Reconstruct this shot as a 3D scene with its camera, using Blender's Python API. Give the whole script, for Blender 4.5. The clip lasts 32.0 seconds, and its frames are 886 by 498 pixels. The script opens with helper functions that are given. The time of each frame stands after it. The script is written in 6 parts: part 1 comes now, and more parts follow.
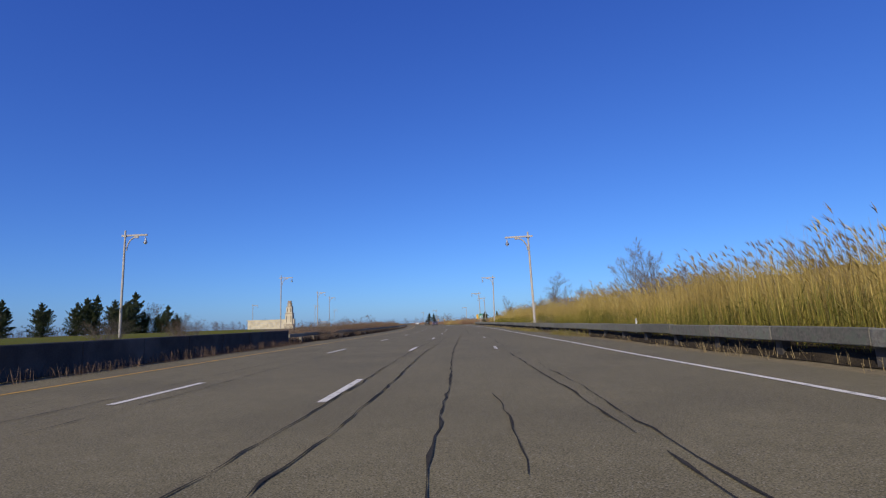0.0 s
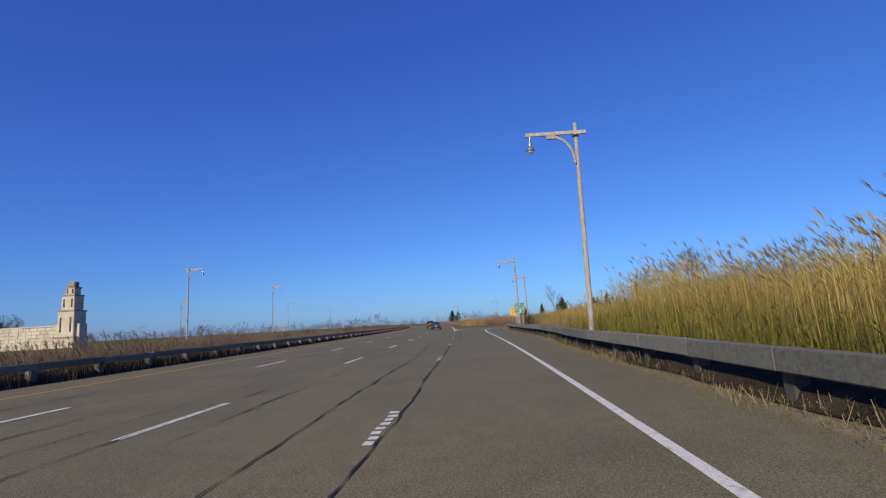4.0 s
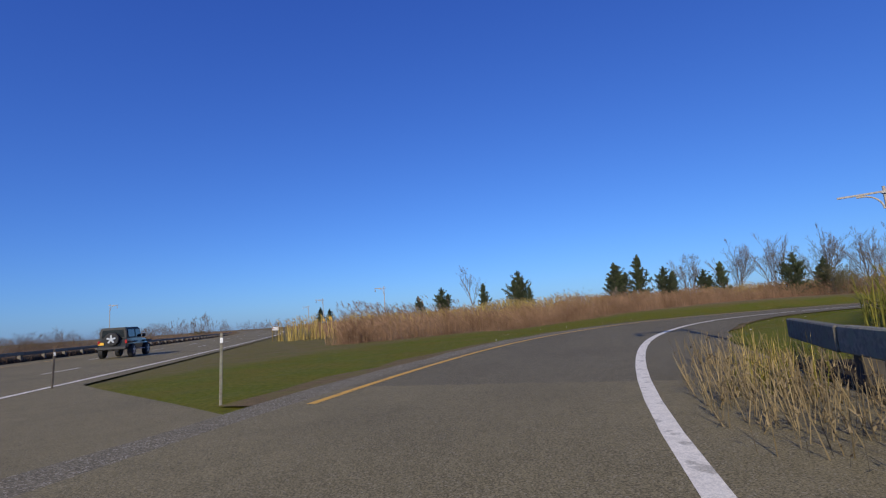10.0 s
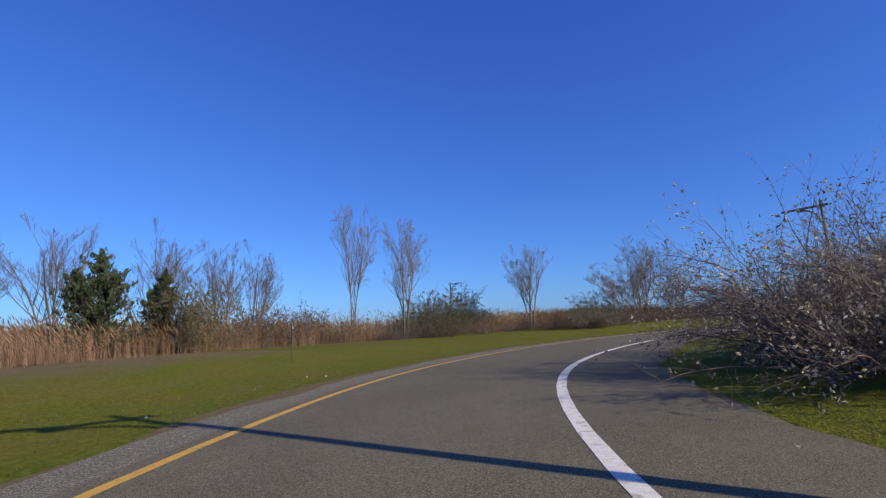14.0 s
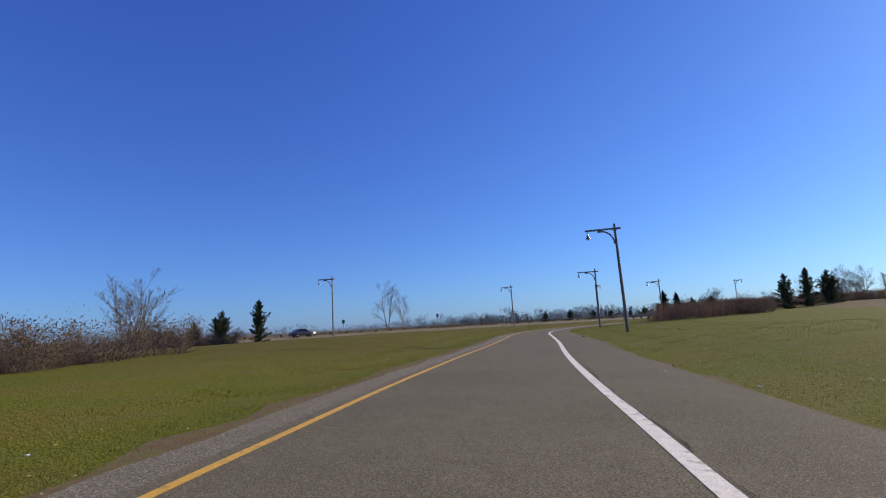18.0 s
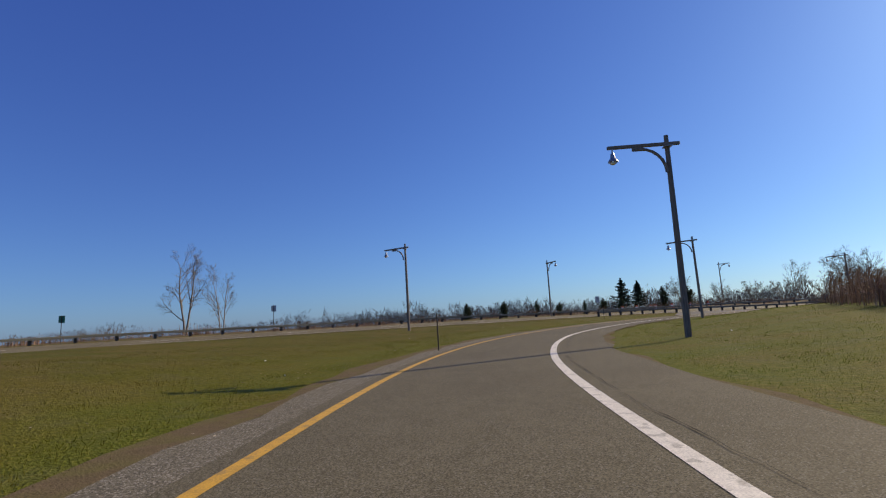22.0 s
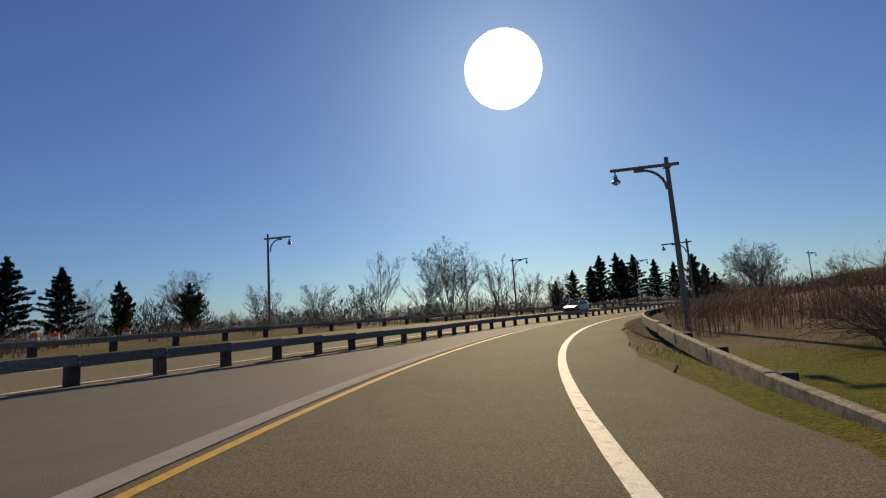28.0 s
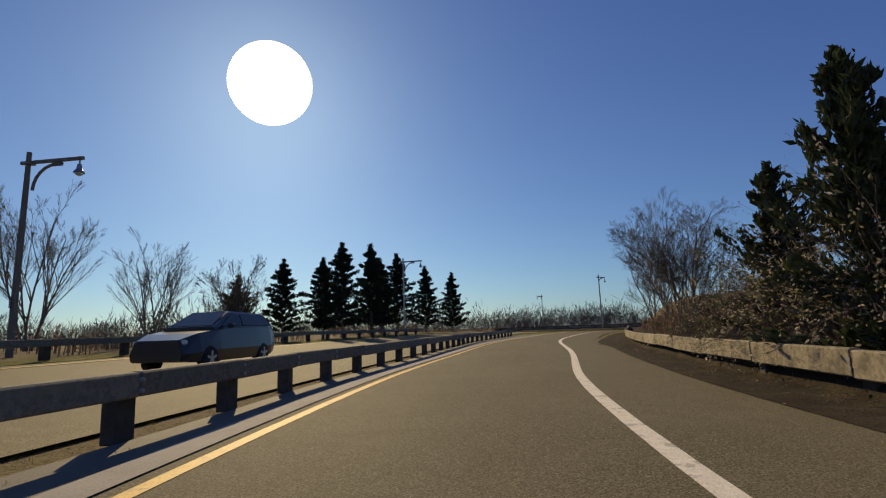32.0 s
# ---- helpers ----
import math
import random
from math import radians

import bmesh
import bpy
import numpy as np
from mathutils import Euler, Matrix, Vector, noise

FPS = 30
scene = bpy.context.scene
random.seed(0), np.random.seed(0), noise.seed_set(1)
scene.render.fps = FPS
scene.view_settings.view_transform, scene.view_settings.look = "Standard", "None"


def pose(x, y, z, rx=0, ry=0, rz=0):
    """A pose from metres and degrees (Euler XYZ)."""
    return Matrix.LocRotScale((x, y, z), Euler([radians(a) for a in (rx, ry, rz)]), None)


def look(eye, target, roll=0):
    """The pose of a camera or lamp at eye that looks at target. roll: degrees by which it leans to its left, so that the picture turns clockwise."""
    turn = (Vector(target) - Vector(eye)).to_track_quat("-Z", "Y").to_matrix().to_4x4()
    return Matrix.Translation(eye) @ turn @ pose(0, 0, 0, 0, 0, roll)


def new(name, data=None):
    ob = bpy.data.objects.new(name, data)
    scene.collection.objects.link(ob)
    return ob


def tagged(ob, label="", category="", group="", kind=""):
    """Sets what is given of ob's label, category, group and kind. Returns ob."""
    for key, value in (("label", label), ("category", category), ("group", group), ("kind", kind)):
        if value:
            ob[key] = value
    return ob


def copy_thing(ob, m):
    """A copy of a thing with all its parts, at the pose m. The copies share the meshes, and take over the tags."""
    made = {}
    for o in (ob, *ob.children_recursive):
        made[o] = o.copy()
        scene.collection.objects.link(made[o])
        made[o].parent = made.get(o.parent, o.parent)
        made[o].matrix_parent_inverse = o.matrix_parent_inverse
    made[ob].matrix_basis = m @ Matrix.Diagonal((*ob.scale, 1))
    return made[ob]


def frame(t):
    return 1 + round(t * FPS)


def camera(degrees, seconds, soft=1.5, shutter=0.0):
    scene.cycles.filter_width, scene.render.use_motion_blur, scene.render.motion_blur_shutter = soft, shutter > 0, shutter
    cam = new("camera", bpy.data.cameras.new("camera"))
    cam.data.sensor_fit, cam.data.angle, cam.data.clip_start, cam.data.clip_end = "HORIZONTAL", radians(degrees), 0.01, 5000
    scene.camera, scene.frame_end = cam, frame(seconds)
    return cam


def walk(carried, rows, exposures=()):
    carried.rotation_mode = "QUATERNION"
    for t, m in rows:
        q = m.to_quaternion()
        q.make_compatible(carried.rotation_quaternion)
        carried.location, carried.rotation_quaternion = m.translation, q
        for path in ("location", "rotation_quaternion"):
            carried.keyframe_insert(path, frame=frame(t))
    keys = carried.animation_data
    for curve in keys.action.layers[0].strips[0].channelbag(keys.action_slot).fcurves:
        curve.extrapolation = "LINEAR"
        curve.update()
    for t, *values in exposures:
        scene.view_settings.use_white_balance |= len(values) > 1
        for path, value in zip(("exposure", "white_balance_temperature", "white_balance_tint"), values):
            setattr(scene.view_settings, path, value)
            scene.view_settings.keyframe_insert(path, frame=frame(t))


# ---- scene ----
cam = camera(83.4, 32.0, soft=1.2)
PATH = [
    (0, (-4.91, 23.70, 1.114), (-2.660, 33.336, 2.567), -2.09),
    (0.5, (-1.73, 33.65, 1.300), (0.635, 43.257, 2.748), -2.87),
    (1, (1.40, 43.36, 1.048), (3.810, 52.946, 2.537), -2.48),
    (1.5, (4.46, 52.92, 1.286), (6.798, 62.547, 2.670), -3.11),
    (2, (7.40, 62.39, 0.967), (9.534, 72.039, 2.499), -2.27),
    (2.5, (10.20, 71.69, 1.297), (12.187, 81.390, 2.714), -2.94),
    (3, (12.82, 80.74, 1.301), (14.662, 90.456, 2.770), -3.04),
    (3.5, (15.24, 89.48, 1.300), (16.952, 99.225, 2.756), -3.06),
    (4, (17.45, 97.95, 1.300), (19.052, 107.713, 2.757), -3.12),
    (4.5, (19.45, 106.25, 1.311), (20.961, 116.031, 2.719), -3.88),
    (5, (21.26, 114.50, 1.051), (22.688, 124.295, 2.489), -3.07),
    (5.5, (22.99, 122.77, 1.272), (24.398, 132.572, 2.693), -3.58),
    (6, (24.71, 131.00, 0.986), (26.204, 140.772, 2.501), -2.25),
    (6.5, (26.47, 139.03, 1.257), (28.061, 148.810, 2.634), -2.52),
    (7, (28.24, 146.58, 1.079), (29.927, 156.335, 2.501), -2.15),
    (7.5, (29.93, 153.58, 1.180), (31.761, 163.324, 2.516), -2.44),
    (8, (31.62, 159.98, 1.077), (33.580, 169.686, 2.494), -2.86),
    (8.5, (33.28, 165.82, 1.043), (35.396, 175.484, 2.482), -3.27),
    (9, (35.12, 171.38, 1.016), (37.395, 181.013, 2.442), -2.98),
    (9.5, (37.43, 177.14, 1.263), (40.044, 186.699, 2.575), -2.78),
    (10, (40.26, 182.92, 1.198), (44.010, 192.096, 2.534), -3.84),
    (10.5, (43.63, 188.44, 1.002), (48.551, 197.050, 2.309), -4.62),
    (11, (47.46, 193.60, 1.596), (53.553, 201.398, 3.044), -4.89),
    (11.5, (51.68, 197.99, 1.397), (58.950, 204.709, 2.782), -4.15),
    (12, (56.07, 201.21, 1.555), (64.366, 206.646, 2.826), -3.46),
    (12.5, (60.44, 203.53, 1.363), (69.534, 207.480, 2.698), -2.31),
    (13, (65.00, 204.98, 1.232), (74.601, 207.366, 2.693), -2.10),
    (13.5, (70.00, 205.70, 1.249), (79.814, 206.633, 2.930), -2.55),
    (14, (75.35, 205.75, 1.309), (85.221, 205.318, 2.848), -3.21),
    (14.5, (80.86, 204.99, 1.312), (90.603, 203.283, 2.759), -3.15),
    (15, (86.45, 203.50, 1.310), (95.990, 200.830, 2.697), -3.08),
    (15.5, (92.12, 201.27, 1.320), (101.376, 197.744, 2.730), -3.55),
    (16, (97.68, 198.07, 1.273), (106.295, 193.209, 2.776), -4.61),
    (16.5, (102.81, 193.78, 1.306), (110.533, 187.598, 2.770), -3.86),
    (17, (107.48, 188.59, 1.328), (114.233, 181.371, 2.804), -3.85),
    (17.5, (111.62, 182.77, 1.350), (117.432, 174.781, 2.886), -3.42),
    (18, (115.12, 176.62, 1.383), (120.049, 168.056, 2.908), -3.34),
    (18.5, (117.96, 170.45, 1.331), (122.403, 161.624, 2.844), -3.60),
    (19, (120.42, 164.39, 1.343), (124.782, 155.520, 2.846), -3.08),
    (19.5, (122.81, 158.49, 1.287), (127.079, 149.578, 2.793), -2.44),
    (20, (125.01, 152.61, 1.326), (129.197, 143.649, 2.796), -1.68),
    (20.5, (127.20, 146.70, 1.380), (131.250, 137.673, 2.839), -2.39),
    (21, (129.29, 140.86, 1.300), (133.193, 131.769, 2.717), -2.57),
    (21.5, (131.18, 135.06, 1.175), (134.901, 125.888, 2.596), -2.96),
    (22, (132.89, 129.12, 1.186), (136.296, 119.827, 2.594), -3.31),
    (22.5, (134.35, 123.23, 1.220), (137.367, 113.789, 2.583), -3.37),
    (23, (135.55, 117.40, 1.158), (137.917, 107.786, 2.581), -3.50),
    (23.5, (136.31, 111.71, 1.244), (138.033, 101.962, 2.629), -3.05),
    (24, (136.81, 106.23, 1.084), (137.959, 96.398, 2.520), -3.35),
    (24.5, (137.09, 100.80, 1.226), (137.970, 90.963, 2.807), -2.65),
    (25, (136.81, 94.98, 1.300), (136.690, 85.091, 2.773), -2.88),
    (25.5, (135.82, 88.88, 1.302), (134.682, 79.047, 2.719), -2.87),
    (26, (134.17, 82.65, 1.303), (132.221, 72.932, 2.668), -2.91),
    (26.5, (132.02, 76.40, 1.517), (129.417, 66.829, 2.787), -4.01),
    (27, (129.40, 70.31, 1.392), (125.979, 61.000, 2.671), -3.61),
    (27.5, (126.38, 64.49, 1.206), (122.142, 55.516, 2.449), -3.25),
    (28, (122.93, 58.96, 1.331), (118.073, 50.315, 2.620), -3.90),
    (28.5, (119.10, 53.75, 1.368), (113.680, 45.437, 2.580), -3.34),
    (29, (115.01, 48.84, 1.197), (109.069, 40.911, 2.554), -3.03),
    (29.5, (110.50, 44.15, 1.301), (103.994, 36.664, 2.603), -3.72),
    (30, (105.79, 39.78, 1.107), (98.848, 32.724, 2.562), -3.38),
    (30.5, (101.06, 35.79, 1.251), (93.747, 29.099, 2.608), -3.14),
    (31, (96.36, 32.17, 1.088), (88.713, 25.897, 2.587), -2.50),
    (31.5, (91.77, 28.98, 1.046), (83.804, 23.136, 2.600), -2.13),
    (32, (87.35, 26.26, 1.066), (79.010, 20.972, 2.667), -2.12),
]
walk(cam, [(t, look(eye, target, roll)) for t, eye, target, roll in PATH],
     exposures=[(0.0, -0.12, 6500, 10), (9.0, -0.14, 6500, 10), (12.0, -0.12, 6500, 10), (13.5, 0.08, 6500, 10), (16.5, 0.15, 6700, 10), (20.0, -0.02, 7500, 10),
                (23.0, -0.14, 8300, 8), (27.0, -0.48, 9700, 6), (32.0, -0.42, 10600, 5)])


# ---------------------------------------------------------------- light
SUN_AZ = math.atan2(-0.546, -0.710)      # bearing of the sun from +y, clockwise
SUN_EL = radians(26.5)
world = bpy.data.worlds.new("sky")
scene.world = world
world.use_nodes = True
wn = world.node_tree
sky = wn.nodes.new("ShaderNodeTexSky")
sky.sky_type = "NISHITA"
sky.sun_disc = False
sky.sun_elevation = SUN_EL
sky.sun_rotation = SUN_AZ
sky.altitude, sky.air_density, sky.dust_density, sky.ozone_density = 0.0, 1.0, 0.4, 3.5
bg = wn.nodes["Background"]
bg.inputs["Strength"].default_value = 0.085
tint = wn.nodes.new("ShaderNodeMix")                 # the clear, deep blue of a coast in late autumn
tint.data_type, tint.blend_type = "RGBA", "MULTIPLY"
tint.inputs["Factor"].default_value = 1.0
tint.inputs[7].default_value = (0.505, 0.86, 1.34, 1)
wn.links.new(sky.outputs[0], tint.inputs[6])
deep = wn.nodes.new("ShaderNodeMix")
deep.data_type, deep.blend_type = "RGBA", "ADD"
deep.inputs["Factor"].default_value = 1.0
deep.inputs[7].default_value = (-0.16, 0.0, 1.9, 1)
wn.links.new(tint.outputs[2], deep.inputs[6])
wn.links.new(deep.outputs[2], bg.inputs["Color"])
sun = bpy.data.lights.new("sun", "SUN")
sun.energy, sun.angle, sun.color = 5.0, radians(0.55), (1.0, 0.90, 0.74)
sun_ob = new("sun", sun)
sun_dir = Vector((math.sin(SUN_AZ) * math.cos(SUN_EL), math.cos(SUN_AZ) * math.cos(SUN_EL), math.sin(SUN_EL)))
sun_ob.matrix_world = look(sun_dir * 200, (0, 0, 0))


# ---------------------------------------------------------------- materials


def material(name, base, rough=0.8, second=None, scale=8.0, fine=0.0, bump=0.0, bump_scale=60.0, metal=0.0,
             third=None, third_scale=0.3, per_object=0.0, island=0.0, spec=0.5, stretch=None, translucent=0.0, grain=0.0, third_from=0.45,
             speck=None, speck_scale=70.0, speck_from=0.8):
    """A surface of two or three mottled colours with fine grain and relief, in metres."""
    m = bpy.data.materials.new(name)
    m.use_nodes = True
    nt = m.node_tree
    n, l = nt.nodes, nt.links
    b = n["Principled BSDF"]
    b.inputs["Roughness"].default_value = rough
    b.inputs["Metallic"].default_value = metal
    b.inputs["Specular IOR Level"].default_value = spec
    geo = n.new("ShaderNodeNewGeometry")
    where = geo.outputs["Position"]
    if stretch:
        tc = n.new("ShaderNodeTexCoord")
        mp = n.new("ShaderNodeMapping")
        mp.inputs["Scale"].default_value = stretch
        l.new(tc.outputs["Object"], mp.inputs["Vector"])
        where = mp.outputs["Vector"]

    def noise_node(s, detail=4.0):
        t = n.new("ShaderNodeTexNoise")
        t.inputs["Scale"].default_value = s
        t.inputs["Detail"].default_value = detail
        l.new(where, t.inputs["Vector"])
        return t.outputs["Fac"]

    def mixed(a, bcol, fac, low=0.38, high=0.62):
        r = n.new("ShaderNodeMapRange")
        r.inputs["From Min"].default_value, r.inputs["From Max"].default_value = low, high
        l.new(fac, r.inputs["Value"])
        x = n.new("ShaderNodeMix")
        x.data_type = "RGBA"
        l.new(r.outputs[0], x.inputs["Factor"])
        for socket, c in ((x.inputs[6], a), (x.inputs[7], bcol)):
            if isinstance(c, tuple):
                socket.default_value = (*c, 1)
            else:
                l.new(c, socket)
        return x.outputs[2]

    col = base
    if second:
        col = mixed(base, second, noise_node(scale))
    if third:
        col = mixed(col, third, noise_node(third_scale, 4.0), third_from, third_from + (0.2 if third_from < 0.5 else 0.06))
    if fine:
        dark = tuple(c * (1 - fine) for c in base)
        lite = tuple(min(1, c * (1 + fine)) for c in base)
        g = mixed(dark, lite, noise_node(grain or bump_scale * 1.7, 3.0))
        x = n.new("ShaderNodeMix")
        x.data_type = "RGBA"
        x.inputs["Factor"].default_value = 0.5
        if isinstance(col, tuple):
            x.inputs[6].default_value = (*col, 1)
        else:
            l.new(col, x.inputs[6])
        l.new(g, x.inputs[7])
        col = x.outputs[2]
    if speck:
        cells = n.new("ShaderNodeTexVoronoi")
        cells.inputs["Scale"].default_value = speck_scale
        l.new(where, cells.inputs["Vector"])
        parts = n.new("ShaderNodeSeparateColor")
        l.new(cells.outputs["Color"], parts.inputs[0])
        col = mixed(col, speck, parts.outputs[0], speck_from, speck_from + 0.12)
        pits = tuple(c * 0.55 for c in base)
        col = mixed(col, pits, parts.outputs[1], 0.8, 0.95)
    if per_object or island:
        h = n.new("ShaderNodeHueSaturation")
        r = n.new("ShaderNodeMapRange")
        amount = per_object or island
        r.inputs["To Min"].default_value, r.inputs["To Max"].default_value = 1 - amount, 1 + amount
        if per_object:
            l.new(n.new("ShaderNodeObjectInfo").outputs["Random"], r.inputs["Value"])
        else:
            l.new(geo.outputs["Random Per Island"], r.inputs["Value"])
        l.new(r.outputs[0], h.inputs["Value"])
        if isinstance(col, tuple):
            h.inputs["Color"].default_value = (*col, 1)
        else:
            l.new(col, h.inputs["Color"])
        col = h.outputs[0]
    if isinstance(col, tuple):
        b.inputs["Base Color"].default_value = (*col, 1)
    else:
        l.new(col, b.inputs["Base Color"])
    if bump:
        bp = n.new("ShaderNodeBump")
        bp.inputs["Strength"].default_value = bump
        bp.inputs["Distance"].default_value = 0.02
        l.new(noise_node(bump_scale), bp.inputs["Height"])
        l.new(bp.outputs[0], b.inputs["Normal"])
    if translucent:
        tr = n.new("ShaderNodeBsdfTranslucent")
        if isinstance(col, tuple):
            tr.inputs["Color"].default_value = (*col, 1)
        else:
            l.new(col, tr.inputs["Color"])
        ms = n.new("ShaderNodeMixShader")
        ms.inputs[0].default_value = translucent
        l.new(b.outputs[0], ms.inputs[1])
        l.new(tr.outputs[0], ms.inputs[2])
        l.new(ms.outputs[0], n["Material Output"].inputs["Surface"])
    return m


ASPHALT = material("worn_asphalt", (0.172, 0.143, 0.073), 0.85, (0.222, 0.184, 0.097), 2.6, fine=0.8, bump=0.12, bump_scale=110, grain=62, speck=(0.27, 0.235, 0.155), speck_scale=85, speck_from=0.86,
                   third=(0.134, 0.111, 0.059), third_scale=0.32, spec=0.2)
RAMP_ASPHALT = material("ramp_asphalt", (0.138, 0.119, 0.072), 0.85, (0.172, 0.148, 0.092), 2.2, fine=0.75, bump=0.15, bump_scale=110, grain=58, speck=(0.24, 0.215, 0.16), speck_scale=85, speck_from=0.84,
                        third=(0.116, 0.098, 0.059), third_scale=0.3, spec=0.1)
COARSE_ASPHALT = material("coarse_asphalt", (0.165, 0.142, 0.092), 0.95, (0.12, 0.103, 0.066), 3.0, fine=0.8, bump=0.5, bump_scale=70, grain=40, speck=(0.33, 0.295, 0.225), speck_scale=65,
                          speck_from=0.74, spec=0.2)
SHOULDER = material("gravelly_shoulder", (0.25, 0.20, 0.115), 0.9, (0.15, 0.12, 0.07), 6.0, fine=0.6, bump=0.9, bump_scale=30, spec=0.06)
CONCRETE_ROAD = material("concrete_pavement", (0.118, 0.108, 0.086), 0.85, (0.092, 0.085, 0.068), 1.5, fine=0.25, bump=0.4, bump_scale=50,
                         third=(0.085, 0.079, 0.066), third_scale=0.25)
TAR = material("tar_seal", (0.040, 0.036, 0.030), 0.95, (0.062, 0.055, 0.044), 5.0, fine=0.4, spec=0.05)
WHITE_LINE = material("worn_white_line", (0.76, 0.70, 0.57), 0.7, (0.58, 0.53, 0.42), 9.0, fine=0.25, bump_scale=40,
                      third=(0.17, 0.145, 0.09), third_scale=5.0, third_from=0.57)
YELLOW_LINE = material("worn_yellow_line", (0.66, 0.36, 0.035), 0.7, (0.46, 0.26, 0.045), 7.0, fine=0.3, bump_scale=40,
                       third=(0.17, 0.14, 0.08), third_scale=4.0, third_from=0.60)
DIRT = material("bare_dirt", (0.16, 0.115, 0.062), 0.95, (0.105, 0.08, 0.036), 5.0, fine=0.5, bump=0.6, bump_scale=40, third=(0.13, 0.125, 0.03), third_scale=1.6, spec=0.06)
CONCRETE = material("weathered_concrete", (0.30, 0.28, 0.25), 0.9, (0.22, 0.20, 0.18), 2.0, fine=0.2, bump=0.4, bump_scale=40)
SILVER_WOOD = material("silvered_wood", (0.40, 0.37, 0.33), 0.85, (0.27, 0.24, 0.21), 3.0, bump=0.5, bump_scale=20, stretch=(9, 9, 0.8), per_object=0.12)
RAIL_WOOD = material("grey_timber", (0.20, 0.18, 0.14), 0.85, (0.125, 0.113, 0.088), 2.5, bump=0.6, bump_scale=18, stretch=(7, 7, 7), per_object=0.22,
                     third=(0.155, 0.165, 0.115), third_scale=0.9)
# Paler copy of the rail timber, with low sunlight painted into its colour.
SUNLIT_WOOD = material("sunbleached_timber", (0.40, 0.33, 0.22), 0.85, (0.25, 0.20, 0.13), 2.5, bump=0.6, bump_scale=18, stretch=(7, 7, 7), per_object=0.15,
                     third=(0.16, 0.13, 0.085), third_scale=0.8)
# Stained wall; the shade on its road face is painted into the dark base.
SHADED_WALL = material("stained_wall", (0.055, 0.047, 0.038), 0.95, (0.03, 0.026, 0.022), 1.6, fine=0.3, bump=0.6, bump_scale=20, third=(0.16, 0.14, 0.115), third_scale=0.5)
# Soil and litter, with the shade under the rails painted into its near-black colour.
SHADED_SOIL = material("damp_soil_and_leaf_litter", (0.040, 0.031, 0.021), 0.95, (0.022, 0.017, 0.012), 3.0, fine=0.6, bump=1.0, bump_scale=24, third=(0.075, 0.058, 0.036), third_scale=1.2, spec=0.06)
POST_WOOD = material("dark_timber", (0.085, 0.072, 0.058), 0.9, (0.05, 0.043, 0.036), 4.0, bump=0.6, bump_scale=25, per_object=0.2)
BROWN_WOOD = material("weathered_brown_wood", (0.25, 0.205, 0.155), 0.85, (0.17, 0.14, 0.105), 3.0, bump=0.5, bump_scale=20, stretch=(9, 9, 0.8), per_object=0.12)
LAMP_METAL = material("grey_metal", (0.36, 0.37, 0.38), 0.4, (0.28, 0.29, 0.30), 9.0, metal=0.7)
POST_CONCRETE = material("stained_concrete", (0.17, 0.15, 0.125), 0.9, (0.10, 0.09, 0.075), 2.0, fine=0.3, bump_scale=30)
SIGN_GREEN = material("sign_green", (0.0, 0.16, 0.085), 0.45, (0.0, 0.13, 0.07), 5.0)
SIGN_YELLOW = material("sign_yellow", (0.75, 0.42, 0.02), 0.45, (0.66, 0.36, 0.02), 5.0)
SIGN_WHITE = material("sign_white", (0.78, 0.78, 0.76), 0.5, (0.66, 0.66, 0.64), 6.0)
SIGN_BLACK = material("sign_black", (0.02, 0.02, 0.02), 0.5)
SIGN_BACK = material("sign_back_metal", (0.42, 0.43, 0.44), 0.5, (0.34, 0.35, 0.36), 4.0, metal=0.8)
BARK = material("grey_bark", (0.20, 0.175, 0.15), 0.9, (0.12, 0.105, 0.09), 12.0, bump=0.6, bump_scale=30)
TWIG = material("bare_twigs", (0.18, 0.148, 0.118), 0.9, (0.115, 0.094, 0.075), 3.0, per_object=0.12)
CANE = material("brown_canes", (0.17, 0.125, 0.10), 0.9, (0.10, 0.072, 0.058), 3.0, per_object=0.12)
CEDAR = material("cedar_foliage", (0.070, 0.088, 0.034), 0.75, (0.04, 0.052, 0.024), 1.6, island=0.35, per_object=0.15, translucent=0.2)
PINE = material("pine_foliage", (0.026, 0.044, 0.022), 0.75, (0.015, 0.027, 0.015), 1.6, island=0.35, translucent=0.15)
SHRUB = material("olive_shrub_leaves", (0.22, 0.20, 0.085), 0.75, (0.14, 0.12, 0.055), 1.5, island=0.4, per_object=0.2, translucent=0.4)
PALE_LEAF = material("pale_shrub_leaves", (0.62, 0.54, 0.40), 0.7, (0.26, 0.22, 0.12), 2.5, island=0.5, translucent=0.3)
GREY_LEAF = material("grey_green_leaves", (0.17, 0.175, 0.085), 0.7, (0.10, 0.105, 0.055), 1.5, island=0.45, translucent=0.35)
BRUSH = material("brown_brush", (0.23, 0.155, 0.10), 0.85, (0.15, 0.10, 0.066), 0.8, island=0.35, per_object=0.15, translucent=0.2, spec=0.06)
REED_GOLD = material("golden_reeds", (0.52, 0.39, 0.12), 0.8, (0.33, 0.235, 0.075), 0.5, island=0.4, translucent=0.3, spec=0.06)
REED_BROWN = material("russet_reeds", (0.32, 0.20, 0.122), 0.8, (0.19, 0.115, 0.068), 0.5, island=0.45, translucent=0.08, spec=0.06)
PLUME = material("grey_reed_plumes", (0.24, 0.19, 0.16), 0.9, (0.15, 0.12, 0.10), 0.8, island=0.35, translucent=0.15, spec=0.06)
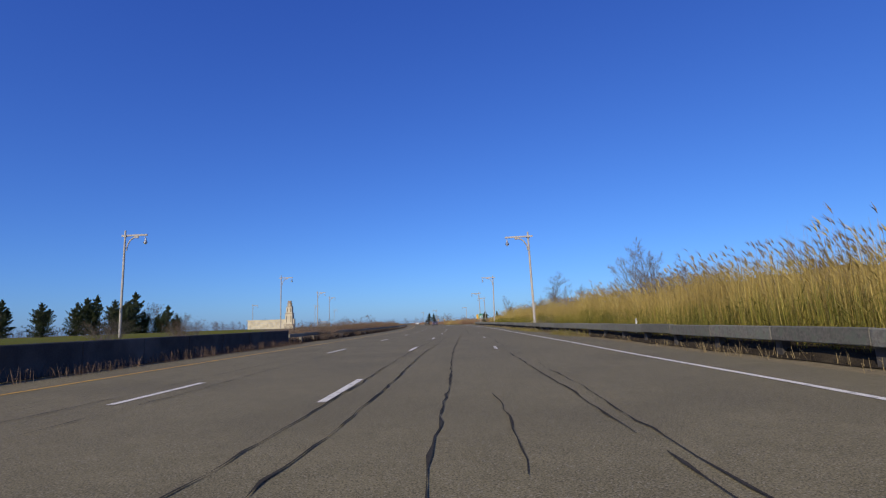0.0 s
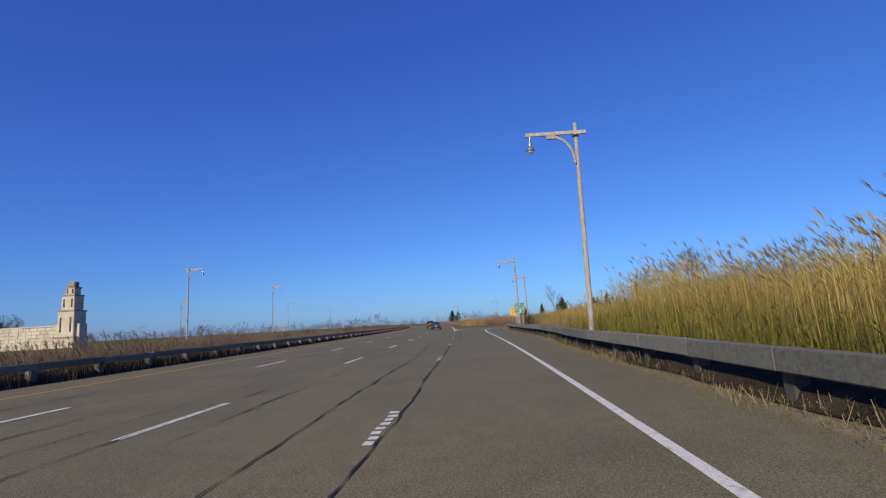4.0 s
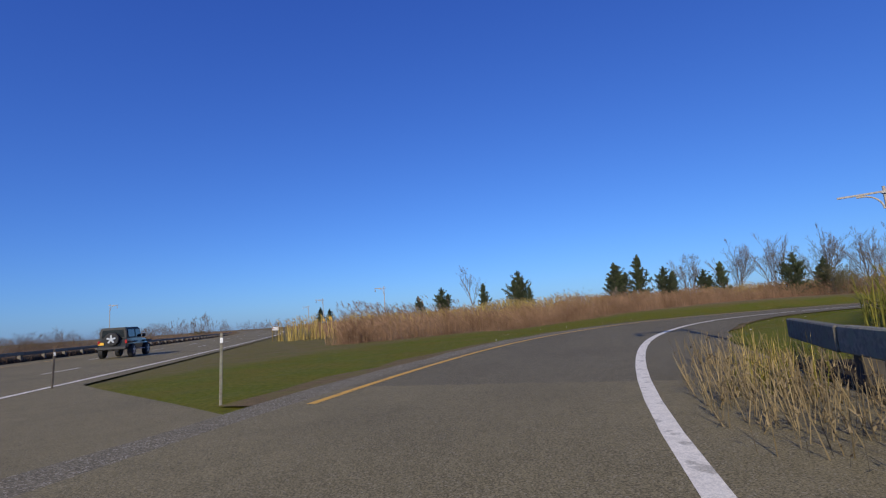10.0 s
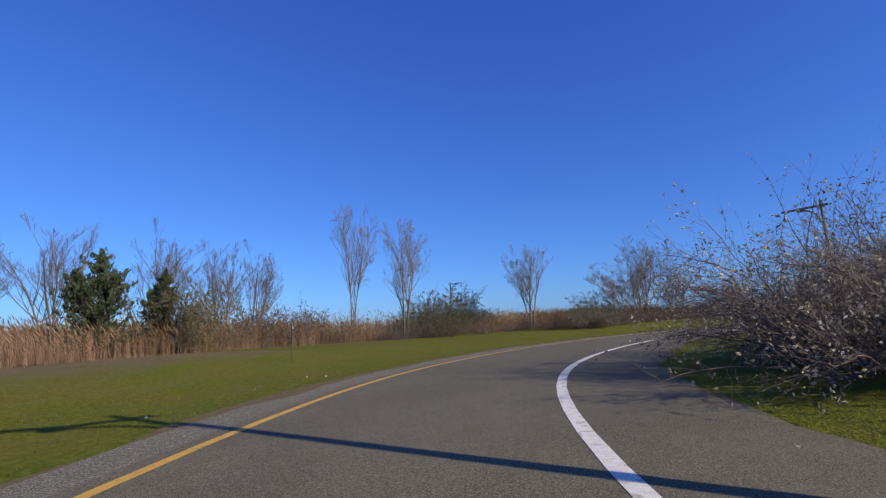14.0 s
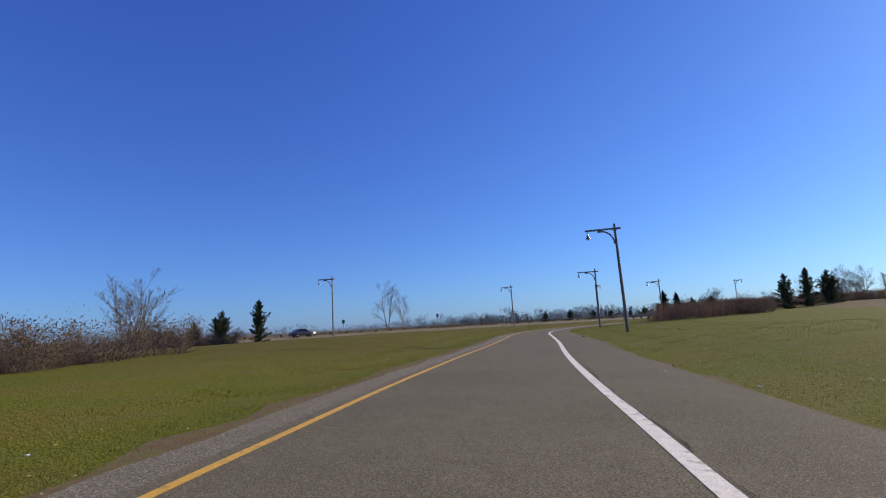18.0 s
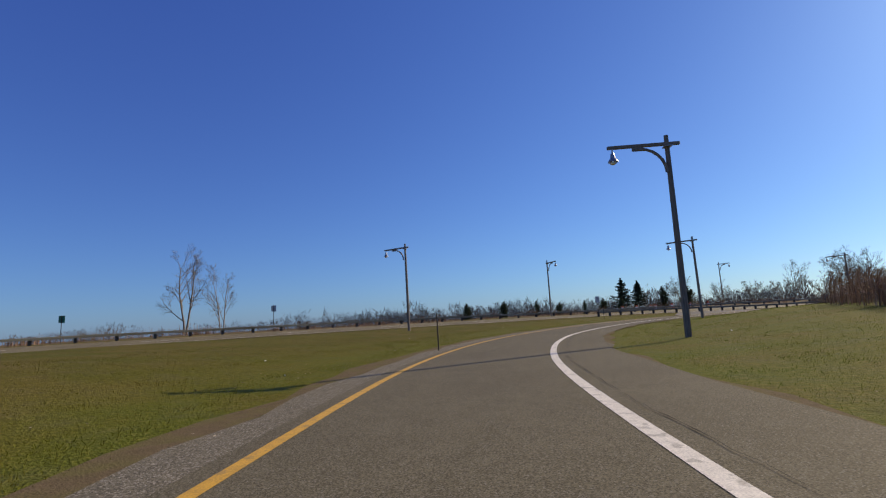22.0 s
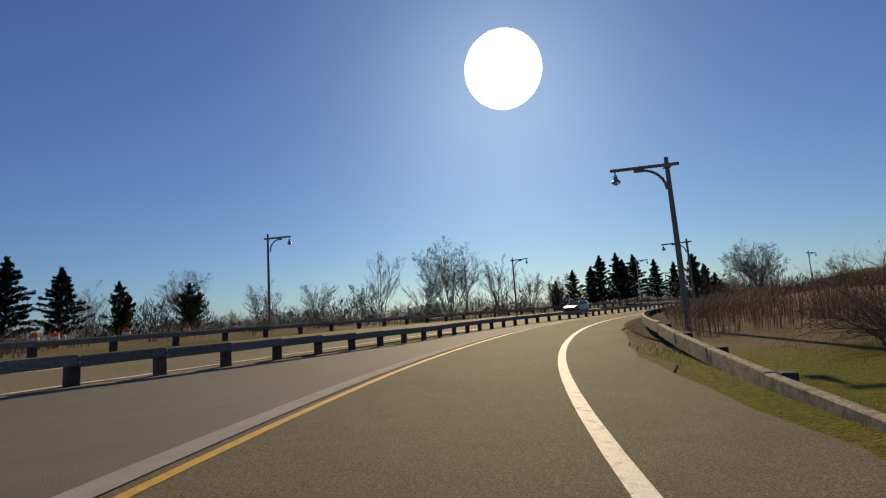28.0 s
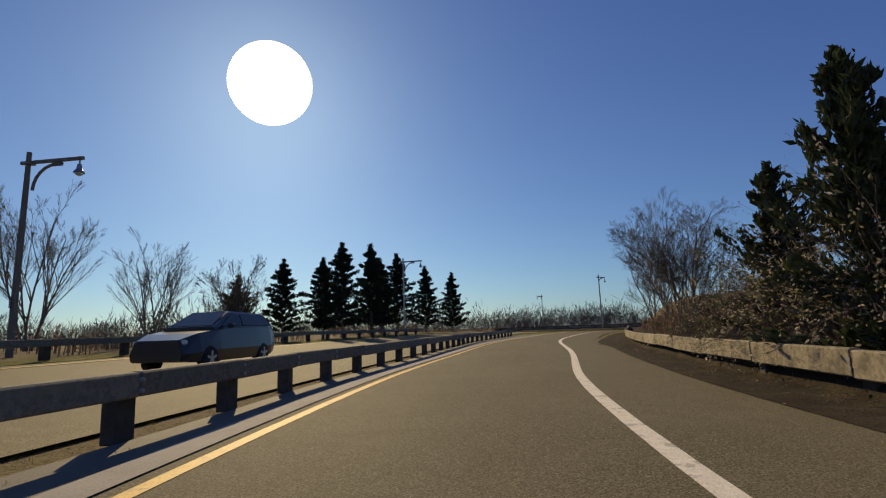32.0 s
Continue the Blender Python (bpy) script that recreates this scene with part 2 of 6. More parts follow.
REED_GREEN = material("green_reed_leaves", (0.26, 0.225, 0.045), 0.8, (0.14, 0.14, 0.03), 0.6, island=0.4, translucent=0.3, spec=0.06)
GRASS_BLADE = material("grass_blades", (0.115, 0.128, 0.012), 0.9, (0.15, 0.118, 0.024), 0.5, island=0.3, translucent=0.3, spec=0.06)
GRASS_GREEN = material("lush_grass_blades", (0.095, 0.145, 0.009), 0.9, (0.13, 0.135, 0.015), 0.5, island=0.3, translucent=0.45, spec=0.06)
DRY_GRASS = material("dry_grass", (0.32, 0.245, 0.13), 0.85, (0.20, 0.15, 0.08), 1.0, island=0.35, translucent=0.25, spec=0.06)
FAR_WOOD = material("far_bare_wood", (0.13, 0.105, 0.09), 0.9, (0.085, 0.068, 0.058), 0.2, island=0.3)
DEAD_LEAF = material("pale_dead_leaves", (0.45, 0.37, 0.24), 0.8, (0.22, 0.15, 0.08), 3.0, island=0.5)
LITTER = material("pale_litter", (0.8, 0.79, 0.76), 0.6)


def ground_material():
    """Mown grass where the attribute mown is high, tawny rough ground elsewhere."""
    m = bpy.data.materials.new("grass_and_soil")
    m.use_nodes = True
    n, l = m.node_tree.nodes, m.node_tree.links
    b = n["Principled BSDF"]
    b.inputs["Roughness"].default_value = 0.95
    b.inputs["Specular IOR Level"].default_value = 0.1
    geo = n.new("ShaderNodeNewGeometry")

    def tex(s, d=5.0):
        t = n.new("ShaderNodeTexNoise")
        t.inputs["Scale"].default_value, t.inputs["Detail"].default_value = s, d
        l.new(geo.outputs["Position"], t.inputs["Vector"])
        return t.outputs["Fac"]

    def ramp(fac, stops):
        r = n.new("ShaderNodeValToRGB")
        while len(r.color_ramp.elements) < len(stops):
            r.color_ramp.elements.new(0.5)
        for e, (p, c) in zip(r.color_ramp.elements, stops):
            e.position, e.color = p, (*c, 1)
        l.new(fac, r.inputs[0])
        return r.outputs[0]

    def mix(a, c, fac):
        x = n.new("ShaderNodeMix")
        x.data_type = "RGBA"
        if isinstance(fac, float):
            x.inputs["Factor"].default_value = fac
        else:
            l.new(fac, x.inputs["Factor"])
        l.new(a, x.inputs[6])
        l.new(c, x.inputs[7])
        return x.outputs[2]

    green = ramp(tex(0.45), [(0.32, (0.100, 0.135, 0.006)), (0.5, (0.130, 0.138, 0.009)), (0.66, (0.16, 0.130, 0.020))])
    straw = ramp(tex(0.22, 8.0), [(0.36, (0.088, 0.090, 0.008)), (0.5, (0.115, 0.092, 0.013)), (0.62, (0.150, 0.102, 0.026))])
    blades = ramp(tex(11.0, 8.0), [(0.36, (0.038, 0.040, 0.005)), (0.52, (0.105, 0.106, 0.010)), (0.66, (0.19, 0.155, 0.034))])
    dry = n.new("ShaderNodeAttribute")
    dry.attribute_name = "dry"
    lawn = mix(mix(green, straw, dry.outputs["Fac"]), blades, 0.45)
    rough = ramp(tex(0.5), [(0.3, (0.10, 0.075, 0.035)), (0.5, (0.17, 0.125, 0.06)), (0.7, (0.12, 0.11, 0.035))])
    soil = ramp(tex(9.0), [(0.3, (0.10, 0.07, 0.045)), (0.7, (0.24, 0.18, 0.11))])
    rough = mix(rough, soil, 0.45)
    at = n.new("ShaderNodeAttribute")
    at.attribute_name = "mown"
    edge = n.new("ShaderNodeMath")
    edge.operation = "MULTIPLY_ADD"
    l.new(tex(0.9), edge.inputs[0])
    edge.inputs[1].default_value = 1.2
    edge.inputs[2].default_value = -0.6
    add = n.new("ShaderNodeMath")
    add.operation, add.use_clamp = "ADD", True
    l.new(at.outputs["Fac"], add.inputs[0])
    l.new(edge.outputs[0], add.inputs[1])
    l.new(mix(rough, lawn, add.outputs[0]), b.inputs["Base Color"])
    bp = n.new("ShaderNodeBump")
    bp.inputs["Strength"].default_value, bp.inputs["Distance"].default_value = 0.8, 0.06
    l.new(tex(22.0), bp.inputs["Height"])
    l.new(bp.outputs[0], b.inputs["Normal"])
    return m


GROUND = ground_material()

# ---------------------------------------------------------------- helpers of this scene


def from_arrays(name, verts, faces, mat):
    """A mesh from vertex rows and equal-sided faces."""
    verts, faces = np.asarray(verts, np.float32), np.asarray(faces, np.int32)
    me = bpy.data.meshes.new(name)
    k = faces.shape[1]
    me.vertices.add(len(verts))
    me.vertices.foreach_set("co", verts.ravel())
    me.loops.add(faces.size)
    me.loops.foreach_set("vertex_index", faces.ravel())
    me.polygons.add(len(faces))
    me.polygons.foreach_set("loop_start", np.arange(0, faces.size, k, dtype=np.int32))
    me.materials.append(mat)
    me.update(calc_edges=True)
    return me


def part(name, data, mat, parent=None, label=""):
    """A bmesh or mesh as one object, under a thing or a part."""
    if isinstance(data, bmesh.types.BMesh):
        me = bpy.data.meshes.new(name)
        data.to_mesh(me)
        data.free()
        me.materials.append(mat)
        data = me
    ob = new(name, data)
    if parent is not None:
        ob.parent = parent
    if label:
        ob["label"] = label
    return ob


def thing(name, label, category, group="", at=None, kind=""):
    ob = new(name)
    ob.empty_display_size = 0.3
    if at is not None:
        ob.matrix_basis = at
    return tagged(ob, label, category, group, kind)


def box(bm, size, m=None, bevel=0.0):
    made = bmesh.ops.create_cube(bm, size=1.0, matrix=(m or Matrix()) @ Matrix.Diagonal((*size, 1)))
    if bevel:
        edges = list({e for v in made["verts"] for e in v.link_edges})
        bmesh.ops.bevel(bm, geom=edges, offset=bevel, segments=1, affect="EDGES")
    return bm


def boxed(size, m=None, bevel=0.0):
    return box(bmesh.new(), size, m, bevel)


def tube(bm, points, radii, sides=8, caps=True):
    """A round bar through points."""
    rings = []
    for i, p in enumerate(points):
        a = Vector(points[max(i - 1, 0)])
        b = Vector(points[min(i + 1, len(points) - 1)])
        q = (b - a).to_track_quat("Z", "Y")
        rings.append([bm.verts.new(Vector(p) + q @ Vector((math.cos(2 * math.pi * k / sides) * radii[i], math.sin(2 * math.pi * k / sides) * radii[i], 0)))
                      for k in range(sides)])
    for r0, r1 in zip(rings, rings[1:]):
        for k in range(sides):
            bm.faces.new((r0[k], r0[(k + 1) % sides], r1[(k + 1) % sides], r1[k]))
    if caps:
        bm.faces.new(rings[0][::-1])
        bm.faces.new(rings[-1])
    return bm


def spline(knots, step=1.5):
    """Points along a smooth curve through the knots, of any dimension."""
    k = np.array(knots, float)
    ext = np.vstack([2 * k[0] - k[1], k, 2 * k[-1] - k[-2]])
    out = []
    for i in range(1, len(ext) - 2):
        p0, p1, p2, p3 = ext[i - 1:i + 3]
        n = max(1, int(np.linalg.norm((p2 - p1)[:2]) / step))
        for u in np.arange(n) / n:
            out.append(0.5 * (2 * p1 + (p2 - p0) * u + (2 * p0 - 5 * p1 + 4 * p2 - p3) * u * u + (3 * p1 - p0 - 3 * p2 + p3) * u ** 3))
    out.append(ext[-2])
    return np.array(out)


def normals(line):
    """Unit vectors to the right of a line, point by point."""
    d = np.gradient(line[:, :2], axis=0)
    d /= np.linalg.norm(d, axis=1)[:, None] + 1e-9
    return np.stack([d[:, 1], -d[:, 0]], 1)


def offset(line, by):
    return line[:, :2] + normals(line) * np.reshape(by, (-1, 1))


def strip(name, left, right, z, mat, thick=0.0, parent=None, label="", across=1):
    """A ribbon between two lines."""
    left, right = np.asarray(left)[:, :2], np.asarray(right)[:, :2]
    n = len(left)
    zs = np.broadcast_to(z, (n,))
    cols = [np.column_stack([left + (right - left) * k / across, zs]) for k in range(across + 1)]
    v = np.stack(cols, 1).reshape(-1, 3)
    v[:, 2] += lift(v[:, 0], v[:, 1])
    w = across + 1
    idx = np.arange(n * w).reshape(n, w)
    f = np.stack([idx[:-1, :-1], idx[:-1, 1:], idx[1:, 1:], idx[1:, :-1]], -1).reshape(-1, 4)
    return part(name, from_arrays(name, v, f[:, ::-1], mat), mat, parent, label)


def along(line, s):
    """The place and heading (radians, from +y clockwise) at s metres along a line."""
    d = np.r_[0, np.cumsum(np.linalg.norm(np.diff(line[:, :2], axis=0), axis=1))]
    x, y = np.interp(s, d, line[:, 0]), np.interp(s, d, line[:, 1])
    x2, y2 = np.interp(s + 0.5, d, line[:, 0]), np.interp(s + 0.5, d, line[:, 1])
    x1, y1 = np.interp(s - 0.5, d, line[:, 0]), np.interp(s - 0.5, d, line[:, 1])
    return x, y, math.atan2(x2 - x1, y2 - y1)


def length(line):
    return float(np.linalg.norm(np.diff(line[:, :2], axis=0), axis=1).sum())


def cut(line, a, b, step=1.0):
    """The stretch of a line from a to b metres."""
    return np.array([along(line, s)[:2] for s in np.linspace(a, b, max(2, int((b - a) / step) + 1))])


def distance(line, x, y):
    """From each place to the nearest point of a line."""
    d2 = np.full(np.shape(x), 1e12)
    for px, py in line[:, :2]:
        np.minimum(d2, (x - px) ** 2 + (y - py) ** 2, out=d2)
    return np.sqrt(d2)


# ---------------------------------------------------------------- plan
# The reference line of the parkway is the dashed line between its right lane and the exit lane.
PARKWAY = spline([(-60, -160), (-24, -42), (-4.6, 20.5), (1.1, 41.1), (12.0, 81.0), (20.1, 116.1), (27.6, 155.0), (33.8, 190.0), (40.3, 231.0),
                  (46.5, 280.0), (51.0, 340.0), (52.0, 420.0), (46.0, 540.0), (30.0, 700.0), (-20, 1000)], 2.0)
# The centre of the loop ramp and its half width.
RAMP = spline([(27.7, 149, 2.4), (30.1, 160.3, 2.4), (33.2, 171.6, 2.4), (38.1, 182.4, 2.4), (45.3, 192, 2.44), (54.1, 200, 2.45), (65, 205.6, 2.37), (77.1, 206.7, 2.34), (89, 204.5, 2.4), (99.6, 198.5, 2.48), (108.2, 190.2, 2.49), (114.6, 180, 2.49), (119.1, 169.2, 2.43), (123, 158.4, 2.27), (126.6, 147.5, 2.12), (130.4, 136.7, 2), (134.2, 125.8, 1.91), (137, 114.4, 1.89), (137.9, 102.7, 1.9), (136.7, 91, 1.91), (134, 79.6, 1.99), (129.7, 68.7, 2.1), (124, 58.5, 2.09), (116.9, 49.2, 1.99), (108.6, 40.9, 1.89), (99.6, 33.5, 1.88), (89.9, 27.1, 1.92), (79.5, 21.7, 2.09), (68.7, 17.5, 2.37), (51, 10.9, 2.3), (30, 6, 2.3), (12, 3, 2.3)], 1.5)
# The centre of the crossing road.
CROSSROAD = spline([(250, 420), (222, 260), (205, 190), (192, 145), (178.5, 108), (166, 84), (153, 66), (140.5, 53.5), (130, 44.2), (120, 35.6), (110, 27.8),
                    (98, 21), (85, 15), (70, 8.6), (55, 2.5), (40, -2.5), (10, -11), (-30, -22)], 2.0)
DIVIDER = spline([(137, 57), (131.5, 50.8), (126.5, 46.4), (121, 42.2), (116.3, 38.8), (111.5, 35.4), (106.5, 31.6), (101.5, 28.2), (95.5, 25.0), (89, 22.3), (83.5, 19.9),
                  (78.8, 17.6), (70, 14), (60, 9.8), (50, 6), (30, 0)], 1.0)


def ridge(x, y, line, width, height):
    return height * np.exp(-(distance(line, x, y) / width) ** 2)


BANK = spline([(13, 6), (17, 20), (30, 62), (44, 105), (56, 140), (62, 160)], 6)
BANK2 = spline([(97.1, 81.6), (78.2, 61.9), (60.0, 45.0), (40.9, 32.6), (22.2, 25.1)], 6)


def lift(x, y):
    """The lawns and the crossing road lie a little higher than the loop ramp."""
    x, y = np.asarray(x, float), np.asarray(y, float)
    far = np.maximum(distance(RAMP[::2], x, y) - 6.2, 0)
    z = 0.85 * (1 - np.exp(-far / 6.8)) * np.clip((distance(PARKWAY[::2], x, y) - 20) / 14, 0, 1)
    sel = (x > 112) & (x < 225) & (y > 50) & (y < 230)
    if sel.any():                            # the crossing road leans towards the inside of its curve
        px, py = x[sel], y[sel]
        best, across = np.full(px.shape, 1e12), np.zeros(px.shape)
        for (cx, cy), (nx, ny) in zip(CROSSROAD[::2], normals(CROSSROAD)[::2]):
            d2 = (px - cx) ** 2 + (py - cy) ** 2
            near = d2 < best
            best[near] = d2[near]
            across[near] = ((px - cx) * nx + (py - cy) * ny)[near]
        tilt = np.interp(across, [-34, -14, -5.6, 4.3, 6, 14], [0, 0.08, 0.17, -0.22, -0.22, 0])
        z[sel] += tilt * np.clip((py - 52) / 16, 0, 1) * np.clip((230 - py) / 30, 0, 1) * np.clip((far[sel] - 1) / 5, 0, 1)
    return z


def lifted(x, y):
    return float(lift([x], [y])[0])


def ground_height(x, y):
    x, y = np.asarray(x, float), np.asarray(y, float)
    z = np.full(x.shape, -0.05)
    z += ridge(x, y, BANK, 9.0, 3.5)
    z += ridge(x, y, BANK2, 13.0, 0.9)
    far = np.clip((np.hypot(x - 90, y - 110) - 160) / 300, 0, 1)
    z += 0.25 * np.sin(x * 0.11 + 1) * np.sin(y * 0.083) * np.clip(1 - far, 0, 1)
    near = np.minimum(np.minimum(distance(RAMP[::2], x, y) - 7.4, distance(PARKWAY[::2], x, y) - 17.0), distance(CROSSROAD[::2], x, y) - 5.5)
    keep = np.clip(near / 5.0, 0, 1)
    keep = keep * keep * (3 - 2 * keep)
    return -0.05 + (z + 0.05) * keep + lift(x, y)


def build_ground():
    core_x = np.arange(-60, 236, 2.0)
    core_y = np.arange(-60, 300, 2.0)
    out = np.array([12, 30, 60, 110, 200, 400, 800, 1600, 3000, 4600.0])
    xs = np.r_[(core_x[0] - out)[::-1], core_x, core_x[-1] + out]
    ys = np.r_[(core_y[0] - out)[::-1], core_y, core_y[-1] + out]
    gx, gy = np.meshgrid(xs, ys)
    gz = ground_height(gx.ravel(), gy.ravel()).reshape(gx.shape)
    v = np.stack([gx, gy, gz], -1).reshape(-1, 3)
    idx = np.arange(v.shape[0]).reshape(gx.shape)
    f = np.stack([idx[:-1, :-1], idx[:-1, 1:], idx[1:, 1:], idx[1:, :-1]], -1).reshape(-1, 4)
    me = from_arrays("ground", v, f, GROUND)
    mown = np.zeros(len(v))
    dr = distance(RAMP[::2], v[:, 0], v[:, 1])
    dc = distance(CROSSROAD[::2], v[:, 0], v[:, 1])
    mown = np.maximum(mown, np.clip((13.0 - dr) / 2.5, 0, 1))
    wavy = 4.0 * np.sin(v[:, 1] * 0.19) + 2.5 * np.sin(v[:, 1] * 0.47 + 1) + 2.0 * np.sin(v[:, 0] * 0.31)
    lawn = (v[:, 1] < 172) & (v[:, 0] > 112) & (v[:, 1] > 50) & (v[:, 0] < 190) & (dr < 34) & (dc < 45)
    lawn |= (v[:, 1] < 180) & (v[:, 1] > 66) & (v[:, 0] > 93 + wavy) & (dr < 32 + wavy)
    lawn |= (v[:, 0] > 100) & (v[:, 1] > 160) & (v[:, 0] < 150) & (dr < 18.5)
    mown = np.maximum(mown, lawn * 1.0)
    mown = np.maximum(mown, np.clip((9 - dc) / 3.0, 0, 1))
    mown[(v[:, 0] < 111.5) & (v[:, 1] < 62) & (v[:, 1] > 8)] = 0.0
    mown[(v[:, 0] > 24) & (v[:, 0] < 50) & (v[:, 1] < 189) & (v[:, 1] > 100) & (v[:, 0] > 6.0 + np.interp(v[:, 1], PARKWAY[:, 1], PARKWAY[:, 0]))] = 0.1
    gore = (v[:, 0] > 33) & (v[:, 0] < 56) & (v[:, 1] > 186) & (v[:, 1] < 262)
    mown = np.maximum(mown, gore * 0.42)
    loop = RAMP[(RAMP[:, 0] > 100) & (RAMP[:, 1] < 198)][::-1]
    inside = v[:, 0] < np.interp(v[:, 1], loop[:, 1], loop[:, 0])
    dry = np.clip((dr - 4.5) / 5.0, 0, 1) * np.clip((172 - v[:, 1]) / 18, 0.15, 1) * (v[:, 0] > 105) * np.where(inside, 0.1, 1.0)
    me.attributes.new("dry", "FLOAT", "POINT").data.foreach_set("value", dry.astype(np.float32))
    west = (v[:, 0] < -17 + 0.4 * wavy) & (v[:, 1] > 20) & (v[:, 1] < 400)
    mown = np.maximum(mown, west * 1.0)
    me.attributes.new("mown", "FLOAT", "POINT").data.foreach_set("value", mown.astype(np.float32))
    for p in me.polygons:
        p.use_smooth = True
    ob = part("ground", me, GROUND)
    tagged(ob, "flat coastal ground with mown green grass and tawny rough", "ground", kind="structure")


build_ground()

# ---------------------------------------------------------------- roads
SAND = (140.4, 135.0)
road = strip("road_parkway", offset(PARKWAY, -12.7), offset(PARKWAY, np.interp(PARKWAY[:, 1], [60, 70, 119, 140, 192.0, 199.5], [5.4, 4.7, 4.9, 6.0, 6.0, 0.8])), 0.0, ASPHALT, across=2)
tagged(road, "worn grey-brown asphalt parkway with sealed cracks", "road", kind="structure")
tagged(strip("shoulder_right", offset(PARKWAY, np.interp(PARKWAY[:, 1], [60, 70, 119, 140], [5.4, 4.7, 4.9, 6.0]))[:170], offset(PARKWAY, 8.4)[:170], -0.012, SHOULDER),
       "sandy gravel edge under the timber guard rail", "shoulder", kind="structure")
ramp_half = RAMP[:, 2]
for name, a, b, mat, label in (("road_ramp_entry", 0, 28, ASPHALT, "worn grey-brown asphalt where the ramp leaves the parkway"), ("road_ramp", 27, len(RAMP), RAMP_ASPHALT, "smooth grey asphalt of the single-lane loop ramp")):
    tagged(strip(name, offset(RAMP, -ramp_half - 0.35)[a:b], offset(RAMP, ramp_half + 0.25)[a:b], 0.004, mat, across=2), label, "road", kind="structure")
tagged(strip("shoulder_ramp_left", offset(RAMP[14:], -ramp_half[14:] - 1.1 + np.random.normal(0, 0.09, len(RAMP) - 14)), offset(RAMP[14:], -ramp_half[14:] - 0.35), 0.001, COARSE_ASPHALT),
       "coarse gravelly asphalt strip beside the yellow line", "shoulder", kind="structure")
out_right = np.interp(np.arange(len(RAMP)), [0, 10, 30, 100, 150, len(RAMP) - 40, len(RAMP)], [0.6, 2.2, 2.3, 2.3, 1.6, 2.6, 3.0])
edge_right = offset(RAMP, ramp_half + out_right + np.random.normal(0, 0.09, len(RAMP)))
for name, a, b, mat in (("shoulder_ramp_entry", 0, 28, ASPHALT), ("shoulder_ramp_right", 27, len(RAMP), RAMP_ASPHALT)):
    tagged(strip(name, offset(RAMP, ramp_half + 0.25)[a:b], edge_right[a:b], 0.001, mat), "worn asphalt shoulder along the inside of the ramp", "shoulder", kind="structure")
tagged(strip("road_crossing", offset(CROSSROAD, -4.3), offset(CROSSROAD, 4.3), 0.002, ASPHALT, across=2),
       "grey two-lane asphalt road beyond the grass", "road", kind="structure")

for name, a, b, i0, i1, label in (("verge_left", -1.0, -1.62, 26, -70, "bare brown dirt between the asphalt and the mown grass"), ("verge_right", 0.0, 0.22, 34, -70, "brown dirt and leaf litter along the inside of the ramp")):
    r = RAMP[i0:i1]
    side = -ramp_half[i0:i1] if a < 0 else ramp_half[i0:i1] + out_right[i0:i1] - 0.1
    tagged(strip(name, offset(r, side + a), offset(r, side + b + np.random.normal(0, 0.16, len(r))), -0.014, DIRT), label, "verge", kind="structure")
sand = bmesh.new()
sand.faces.new([sand.verts.new(((1 + 0.3 * math.sin(3 * a) + 0.2 * math.sin(5 * a + 2)) * 2.6 * math.cos(a), (1 + 0.25 * math.sin(4 * a + 1)) * 0.7 * math.sin(a), 0)) for a in np.linspace(0, 6.283, 48)[:-1]])
sand_ob = part("bare_patch", sand, DIRT)
sand_ob.matrix_basis = pose(*SAND, lifted(*SAND) - 0.03, 0, 0, -70)
tagged(sand_ob, "bare sandy patch worn into the lawn", "soil", kind="structure")


def ribbon(line, by, width, z, mat, parent, name, label=""):
    return strip(name, offset(line, np.asarray(by) - width / 2), offset(line, np.asarray(by) + width / 2), z, mat, parent=parent, label=label)


def solid_line(name, line, by, width, z, mat, label):
    tagged(ribbon(line, by, width, z, mat, None, name), label, "road marking", kind="structure")




def s_at_y(line, y):
    d = np.r_[0, np.cumsum(np.linalg.norm(np.diff(line[:, :2], axis=0), axis=1))]
    return float(np.interp(y, line[:, 1], d))


sA, sB = s_at_y(PARKWAY, -60), s_at_y(PARKWAY, 620)
solid_line("yellow_line_parkway", cut(PARKWAY, sA, sB, 2.0), -10.5, 0.13, 0.006, YELLOW_LINE, "faded yellow edge line of the parkway")
edge_cut = cut(PARKWAY, sA, s_at_y(PARKWAY, 148.5), 1.0)
solid_line("white_line_parkway", edge_cut, np.interp(edge_cut[:, 1], [20, 45, 70, 95, 120, 148], [3.76, 3.6, 3.0, 3.02, 3.23, 3.56]), 0.14, 0.008, WHITE_LINE, "worn white edge line beside the guard rail")
solid_line("white_line_gore", cut(PARKWAY, s_at_y(PARKWAY, 168), sB, 1.5), 0.0, 0.2, 0.009, WHITE_LINE, "white line between the through lanes and the exit")


def dash_y(k):
    return float(np.interp(k, [-4, 0, 4, 7, 9, 11, 60], [-16.0, 32.1, 82.7, 117.7, 139.0, 160.5, 740.0]))


def dashes(name, by, shift, first, last, label, width=0.14, broken=False):
    top = thing(name, label, "road marking", kind="structure")
    for k in range(first, last):
        a = s_at_y(PARKWAY, dash_y(k) + shift) - 1.5
        if broken:
            if k == 0:
                continue                     # scrubbed away
            for j in range(8):
                b0 = a + 0.5 + 2.2 * j / 8
                ribbon(cut(PARKWAY, b0, b0 + random.uniform(0.12, 0.2), 0.1), by + random.uniform(-0.02, 0.02), width * random.uniform(0.9, 1.5), 0.007, WHITE_LINE, top, "dash")
        else:
            ribbon(cut(PARKWAY, a, a + 3.0, 0.75), by, width, 0.007, WHITE_LINE, top, "dash")


